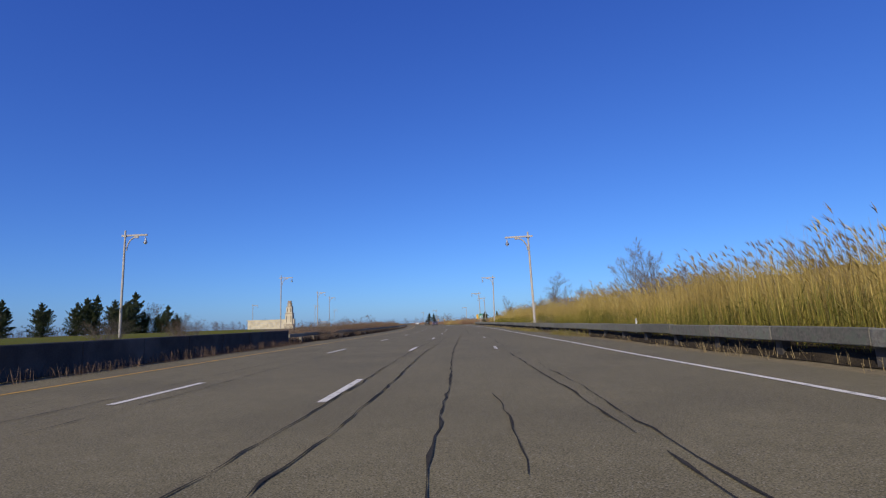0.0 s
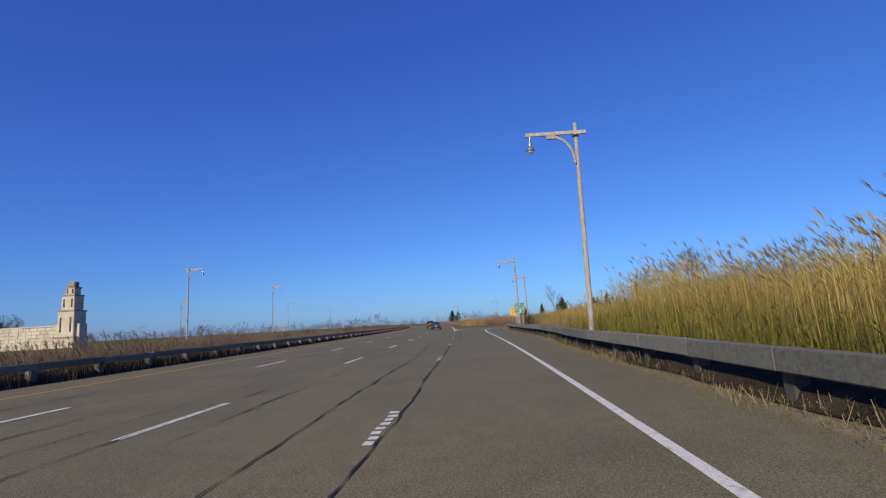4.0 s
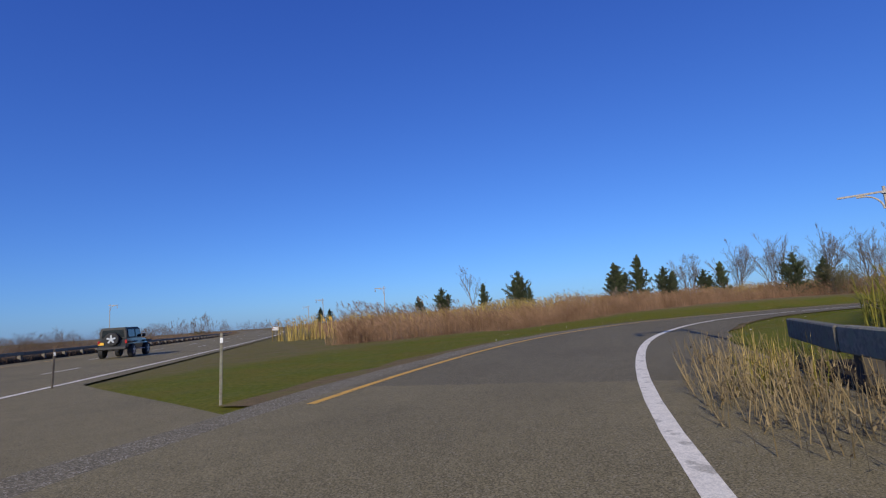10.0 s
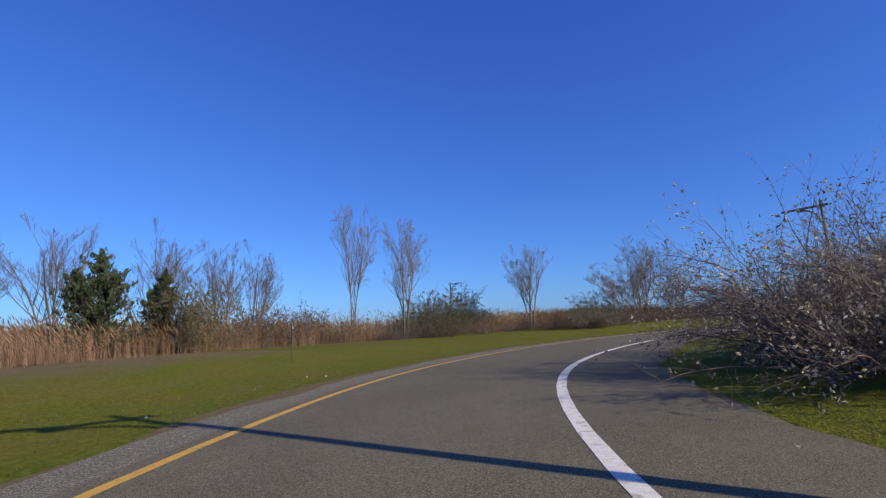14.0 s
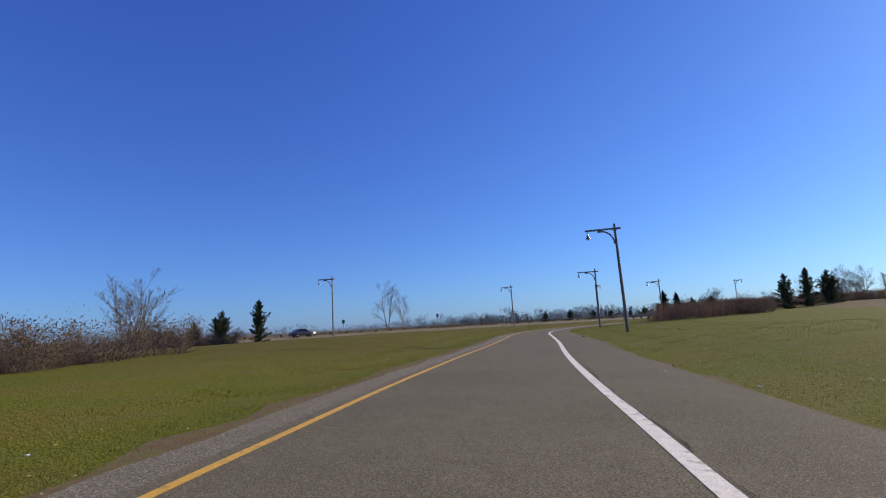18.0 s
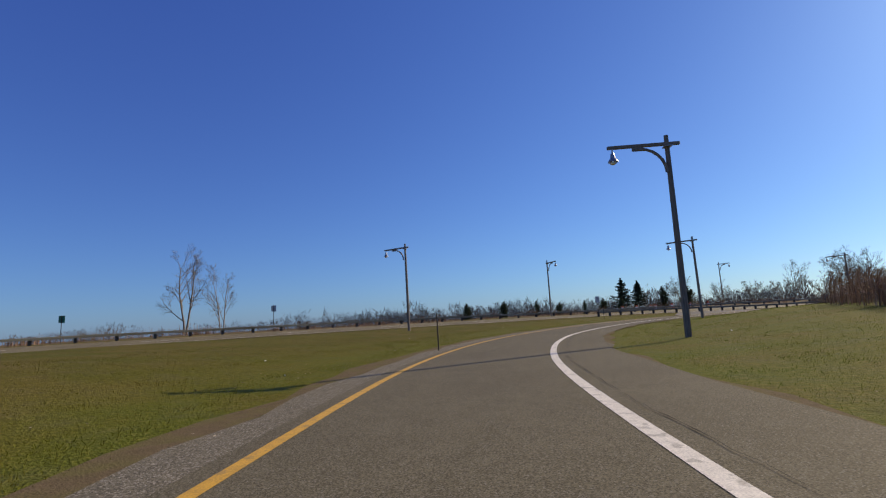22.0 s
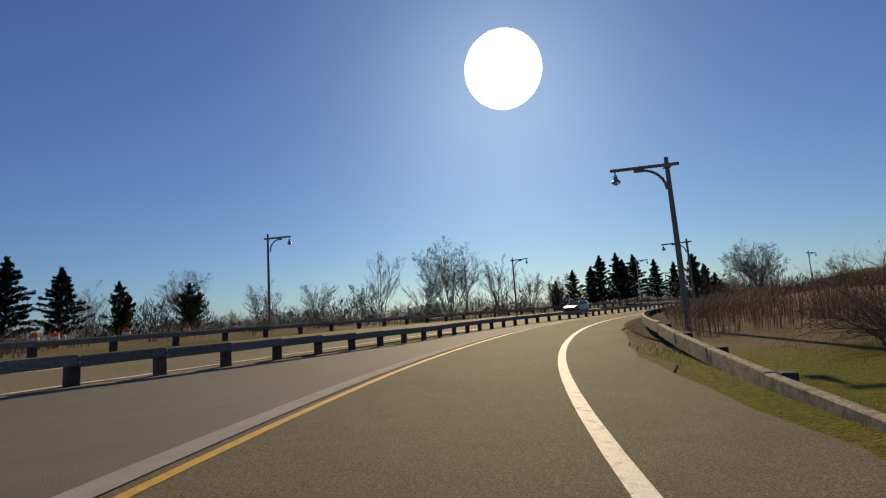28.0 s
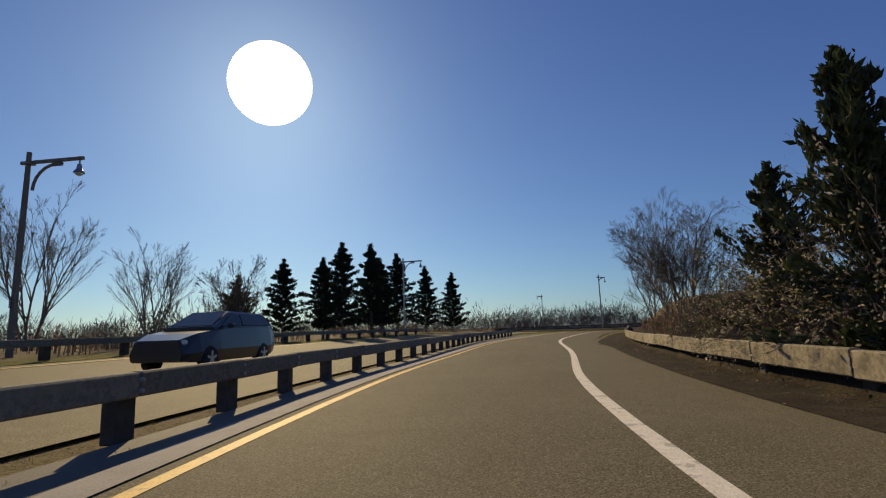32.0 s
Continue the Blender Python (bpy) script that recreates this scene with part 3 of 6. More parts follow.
dashes("dashed_line_left", -7.0, 0.4, -3, 46, "white dashed lane line on asphalt")
dashes("dashed_line_middle", -3.5, 0.0, -3, 46, "white dashed lane line on asphalt")
dashes("dashed_line_exit", 0.0, -1.3, -3, 12, "broken white dashes worn into short bars", 0.10, True)

# Chevrons in the gore.
top = thing("gore_chevrons", "chipped white chevron bars in the exit gore", "road marking", kind="structure")
for y0, w in ((171.5, 0.62), (176.3, 0.6), (181.2, 0.52)):
    s0 = s_at_y(PARKWAY, y0)
    x, y, h = along(PARKWAY, s0)
    f, r = np.array([math.sin(h), math.cos(h)]), np.array([math.cos(h), -math.sin(h)])
    reach = 1.0 + (y0 - 168) * 0.13
    a0 = np.array([x, y])
    tip = a0 + r * reach + f * reach * 1.9
    strip("chevron_bar", np.array([a0 - f * 0.1, tip]), np.array([a0 + f * w, tip + f * w * 0.8]), 0.0105, WHITE_LINE, parent=top)
    strip("chevron_foot", np.array([a0 - f * 1.2, a0 - f * 0.1]), np.array([a0 - f * 1.2 + r * 0.35, a0 - f * 0.1 + r * 0.5]), 0.012, WHITE_LINE, parent=top)

solid_line("white_line_ramp", RAMP[0:], ramp_half, 0.2, 0.009, WHITE_LINE, "bold white edge line on the inside of the ramp")
solid_line("yellow_line_ramp", RAMP[26:], -ramp_half[26:], 0.16, 0.009, YELLOW_LINE, "worn yellow edge line on the outside of the ramp")


def tar_seam(line, by, a, b, parent, width=0.05):
    """A wandering tar line with thin and thick places, broken here and there."""
    at = a
    w0 = 0.0
    while at < b:
        end = min(b, at + random.uniform(6, 22))
        l = cut(line, at, end, 0.35)
        n = len(l)
        w = w0 + np.cumsum(np.random.normal(0, 0.014, n)) + np.random.normal(0, 0.012, n)
        w0 = float(np.clip(w[-1], -0.35, 0.35))
        half = width * 0.3 * np.clip(np.abs(np.random.normal(0.55, 0.4, n)), 0.1, 1.5)
        half[0] = half[-1] = 0.004
        strip("tar_seam", offset(l, by + w - half), offset(l, by + w + half), 0.0135 + random.random() * 0.002, TAR, parent=parent)
        at = end + random.uniform(-0.4, 1.0)


seams = thing("crack_seals", "black tar seams along cracks in the asphalt", "crack seal", kind="structure")
for by, a, b, w in ((-3.52, -5, 66, 0.055), (-2.75, 0, 62, 0.07), (-1.57, 0, 60, 0.075), (0.28, -5, 40, 0.075), (0.42, 44, 64, 0.06), (0.22, 64, 82, 0.05), (0.5, 26, 36, 0.05), (-0.85, 27, 31, 0.04),
                    (-6.6, -10, 130, 0.05), (-7.4, 0, 80, 0.05), (-8.3, 0, 120, 0.04), (-5.2, 70, 165, 0.045), (-3.3, 66, 112, 0.055), (-2.95, 66, 80, 0.05), (-3.75, 112, 160, 0.06), (-4.4, 100, 150, 0.04),
                    (-1.05, 64, 132, 0.065), (0.32, 84, 132, 0.075), (0.62, 132, 168, 0.09), (-8.9, 10, 190, 0.05), (-2.6, 104, 126, 0.05)):
    tar_seam(PARKWAY, by, s_at_y(PARKWAY, a), s_at_y(PARKWAY, b), seams, width=w)
for by, a, b, w in ((0.4, 158, 163, 0.04), (0.6, 120, 124, 0.04), (2.75, 100, 230, 0.03)):
    tar_seam(RAMP, by, a, b, seams, width=w)

# Crossing road: lines and the rail on its far side.
CL = length(CROSSROAD)
solid_line("white_line_crossing", cut(CROSSROAD, 120, CL, 1.5), 3.7, 0.13, 0.008, WHITE_LINE, "white edge line of the crossing road")
solid_line("yellow_line_crossing", cut(CROSSROAD, 120, CL, 1.5), -3.7, 0.13, 0.008, YELLOW_LINE, "yellow edge line of the crossing road")
cross_dash = thing("dashed_line_crossing", "white dashed line on the crossing road", "road marking", kind="structure")
for i in range(26):
    ribbon(cut(CROSSROAD, 150 + i * 12.2, 153.2 + i * 12.2, 0.8), 0.0, 0.22, 0.009, WHITE_LINE, cross_dash, "dash")

# Concrete strip and apron between the ramp and the divider, from where the roads run side by side.
k0 = int(np.argmin(np.hypot(RAMP[:, 0] - 125.2, RAMP[:, 1] - 60.2)))
tail = RAMP[k0:]
half = ramp_half[k0:]
inner = offset(tail, -half - 0.35)
near_div = np.array([DIVIDER[np.argmin(np.hypot(*(DIVIDER - p).T))] for p in inner])
grow = np.clip(np.arange(len(tail)) / 5.0, 0, 1)[:, None]
tagged(strip("apron", near_div * grow + inner * (1 - grow), inner, 0.012, CONCRETE_ROAD, across=3),
       "pale concrete apron between the ramp and the divider", "pavement", kind="structure")
tagged(ribbon(tail, -half - 0.45, 0.42, 0.018, CONCRETE, None, "gutter_strip"), "raised concrete gutter strip beside the yellow line", "kerb", kind="structure")

# ---------------------------------------------------------------- guard rails


def guard_rail(name, line, label, high=0.72, deep=0.30, thick=0.16, post=(0.22, 0.26), span=2.9, every=1, pale=False, wood=None, sunk=0):
    """Heavy timber rail in lengths, on square posts."""
    top = thing(name, label, "guard rail")
    total = length(line)
    n = max(1, int(round(total / span)))
    step = total / n
    pm = boxed((post[0], post[1], high - 0.04), Matrix.Translation((0, 0, (high - 0.04) / 2 - 0.03)), 0.015)
    me_post = bpy.data.meshes.new("post")
    pm.to_mesh(me_post)
    pm.free()
    me_post.materials.append(POST_CONCRETE if pale else POST_WOOD)
    bm = boxed((thick, step + 0.0, deep), None, 0.02)
    me_rail = bpy.data.meshes.new("rail")
    bm.to_mesh(me_rail)
    bm.free()
    me_rail.materials.append(wood or RAIL_WOOD)
    bolt = bmesh.new()
    bmesh.ops.create_cone(bolt, segments=8, radius1=0.035, radius2=0.02, depth=0.03, cap_ends=True, matrix=Matrix.Rotation(radians(90), 4, "Y"))
    me_bolt = bpy.data.meshes.new("bolt")
    bolt.to_mesh(me_bolt)
    bolt.free()
    me_bolt.materials.append(LAMP_METAL)
    for i in range(n):
        low = 0.5 * max(0.0, 1 - i / sunk) if sunk else 0.0          # the buried end
        x, y, h = along(line, (i + 0.5) * step)
        r = part("rail", me_rail, RAIL_WOOD, top)
        r.matrix_basis = pose(x, y, lifted(x, y) + high - deep / 2 - low + random.uniform(-0.015, 0.015), random.uniform(-0.2, 0.2) + (math.degrees(math.atan2(0.5 / sunk, step)) if low else 0), 0, -math.degrees(h))
        x, y, h = along(line, i * step + 0.02)
        p = part("post", me_post, POST_WOOD, top)
        side = thick / 2 + post[0] / 2 + 0.004
        p.matrix_basis = pose(x + math.cos(h) * side * every, y - math.sin(h) * side * every, lifted(x, y) - low, random.uniform(-1, 1), random.uniform(-1, 1), -math.degrees(h))
        for dz in (-0.06, 0.06):
            if total < 210:
                b = part("bolt", me_bolt, LAMP_METAL, top)
                b.matrix_basis = pose(x - math.cos(h) * (thick / 2 + 0.012) * every, y + math.sin(h) * (thick / 2 + 0.012) * every, lifted(x, y) + high - deep / 2 + dz - low, 0, 0, -math.degrees(h))
    return top


rail_at = cut(PARKWAY, s_at_y(PARKWAY, -20), s_at_y(PARKWAY, 142), 2.0)
right_line = offset(rail_at, np.interp(rail_at[:, 1], [20, 48, 70, 119, 140], [6.2, 6.1, 5.1, 5.5, 6.9]))
right_line = spline(np.vstack([right_line[::6], [(33.9, 152.5), (36.9, 165.0), (40.3, 175.4), (44.0, 182.6), (47.0, 186.6), (49.4, 189.0)]]), 1.0)
guard_rail("timber_guard_rail", right_line, "weathered grey timber guard rail on dark square posts", high=0.74, deep=0.34)
median_line = cut(offset(PARKWAY, -13.4), s_at_y(PARKWAY, 56), s_at_y(PARKWAY, 330), 1.0)
guard_rail("median_guard_rail", median_line, "long dark timber guard rail along the median", high=0.68, deep=0.24, every=-1, span=3.1, pale=True)
guard_rail("divider_guard_rail", DIVIDER, "timber guard rail on posts dividing two roads", high=0.72, deep=0.27, post=(0.2, 0.28), span=2.15, every=-1)
bank_line = spline([(117.2, 57.0), (115.0, 54.4), (109.8, 48.8), (104.2, 43.6), (98.0, 38.5), (91.6, 34.0), (84.0, 29.7), (76, 25.9), (66, 22.2), (56, 19.2), (44, 16.6), (32, 14.0)], 1.0)
far_rail = cut(offset(CROSSROAD, -5.6), 170, CL - 60, 1.0)
guard_rail("far_guard_rail", far_rail, "dark timber guard rail beyond the crossing road", high=0.66, deep=0.24, every=-1, span=3.2)
guard_rail("bank_guard_rail", bank_line, "timber guard rail beside the ramp, sunlight painted into its pale colour", high=0.63, deep=0.37, wood=SUNLIT_WOOD, sunk=4)
soil_line = bank_line[8:]
wander = np.cumsum(np.random.normal(0, 0.16, len(soil_line)))
wander -= np.linspace(0, wander[-1], len(wander))
reach = np.interp(np.arange(len(soil_line)), [0, 6, 16], [0.2, -0.5, -1.3])
# Soil sheets under the rails; their dark colour also stands in for shade.
tagged(strip("verge_soil", offset(soil_line, reach + np.clip(wander, -0.4, 0.15)), offset(soil_line, np.interp(np.arange(len(soil_line)), [0, 10, 20], [0.3, 0.6, 2.6])), 0.009, SHADED_SOIL, across=2),
       "soil and leaf litter under the guard rail, coloured dark for the shade there", "soil", kind="structure")
tagged(strip("verge_soil_parkway", offset(right_line, -0.12 + np.random.normal(0, 0.09, len(right_line))), offset(right_line, 1.5), 0.006, SHADED_SOIL, across=2),
       "soil and dead stems under the guard rail, coloured dark for the shaded gap", "soil", kind="structure")


def berm(name, line, label):
    """A low heap of soil and dead leaves behind a rail, added to fill the gap under it with painted shade."""
    bys, zs = (0.02, 0.14, 0.4, 1.0, 2.2, 3.2), (-0.04, 0.17, 0.29, 0.33, 0.30, -0.06)
    n = len(line)
    rows = []
    for by, z in zip(bys, zs):
        p = offset(line, by + np.random.normal(0, 0.03, n))
        rise = np.clip(np.arange(n) / 8.0, 0, 1)
        rows.append(np.c_[p[:, :2], lift(p[:, 0], p[:, 1]) - 0.06 + (z + 0.06) * rise + np.random.normal(0, 0.02, n)])
    v = np.stack(rows, 1).reshape(-1, 3)
    w = len(bys)
    idx = np.arange(n * w).reshape(n, w)
    f = np.stack([idx[:-1, :-1], idx[:-1, 1:], idx[1:, 1:], idx[1:, :-1]], -1).reshape(-1, 4)
    tagged(part(name, from_arrays(name, v, f, SHADED_SOIL), SHADED_SOIL), label, "soil", kind="structure")


berm("soil_berm_ramp", bank_line[14:], "heaped litter coloured dark for the shaded gap under the pale guard rail")
berm("soil_berm_parkway", right_line[:-12], "heaped soil coloured dark for the shaded gap under the timber guard rail")
berm("soil_berm_median", median_line[::-1], "heaped soil coloured dark for the shaded gap under the median rail")
# Low wall at the median where the rail begins.
wall_line = cut(offset(PARKWAY, -13.2), s_at_y(PARKWAY, -40), s_at_y(PARKWAY, 55), 3.0)
top = thing("median_wall", "low stained median wall with brush over it, shade put into its dark colour", "wall", kind="structure")
me_wall = bpy.data.meshes.new("wall_block")
bw = boxed((0.35, 3.01, 0.95), Matrix.Translation((0, 0, 0.46)), 0.03)
bw.to_mesh(me_wall)
bw.free()
me_wall.materials.append(SHADED_WALL)
for i in range(len(wall_line) - 1):
    a, b = wall_line[i], wall_line[i + 1]
    o = part("wall_block", me_wall, SHADED_WALL, top)
    o.matrix_basis = pose(*((a + b) / 2), 0, 0, 0, -math.degrees(math.atan2(b[0] - a[0], b[1] - a[1])))

# ---------------------------------------------------------------- lamp posts


def build_lamp(name, label, wood):
    """A timber pole with a bracketed crossarm reaching along +x and a bell lamp hung from it."""
    top = thing(name, label, "lamp post", "lamp posts of the parkway")
    bm = bmesh.new()
    tube(bm, [(0, 0, -0.3), (0, 0, 3), (0, 0, 6), (0, 0, 8.35)], [0.125, 0.116, 0.102, 0.086], 10)
    part("pole", bm, wood, top)
    part("crossarm", boxed((2.75, 0.11, 0.14), pose(0.93, 0.11, 7.95, 0, 0, 0), 0.015), wood, top)
    bm = bmesh.new()
    pts = []
    for k in range(7):
        a = radians(90 * k / 6)
        pts.append((0.14 + 0.95 * (1 - math.cos(a)), 0.13, 6.75 + 1.05 * math.sin(a)))
    tube(bm, pts, [0.06] * 7, 6)
    part("brace", bm, wood, top)
    part("brace_block", boxed((0.42, 0.12, 0.14), pose(1.15, 0.13, 7.80), 0.01), wood, top)
    part("clamp", boxed((0.3, 0.34, 0.05), pose(0, 0.03, 7.86), 0.01), LAMP_METAL, top, "grey metal clamp")
    bm = bmesh.new()
    tube(bm, [(2.12, 0.13, 7.88), (2.12, 0.13, 7.68)], [0.03, 0.03], 8)
    hang = part("hanger", bm, LAMP_METAL, top)
    bm = bmesh.new()
    tube(bm, [(2.12, 0.13, 7.70), (2.12, 0.13, 7.60), (2.12, 0.13, 7.50), (2.12, 0.13, 7.40), (2.12, 0.13, 7.33)], [0.07, 0.09, 0.10, 0.17, 0.20], 14)
    part("lamp_head", bm, LAMP_METAL, top, "bell-shaped grey metal lamp")
    bm = bmesh.new()
    tube(bm, [(2.12, 0.13, 7.325), (2.12, 0.13, 7.27), (2.12, 0.13, 7.21)], [0.15, 0.13, 0.05], 12)
    part("lens", bm, GLASS, hang, "clear glass lens")
    part("pole_tag", boxed((0.11, 0.012, 0.36), pose(0, -0.155, 2.1)), SIGN_BLACK, top, "dark tag with plain pale bars")
    for dz in (-0.1, 0, 0.1):
        part("tag_bar", boxed((0.06, 0.006, 0.05), pose(0, -0.165, 2.1 + dz)), SIGN_WHITE, top)
    return top


GLASS = bpy.data.materials.new("lamp_glass")
GLASS.use_nodes = True
gb = GLASS.node_tree.nodes["Principled BSDF"]
gb.inputs["Base Color"].default_value = (0.85, 0.88, 0.9, 1)
gb.inputs["Roughness"].default_value = 0.15
gb.inputs["Transmission Weight"].default_value = 0.6
SPOTS = [  # x, y, height, bearing of the arm, lean
    (14.6, 69.2, 9.7, 285, 1.0), (27.2, 118.6, 8.6, 283, -0.6), (37.7, 162.0, 8.05, 281, 0.8), (46.4, 184.4, 7.75, 285, 1.2),
    (-25.6, 81.0, 10.2, 105, 0), (-14.1, 127.7, 10.0, 103, 0), (-8.0, 176.0, 10.0, 101, 0), (-4.6, 224.8, 11.0, 100, 0.5), (-38.0, 262.0, 10.5, 100, 0),
    (-11.9, 300.0, 11.0, 98, 0), (-1.0, 380, 11.0, 96, 0),
    (106.8, 178.9, 8.3, 55, 0.5), (151.5, 201.6, 8.0, 225, 0), (122.5, 136.2, 8.6, 70, 0.8), (131.0, 108.5, 7.8, 75, -0.5),
    (172.6, 114.4, 10.6, 60, 0), (151.9, 87.4, 8.4, 100, 0.4), (144.2, 52.4, 9.3, 320, 0), (126.8, 77.6, 7.6, 105, 0.4),
    (104.6, 46.0, 7.2, 130, 0.3), (114.6, 10.6, 9.9, 310, 0), (80.3, 2.8, 8.5, 335, 0), (78.6, 28.6, 7.0, 150, 0.3), (40, -9.5, 8.4, 340, 0),
    (-2.5, 2.0, 8.4, 287, 0), (-14.5, -44.0, 8.4, 287, 0), (-34.0, 20.0, 8.4, 107, 0), (-46, -26, 8.4, 107, 0), (72.0, 300.0, 8.0, 280, 0), (64, 345, 8.0, 275, 0), (66, 400, 8.0, 270, 0)]
first = loop_lamp = None
for i, (x, y, z, bearing, lean) in enumerate(SPOTS):
    g = float(ground_height([x], [y])[0])
    m = pose(x, y, g, lean * 0.6, lean, 90 - bearing) @ Matrix.Diagonal((1, 1, (z - g) / 8.35, 1))
    if first is None:
        first = build_lamp("lamp_post", "silvered timber lamp post with a bracketed arm and bell lamp", SILVER_WOOD)
        first.matrix_basis = m
    elif 75 < x < 180 and loop_lamp is None:
        loop_lamp = build_lamp("lamp_post", "brown weathered timber lamp post with a bracketed arm and bell lamp", BROWN_WOOD)
        loop_lamp.matrix_basis = m
    elif 75 < x < 180:
        copy_thing(loop_lamp, m @ Matrix.Diagonal((1, 1, 1 / loop_lamp.scale.z, 1)))
    else:
        copy_thing(first, m)
# The bare pole on the inside of the loop has lost its lamp.
bare = thing("lamp_post", "silvered timber post with a bare crossarm, its lamp gone", "lamp post", "lamp posts of the parkway", pose(76.6, 200.2, lifted(76.6, 200.2) - 0.05, 0, 0.5, 90 - 330) @ Matrix.Diagonal((1, 1, 0.87, 1)))
for o in list(first.children):
    if o.name.split(".")[0] in ("pole", "crossarm", "brace", "brace_block", "clamp"):
        c = new(o.name.split(".")[0], o.data)
        c.parent = bare
        c.matrix_basis = o.matrix_basis

# ---------------------------------------------------------------- signs


def letters(text, size, mat, parent, m, name="lettering"):
    """Words in the built-in font, as a mesh."""
    cu = bpy.data.curves.new(name, "FONT")
    cu.body, cu.size, cu.align_x, cu.align_y, cu.extrude = text, size, "CENTER", "CENTER", 0.003
    tmp = bpy.data.objects.new("tmp", cu)
    scene.collection.objects.link(tmp)
    me = bpy.data.meshes.new_from_object(tmp.evaluated_get(bpy.context.evaluated_depsgraph_get()))
    bpy.data.objects.remove(tmp)
    bpy.data.curves.remove(cu)
    me.materials.clear()
    me.materials.append(mat)
    ob = part(name, me, mat, parent)
    ob.matrix_basis = m
    return ob


def panel(w, h, t=0.02, r=0.06):
    """A sign panel with rounded corners, facing -y, centred."""
    bm = bmesh.new()
    ring = []
    for cx, cz, a0 in ((w / 2 - r, h / 2 - r, 0), (-w / 2 + r, h / 2 - r, 90), (-w / 2 + r, -h / 2 + r, 180), (w / 2 - r, -h / 2 + r, 270)):
        for k in range(4):
            a = radians(a0 + 30 * k)
            ring.append((cx + r * math.cos(a), cz + r * math.sin(a)))
    f = [bm.verts.new((x, -t / 2, z)) for x, z in ring]
    b = [bm.verts.new((x, t / 2, z)) for x, z in ring]
    bm.faces.new(f)
    bm.faces.new(b[::-1])
    n = len(ring)
    for k in range(n):
        bm.faces.new((f[k], b[k], b[(k + 1) % n], f[(k + 1) % n]))
    bmesh.ops.recalc_face_normals(bm, faces=bm.faces)
    return bm


def face(z, y=-0.02):
    return pose(0, y, z, 90, 0, 0)


def green_sign():
    top = thing("guide_sign", "green guide sign with white words on two posts, in brush", "road sign", at=pose(34.9, 152.9, 1.1, 0, 0, -16) @ Matrix.Diagonal((0.66, 0.66, 0.7, 1)))
    for x in (-0.55, 0.55):
        part("post", boxed((0.13, 0.13, 4.4), pose(x, 0.09, 0.15), 0.01), SILVER_WOOD, top)
    p = part("panel", panel(1.75, 0.92), SIGN_GREEN, top)
    p.matrix_basis = pose(0, 0, 2.28)
    q = part("panel", panel(1.75, 0.62), SIGN_GREEN, top)
    q.matrix_basis = pose(0, 0, 1.47)
    for z, h in ((2.28, 0.92), (1.47, 0.62)):
        for dz in (h / 2 - 0.04, -h / 2 + 0.04):
            part("border", boxed((1.66, 0.006, 0.02), pose(0, -0.013, z + dz)), SIGN_WHITE, top)
        for x in (-0.83, 0.83):
            part("border", boxed((0.02, 0.006, h - 0.08), pose(x, -0.013, z)), SIGN_WHITE, top)
    letters("AHEAD TO", 0.30, SIGN_WHITE, top, face(2.48))
    letters("MERRICK RD", 0.30, SIGN_WHITE, top, face(2.10))
    letters("LONG BEACH", 0.28, SIGN_WHITE, top, face(1.60))
    bm = bmesh.new()
    box(bm, (0.5, 0.006, 0.07), pose(0.0, -0.014, 1.30))
    box(bm, (0.22, 0.006, 0.07), pose(0.19, -0.014, 1.36, 0, 45, 0))
    box(bm, (0.22, 0.006, 0.07), pose(0.19, -0.014, 1.24, 0, -45, 0))
    part("arrow", bm, SIGN_WHITE, top)


def exit_sign():
    top = thing("exit_speed_sign", "yellow exit 20 mph sign on two slim posts", "road sign", at=pose(41.00, 175.4, 0.0, 0, 0, -16))
    for x in (-0.22, 0.22):
        bm = bmesh.new()
        tube(bm, [(x, 0.05, -0.2), (x, 0.05, 2.95)], [0.032, 0.032], 8)
        part("post", bm, SILVER_WOOD, top)
    p = part("panel", panel(0.92, 0.44, 0.012, 0.05), SIGN_YELLOW, top)
    p.matrix_basis = pose(0, 0, 2.86)
    p = part("panel", panel(0.92, 0.92, 0.012, 0.05), SIGN_YELLOW, top)
    p.matrix_basis = pose(0, 0, 2.165)
    for z, h in ((2.86, 0.44), (2.165, 0.92)):
        for dz in (h / 2 - 0.025, -h / 2 + 0.025):
            part("border", boxed((0.84, 0.005, 0.014), pose(0, -0.009, z + dz)), SIGN_BLACK, top)
        for x in (-0.435, 0.435):
            part("border", boxed((0.014, 0.005, h - 0.09), pose(x, -0.009, z)), SIGN_BLACK, top)
    letters("EXIT", 0.27, SIGN_BLACK, top, face(2.86, -0.012))
    letters("20", 0.56, SIGN_BLACK, top, face(2.27, -0.012))
    letters("M.P.H.", 0.2, SIGN_BLACK, top, face(1.84, -0.012))


def post_sign(x, y, bearing, label, w=0.6, h=0.75, high=2.2, mat=None, name="road_sign"):
    top = thing(name, label, "road sign", at=pose(x, y, lifted(x, y) - 0.02, 0, 0, -bearing))
    bm = bmesh.new()
    tube(bm, [(0, 0.05, -0.1), (0, 0.05, high + h / 2)], [0.04, 0.035], 8)
    part("post", bm, POST_WOOD, top)
    p = part("panel", panel(w, h, 0.012, 0.04), mat or SIGN_BACK, top)
    p.matrix_basis = pose(0, 0, high)


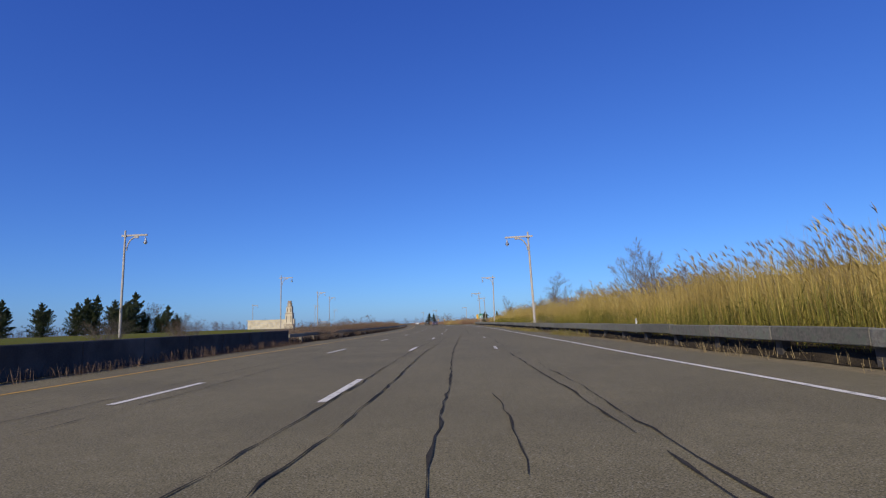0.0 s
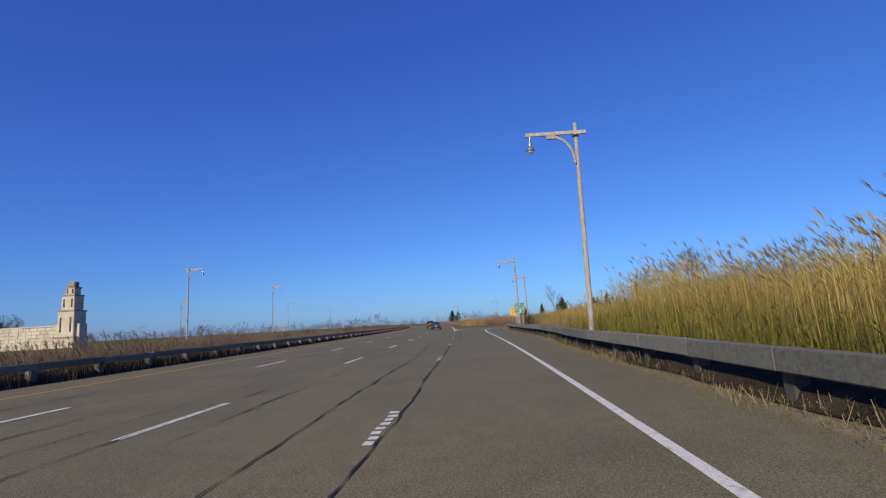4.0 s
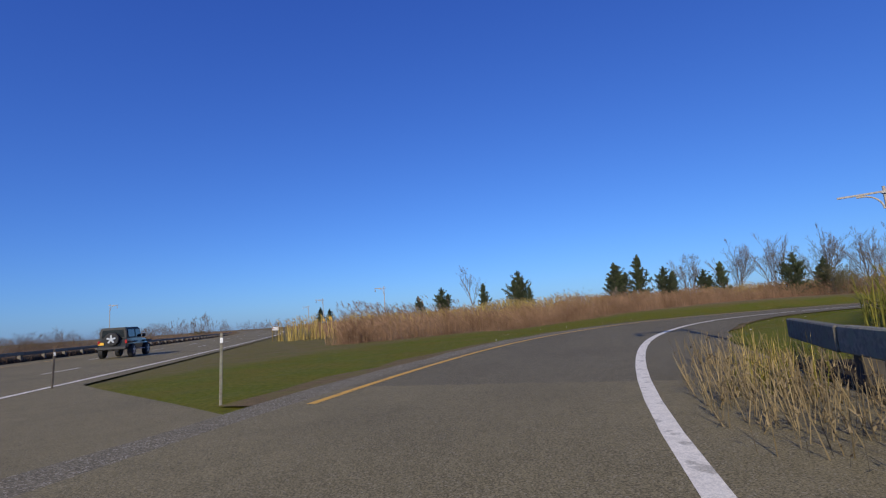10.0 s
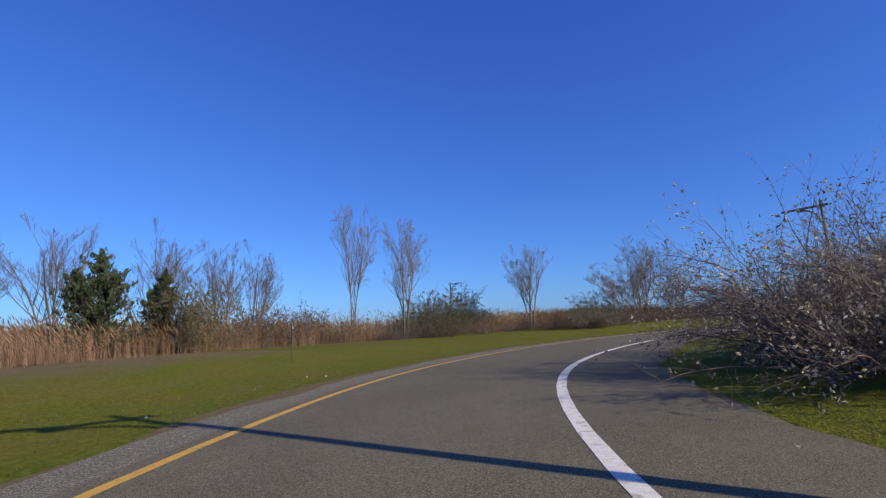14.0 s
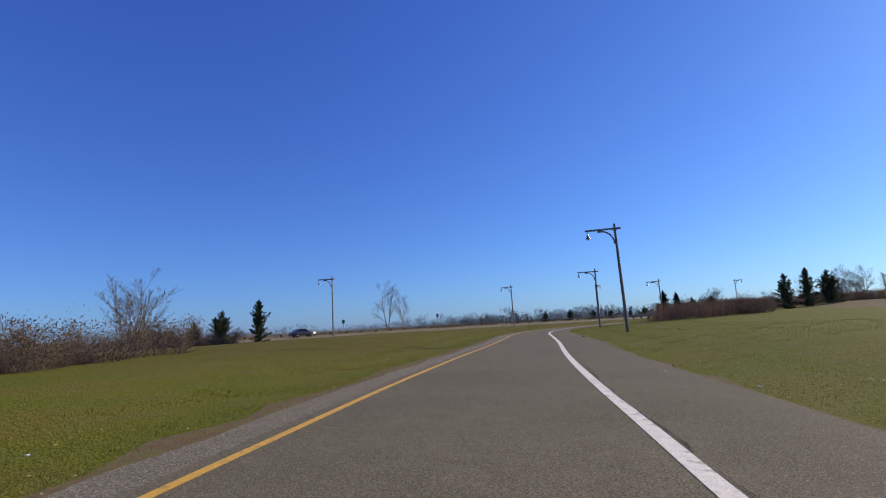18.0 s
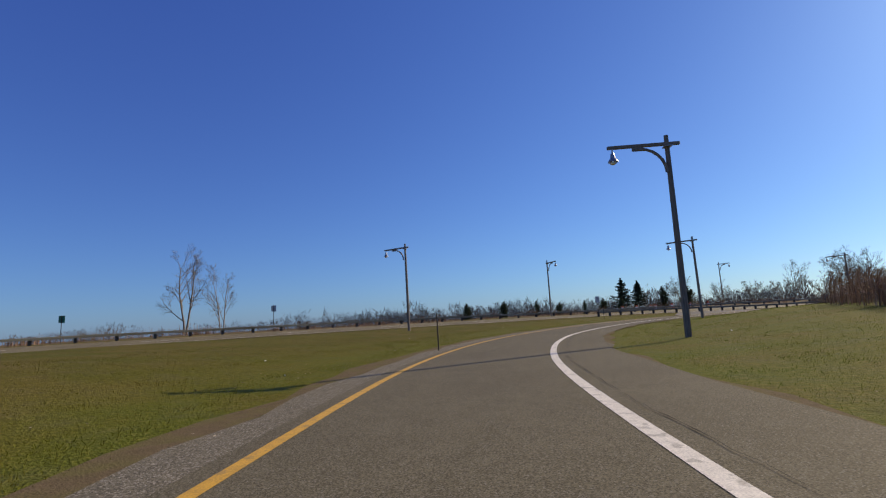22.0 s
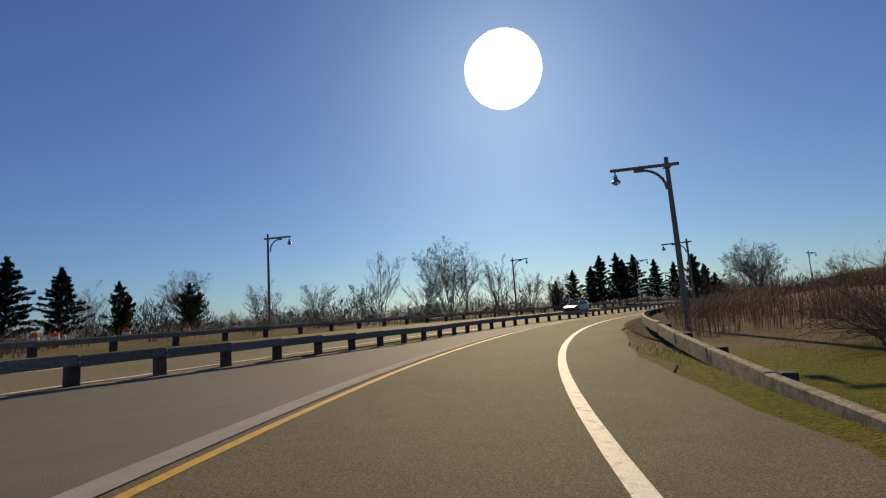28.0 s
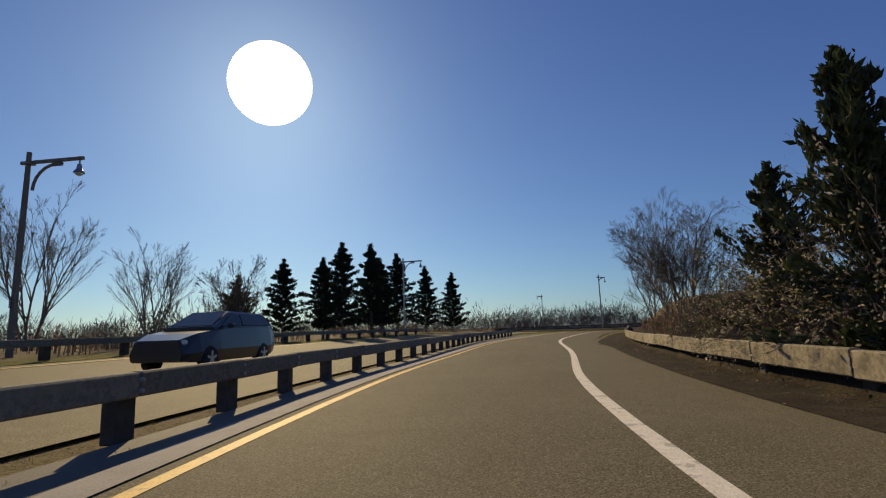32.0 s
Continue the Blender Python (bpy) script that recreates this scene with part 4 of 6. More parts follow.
def delineator(x, y, label, mat=None, high=1.05):
    top = thing("delineator_post", label, "marker post", "marker posts beside the ramp", pose(x, y, lifted(x, y) - 0.04, random.uniform(-2, 2), random.uniform(-2, 2), random.uniform(0, 90)))
    part("post", boxed((0.05, 0.035, high), pose(0, 0, high / 2), 0.008), mat or SILVER_WOOD, top)
    part("reflector", boxed((0.05, 0.012, 0.09), pose(0, -0.032, high - 0.12), 0.004), SIGN_WHITE, top, "pale reflector")


green_sign()
exit_sign()
delineator(39.9, 192.3, "leaning yellow-topped timber marker post in the gore grass", RAIL_WOOD, high=1.2)
delineator(35.6, 199.2, "thin grey marker post beside the gore line", POST_WOOD)
for x, y in ((95.4, 211.0), (120.0, 177.2), (140.1, 110.6), (125.7, 56.3), (136.0, 66.0)):
    delineator(x, y, "thin dark marker post in mown grass", POST_WOOD, 1.5)
for x, y in ((7.6, 44.2), (23.4, 89.0), (33.0, 122.0), (38.2, 140.0)):
    delineator(x + 1.2, y, "short white marker post behind the guard rail", SIGN_WHITE, 1.0)
post_sign(188.4, 94.1, 330, "narrow sign seen edge-on beyond the road", high=2.6, mat=SIGN_GREEN)
post_sign(173.9, 78.8, 340, "narrow sign seen edge-on beyond the road", high=2.8)
post_sign(137.8, 44.9, 200, "plain sign back on a dark post", w=0.7, h=1.0, high=2.3)
post_sign(91.6, 4.4, 220, "plain sign back on a dark post", w=0.6, h=0.8, high=2.3)
post_sign(59.0, 300.0, 190, "small yellow warning sign far along the parkway", mat=SIGN_YELLOW, high=2.4)
post_sign(62.0, 330.0, 190, "small yellow warning sign far along the parkway", mat=SIGN_YELLOW, high=2.4)


def sign_frame(x, y, bearing):
    """An empty board frame of timber uprights and rails."""
    top = thing("sign_frame", "grey timber frame of an empty roadside board", "sign frame", at=pose(x, y, -0.05, 0, 0, -bearing))
    for k in (-1.0, 0.0, 1.0):
        part("upright", boxed((0.12, 0.1, 3.6), pose(k, 0, 1.8), 0.01), SILVER_WOOD, top)
    for z in (1.5, 2.1, 2.7, 3.3):
        part("cross_rail", boxed((2.3, 0.05, 0.16), pose(0, -0.08, z), 0.01), SILVER_WOOD, top)


sign_frame(-7.0, 252.9, 10)


def drain(x, y, turn):
    top = thing("drain_grate", "dark iron drain grate set in the asphalt", "drain", at=pose(x, y, 0.006, 0, 0, turn) @ Matrix.Diagonal((0.5, 0.5, 0.6, 1)))
    for k in (-1, 1):
        part("frame_bar", boxed((0.05, 0.62, 0.03), pose(0.28 * k, 0, 0), 0.004), SIGN_BLACK, top)
        part("frame_bar", boxed((0.5, 0.05, 0.03), pose(0, 0.285 * k, 0), 0.004), SIGN_BLACK, top)
    for k in range(6):
        part("bar", boxed((0.03, 0.52, 0.025), pose(-0.2 + 0.08 * k, 0, 0), 0.004), SIGN_BLACK, top)


drain(132.2, 137.4, 20)


def drum(x, y):
    top = thing("traffic_drum", "orange and white striped traffic drum on grass", "traffic drum", "drums beside the road", pose(x, y, lifted(x, y) - 0.02, 0, 0, random.uniform(0, 90)))
    z = 0.0
    part("base", boxed((0.62, 0.62, 0.08), pose(0, 0, 0.04), 0.02), POST_WOOD, top, "black rubber base")
    for k, (h, r0, r1, mat) in enumerate(((0.2, 0.29, 0.28, ORANGE), (0.15, 0.275, 0.265, SIGN_WHITE), (0.17, 0.262, 0.252, ORANGE), (0.15, 0.247, 0.24, SIGN_WHITE), (0.2, 0.236, 0.22, ORANGE))):
        bm = bmesh.new()
        tube(bm, [(0, 0, 0.08 + z), (0, 0, 0.08 + z + h)], [r0, r1], 16)
        part("band", bm, mat, top)
        z += h
    part("handle", boxed((0.24, 0.05, 0.1), pose(0, 0, 0.08 + z + 0.05), 0.015), ORANGE, top)


ORANGE = material("drum_orange", (0.75, 0.13, 0.025), 0.5, (0.62, 0.10, 0.02), 6.0)
for x, y in ((134.3, 29.2), (131.8, 27.1), (129.2, 24.3), (128.4, 23.7), (125.2, 20.5), (121.6, 16.9), (118.0, 14.3)):
    drum(x, y)

# ---------------------------------------------------------------- vehicles
RUBBER = material("tyre_rubber", (0.018, 0.018, 0.019), 0.8)
RIM = material("alloy_rim", (0.55, 0.56, 0.57), 0.35, metal=0.9)
CAR_GLASS = material("dark_car_glass", (0.012, 0.014, 0.016), 0.08)
BLACK_PLASTIC = material("black_plastic", (0.022, 0.022, 0.024), 0.6)
TAIL = material("tail_light_red", (0.32, 0.012, 0.012), 0.25)
CLEAR = material("clear_lamp", (0.65, 0.66, 0.68), 0.2)


def paint(name, c):
    m = material(name, c, 0.3, tuple(v * 0.9 for v in c), 1.0)
    m.node_tree.nodes["Principled BSDF"].inputs["Coat Weight"].default_value = 0.6
    return m


def hull(stations, mat, name, parent, label=""):
    """A body from cross-sections along y: rows of y and a list of half-width, height pairs from sill to roof."""
    bm = bmesh.new()
    rings = []
    for y, prof in stations:
        rings.append([bm.verts.new((w, y, z)) for w, z in prof] + [bm.verts.new((-w, y, z)) for w, z in reversed(prof)])
    n = len(rings[0])
    for a, b in zip(rings, rings[1:]):
        for k in range(n):
            bm.faces.new((a[k], a[(k + 1) % n], b[(k + 1) % n], b[k]))
    bm.faces.new(rings[0])
    bm.faces.new(rings[-1][::-1])
    bmesh.ops.recalc_face_normals(bm, faces=bm.faces)
    bmesh.ops.bevel(bm, geom=[e for e in bm.edges if e.is_manifold and e.calc_face_angle(0) > 0.5], offset=0.03, segments=2, affect="EDGES")
    ob = part(name, bm, mat, parent, label)
    return ob


def wheel(parent, x, y, r, w):
    bm = bmesh.new()
    tube(bm, [(-w / 2, 0, 0), (-w / 2 + 0.03, 0, 0), (w / 2 - 0.03, 0, 0), (w / 2, 0, 0)], [r - 0.03, r, r, r - 0.03], 22)
    wh = part("wheel", bm, RUBBER, parent, "black tyre")
    wh.matrix_basis = pose(x, y, r)
    side = 1 if x > 0 else -1
    bm = bmesh.new()
    tube(bm, [(side * (w / 2 - 0.02), 0, 0), (side * (w / 2 + 0.012), 0, 0)], [r * 0.66, r * 0.62], 18)
    rim = part("rim", bm, BLACK_PLASTIC, wh)
    bm = bmesh.new()
    for k in range(5):
        box(bm, (0.02, r * 0.2, r * 0.62), pose(side * (w / 2 + 0.022), 0, 0, 72 * k, 0, 0) @ pose(0, 0, r * 0.31), 0.006)
    part("rim_face", bm, RIM, wh, "five-spoke alloy rim")


def pane(parent, corners, name="window", mat=None):
    """A pane from four corners, given a little thickness outwards."""
    bm = bmesh.new()
    vs = [bm.verts.new(c) for c in corners]
    f = bm.faces.new(vs)
    bm.normal_update()
    nrm = f.normal.copy()
    ext = bmesh.ops.extrude_face_region(bm, geom=[f])
    bmesh.ops.translate(bm, vec=nrm * 0.012, verts=[g for g in ext["geom"] if isinstance(g, bmesh.types.BMVert)])
    bmesh.ops.recalc_face_normals(bm, faces=bm.faces)
    return part(name, bm, mat or CAR_GLASS, parent)


def jeep(x, y, bearing):
    top = thing("off_road_car", "black boxy two-door off-road car with spare wheel behind", "car", at=pose(x, y, 0.016, 0, 0, -bearing))
    body = paint("black_paint", (0.012, 0.013, 0.016))
    hull([(-1.95, [(0.74, 0.52), (0.76, 0.8), (0.75, 1.12)]), (-1.2, [(0.76, 0.5), (0.79, 0.8), (0.77, 1.14)]), (0.55, [(0.76, 0.5), (0.79, 0.8), (0.76, 1.14)]),
          (0.75, [(0.68, 0.5), (0.72, 0.8), (0.68, 1.12)]), (1.9, [(0.58, 0.55), (0.62, 0.8), (0.56, 1.06)])], body, "body", top)
    hull([(-1.93, [(0.74, 1.13), (0.72, 1.5), (0.64, 1.80)]), (0.15, [(0.74, 1.13), (0.72, 1.5), (0.64, 1.82)]), (0.5, [(0.74, 1.13), (0.7, 1.4), (0.62, 1.72)])],
         BLACK_PLASTIC, "hard_top", top, "matt black removable top")
    for s in (-1, 1):
        pane(top, [(s * 0.765, -1.75, 1.22), (s * 0.765, -0.75, 1.22), (s * 0.715, -0.75, 1.66), (s * 0.715, -1.75, 1.66)][::s])
        pane(top, [(s * 0.765, -0.6, 1.2), (s * 0.765, 0.38, 1.2), (s * 0.715, 0.2, 1.66), (s * 0.715, -0.6, 1.66)][::s])
        part("mirror", boxed((0.2, 0.12, 0.2), pose(s * 0.9, 0.4, 1.28), 0.03), BLACK_PLASTIC, top)
        part("tail_light", boxed((0.12, 0.06, 0.2), pose(s * 0.72, -1.98, 0.95), 0.01), TAIL, top, "red tail light")
        part("fender", boxed((0.34, 0.95, 0.1), pose(s * 0.82, 1.25, 0.93), 0.04), BLACK_PLASTIC, top)
        part("fender", boxed((0.24, 0.9, 0.1), pose(s * 0.84, -1.25, 0.92), 0.04), BLACK_PLASTIC, top)
        part("side_step", boxed((0.1, 1.3, 0.05), pose(s * 0.86, 0, 0.46), 0.02), LAMP_METAL, top)
        for yy in (-1.25, 1.2):
            wheel(top, s * 0.78, yy, 0.40, 0.25)
    pane(top, [(-0.6, -1.945, 1.22), (0.6, -1.945, 1.22), (0.54, -1.945, 1.66), (-0.54, -1.945, 1.66)])
    part("rear_bumper", boxed((1.55, 0.2, 0.2), pose(0, -2.05, 0.6), 0.04), BLACK_PLASTIC, top)
    part("front_bumper", boxed((1.5, 0.22, 0.2), pose(0, 2.0, 0.62), 0.04), BLACK_PLASTIC, top)
    part("plate", boxed((0.3, 0.02, 0.15), pose(-0.6, -2.0, 0.88)), SIGN_YELLOW, top, "plain yellow plate")
    bm = bmesh.new()
    tube(bm, [(0.0, -2.2, 1.12), (0.0, -2.17, 1.12), (0, -1.99, 1.12), (0, -1.96, 1.12)], [0.36, 0.39, 0.39, 0.36], 22)
    spare = part("spare_wheel", bm, RUBBER, top, "black spare tyre with pale alloy rim")
    bm = bmesh.new()
    for k in range(5):
        box(bm, (0.09, 0.03, 0.24), pose(0, -2.215, 1.12, 0, 72 * k, 0) @ pose(0, 0, 0.13), 0.01)
    part("rim_face", bm, RIM, spare)


def sedan(x, y, bearing, colour, label, suv=False):
    top = thing("sedan" if not suv else "estate_car", label, "car", at=pose(x, y, lifted(x, y) + 0.016, 0, 0, -bearing))
    body = colour
    up = 0.16 if suv else 0.0
    hull([(-2.28, [(0.72, 0.32), (0.8, 0.55), (0.76, 0.86 + up)]), (-1.9, [(0.84, 0.26), (0.89, 0.55), (0.8, 0.97 + up)]), (-1.2, [(0.86, 0.24), (0.91, 0.55), (0.82, 0.98 + up)]),
          (0.9, [(0.86, 0.24), (0.91, 0.55), (0.82, 0.93 + up)]), (1.7, [(0.85, 0.25), (0.88, 0.5), (0.76, 0.82 + up)]), (2.25, [(0.7, 0.3), (0.74, 0.48), (0.6, 0.66 + up)])], body, "body", top)
    back = -2.1 if suv else -1.75
    hull([(back, [(0.78, 0.93 + up), (0.74, 1.0 + up), (0.7, 1.04 + up)]), (back + (0.3 if suv else 0.75), [(0.8, 0.95 + up), (0.72, 1.2 + up), (0.58, 1.41 + up)]),
          (0.05, [(0.8, 0.95 + up), (0.73, 1.2 + up), (0.58, 1.44 + up)]), (1.05, [(0.79, 0.9 + up), (0.74, 0.96 + up), (0.7, 0.99 + up)])], body, "cabin", top)
    b1 = back + (0.34 if suv else 0.80)
    pane(top, [(-0.62, back + 0.08, 1.05 + up), (0.62, back + 0.08, 1.05 + up), (0.5, b1 - 0.1, 1.385 + up), (-0.5, b1 - 0.1, 1.385 + up)], "rear_window")
    pane(top, [(0.64, 0.98, 1.02 + up), (-0.64, 0.98, 1.02 + up), (-0.52, 0.16, 1.42 + up), (0.52, 0.16, 1.42 + up)], "windscreen")
    for s in (-1, 1):
        pane(top, [(s * 0.80, b1 - 0.25, 1.02 + up), (s * 0.80, -0.32, 1.02 + up), (s * 0.655, -0.32, 1.37 + up), (s * 0.655, b1 + 0.05, 1.35 + up)][::s])
        pane(top, [(s * 0.80, -0.25, 1.02 + up), (s * 0.80, 0.75, 1.0 + up), (s * 0.655, 0.1, 1.38 + up), (s * 0.655, -0.25, 1.37 + up)][::s])
        part("tail_light", boxed((0.3, 0.1, 0.15), pose(s * 0.63, -2.24, 0.76 + up), 0.03), TAIL, top, "red tail light")
        part("head_light", boxed((0.3, 0.14, 0.13), pose(s * 0.58, 2.12, 0.6 + up), 0.03), CLEAR, top, "clear headlight")
        part("mirror", boxed((0.18, 0.1, 0.13), pose(s * 0.95, 0.55, 1.02 + up), 0.03), body, top)
        for yy in (-1.35, 1.35):
            wheel(top, s * 0.80, yy, 0.325, 0.22)
    part("rear_bumper", boxed((1.5, 0.14, 0.2), pose(0, -2.27, 0.44), 0.05), body, top)
    part("plate", boxed((0.3, 0.02, 0.15), pose(0, -2.33, 0.66)), SIGN_WHITE, top, "plain pale plate")


GREY_BLUE = paint("grey_blue_paint", (0.030, 0.036, 0.055))
PALE = paint("silver_white_paint", (0.6, 0.6, 0.6))
DARK = paint("dark_paint", (0.02, 0.022, 0.026))
jx, jy, jh = along(PARKWAY, s_at_y(PARKWAY, 220.0))
jeep(jx - 5.3, jy, math.degrees(jh))
cx, cy, ch = along(PARKWAY, s_at_y(PARKWAY, 194.0))
sedan(cx - 3.4, cy, math.degrees(ch), GREY_BLUE, "dark grey-blue saloon car on the parkway")
cx, cy, ch = along(PARKWAY, s_at_y(PARKWAY, 330))
sedan(cx - 1.9, cy, math.degrees(ch), PALE, "pale silver estate car far along the parkway", True)
sedan(182.0, 112.0, 200, DARK, "dark saloon car on the crossing road")
sedan(78.6, 12.6, 66, DARK, "dark car on the road behind the divider rail", True)

# ---------------------------------------------------------------- stone pylon and wall across the parkway
BRICK = material("pale_brick", (0.33, 0.25, 0.18), 0.9, (0.25, 0.19, 0.14), 1.0, bump=0.3, bump_scale=12)
STONE = material("limestone", (0.55, 0.48, 0.34), 0.9, (0.42, 0.36, 0.26), 1.0, bump=0.3, bump_scale=8)


def stone_monument():
    top = thing("stone_pylon", "stepped pale stone pylon beyond the median", "monument", at=pose(-14.7, 159.6, -0.05, 0, 0, -10))
    z = 0.0
    for w, h in ((2.3, 2.0), (1.85, 2.9), (1.45, 1.7), (1.0, 0.9)):
        part("block", boxed((w, w, h), pose(0, 0, z + h / 2), 0.05), STONE, top)
        part("course", boxed((w + 0.14, w + 0.14, 0.14), pose(0, 0, z + h - 0.08), 0.03), BRICK, top, "darker stone course")
        # Dark bars on the face, painting the shade of upright recesses not cut in.
        for k in (-0.3, 0.3):
            part("recess", boxed((0.16, 0.04, h * 0.55), pose(k * w, -w / 2 - 0.012, z + h * 0.45)), POST_WOOD, top, "dark upright bar painted as the shade of a recess")
        z += h
    part("cap", boxed((0.8, 0.8, 0.6), pose(0, 0, z + 0.3), 0.1), BRICK, top)
    for k in (-1, 1):
        part("buttress", boxed((0.5, 1.2, 3.4), pose(k * 1.1, 0, 1.7), 0.05), STONE, top)
    top = thing("stone_wall", "low pale dressed-stone wall beside the pylon", "wall", at=pose(-21.2, 164.6, -0.05, 0, 0, -10))
    random.seed(5)
    for row in range(8):
        x = -4.6
        while x < 4.6:
            w = random.uniform(0.6, 1.2)
            part("stone", boxed((w - 0.03, 0.6 + random.uniform(-0.03, 0.03), 0.39), pose(x + w / 2, 0, row * 0.41 + 0.2), 0.02), STONE, top)
            x += w
    part("coping", boxed((10.0, 0.75, 0.16), pose(0.1, 0, 8 * 0.41 + 0.08), 0.03), STONE, top)


stone_monument()

# ---------------------------------------------------------------- plants


def prisms(segs, mat, name):
    """Three-sided tapered bars for all segments (a, b, radius at a, radius at b) as one mesh."""
    s = np.array([(*a, *b, ra, rb) for a, b, ra, rb in segs])
    a, b, ra, rb = s[:, :3], s[:, 3:6], s[:, 6:7], s[:, 7:8]
    d = b - a
    d /= np.linalg.norm(d, axis=1)[:, None] + 1e-9
    ref = np.where(np.abs(d[:, 2:3]) > 0.9, [[1.0, 0, 0]], [[0, 0, 1.0]])
    u = np.cross(d, ref)
    u /= np.linalg.norm(u, axis=1)[:, None] + 1e-9
    w = np.cross(d, u)
    v = []
    for k in range(3):
        c, sn = math.cos(2.094 * k), math.sin(2.094 * k)
        v.append(a + (u * c + w * sn) * ra)
    for k in range(3):
        c, sn = math.cos(2.094 * k), math.sin(2.094 * k)
        v.append(b + (u * c + w * sn) * rb)
    v = np.stack(v, 1).reshape(-1, 3)
    base = (np.arange(len(s)) * 6)[:, None]
    f = np.concatenate([base + np.array([[k, (k + 1) % 3, 3 + (k + 1) % 3, 3 + k]]) for k in range(3)])
    return from_arrays(name, v, f, mat)


def grow(rng, p, d, long, r, level, segs, spread, up, most):
    """A branch from p along d, with side shoots that get shorter towards its tip."""
    n = 8 if level == 0 else (4 if level < 3 else 2)
    bend = Vector((rng.gauss(0, 0.10), rng.gauss(0, 0.10), up * 0.10))
    d = Vector(d).normalized()
    p = Vector(p)
    r_end = r * (0.35 if level < most else 0.5)
    for k in range(n):
        d = (d + bend * (0.6 if level else 0.25) + Vector((rng.gauss(0, 0.06), rng.gauss(0, 0.06), rng.gauss(0, 0.03)))).normalized()
        q = p + d * (long / n)
        ra, rb = r + (r_end - r) * k / n, r + (r_end - r) * (k + 1) / n
        segs[min(level, 1)].append((tuple(p), tuple(q), max(ra, 0.0065), max(rb, 0.0045)))
        p = q
        if level < most and (k >= (1 if level else 1)):
            shoots = (1, 2, 2, 1, 1)[min(level, 4)] + (1 if rng.random() < 0.5 else 0)
            for _ in range(shoots):
                side = d.orthogonal()
                side.rotate(Matrix.Rotation(rng.uniform(0, 6.283), 3, d))
                a = spread * rng.uniform(0.65, 1.25)
                nd = d * math.cos(a) + side * math.sin(a) + Vector((0, 0, 0.12 * up))
                left = 1 - 0.55 * k / n
                grow(rng, p, nd, long * (0.52 if level == 0 else 0.5) * left * rng.uniform(0.75, 1.2), rb * rng.uniform(0.5, 0.7), level + 1, segs, spread, up, most)


def bare_tree(name, seed, high, stems, spread, up, label, most=4, splay=(0.12, 0.42)):
    """A leafless tree about high metres tall."""
    rng = random.Random(seed)
    top = thing(name, label, "tree")
    segs = [[], []]
    for k in range(stems):
        a = 6.283 * (k + rng.uniform(0, 0.6)) / stems
        lean = 0.03 if stems == 1 else rng.uniform(*splay)
        d = (math.cos(a) * lean, math.sin(a) * lean, 1)
        off = 0.14 * (stems > 1)
        grow(rng, (math.cos(a) * off, math.sin(a) * off, -0.15), d, 0.82 * high * rng.uniform(0.85, 1.05) * (1.06 - 0.22 * lean), 0.015 * high / (stems ** 0.35) + 0.015, 0, segs, spread, up, most)
    part("trunk", prisms(segs[0], BARK, "trunk"), BARK, top)
    part("crown", prisms(segs[1], TWIG, "crown"), TWIG, top, "crown of bare thin twigs")
    zs = [b[2] for s in segs for _, b, _, _ in s]
    top["tall"] = max(zs)
    return top


def sprays(rng, centres, outward, size, mat, name, per=1):
    """Small pointed leaf sprays at the centres, each two crossed slivers."""
    c = np.repeat(np.asarray(centres, float), per, 0)
    o = np.repeat(np.asarray(outward, float), per, 0)
    n = len(c)
    c = c + rng.normal(0, size * 0.35, (n, 3))
    d = o + rng.normal(0, 0.55, (n, 3))
    d /= np.linalg.norm(d, axis=1)[:, None]
    side = np.cross(d, rng.normal(0, 1, (n, 3)))
    side /= np.linalg.norm(side, axis=1)[:, None] + 1e-9
    other = np.cross(d, side)
    ln = size * rng.uniform(0.6, 1.5, (n, 1))
    wd = ln * rng.uniform(0.16, 0.32, (n, 1))
    quads = []
    for s in (side, other):
        quads.append(np.stack([c - d * ln * 0.5, c + s * wd, c + d * ln * 0.7, c - s * wd], 1))
    v = np.concatenate(quads).reshape(-1, 3)
    return from_arrays(name, v, np.arange(len(v)).reshape(-1, 4), mat)


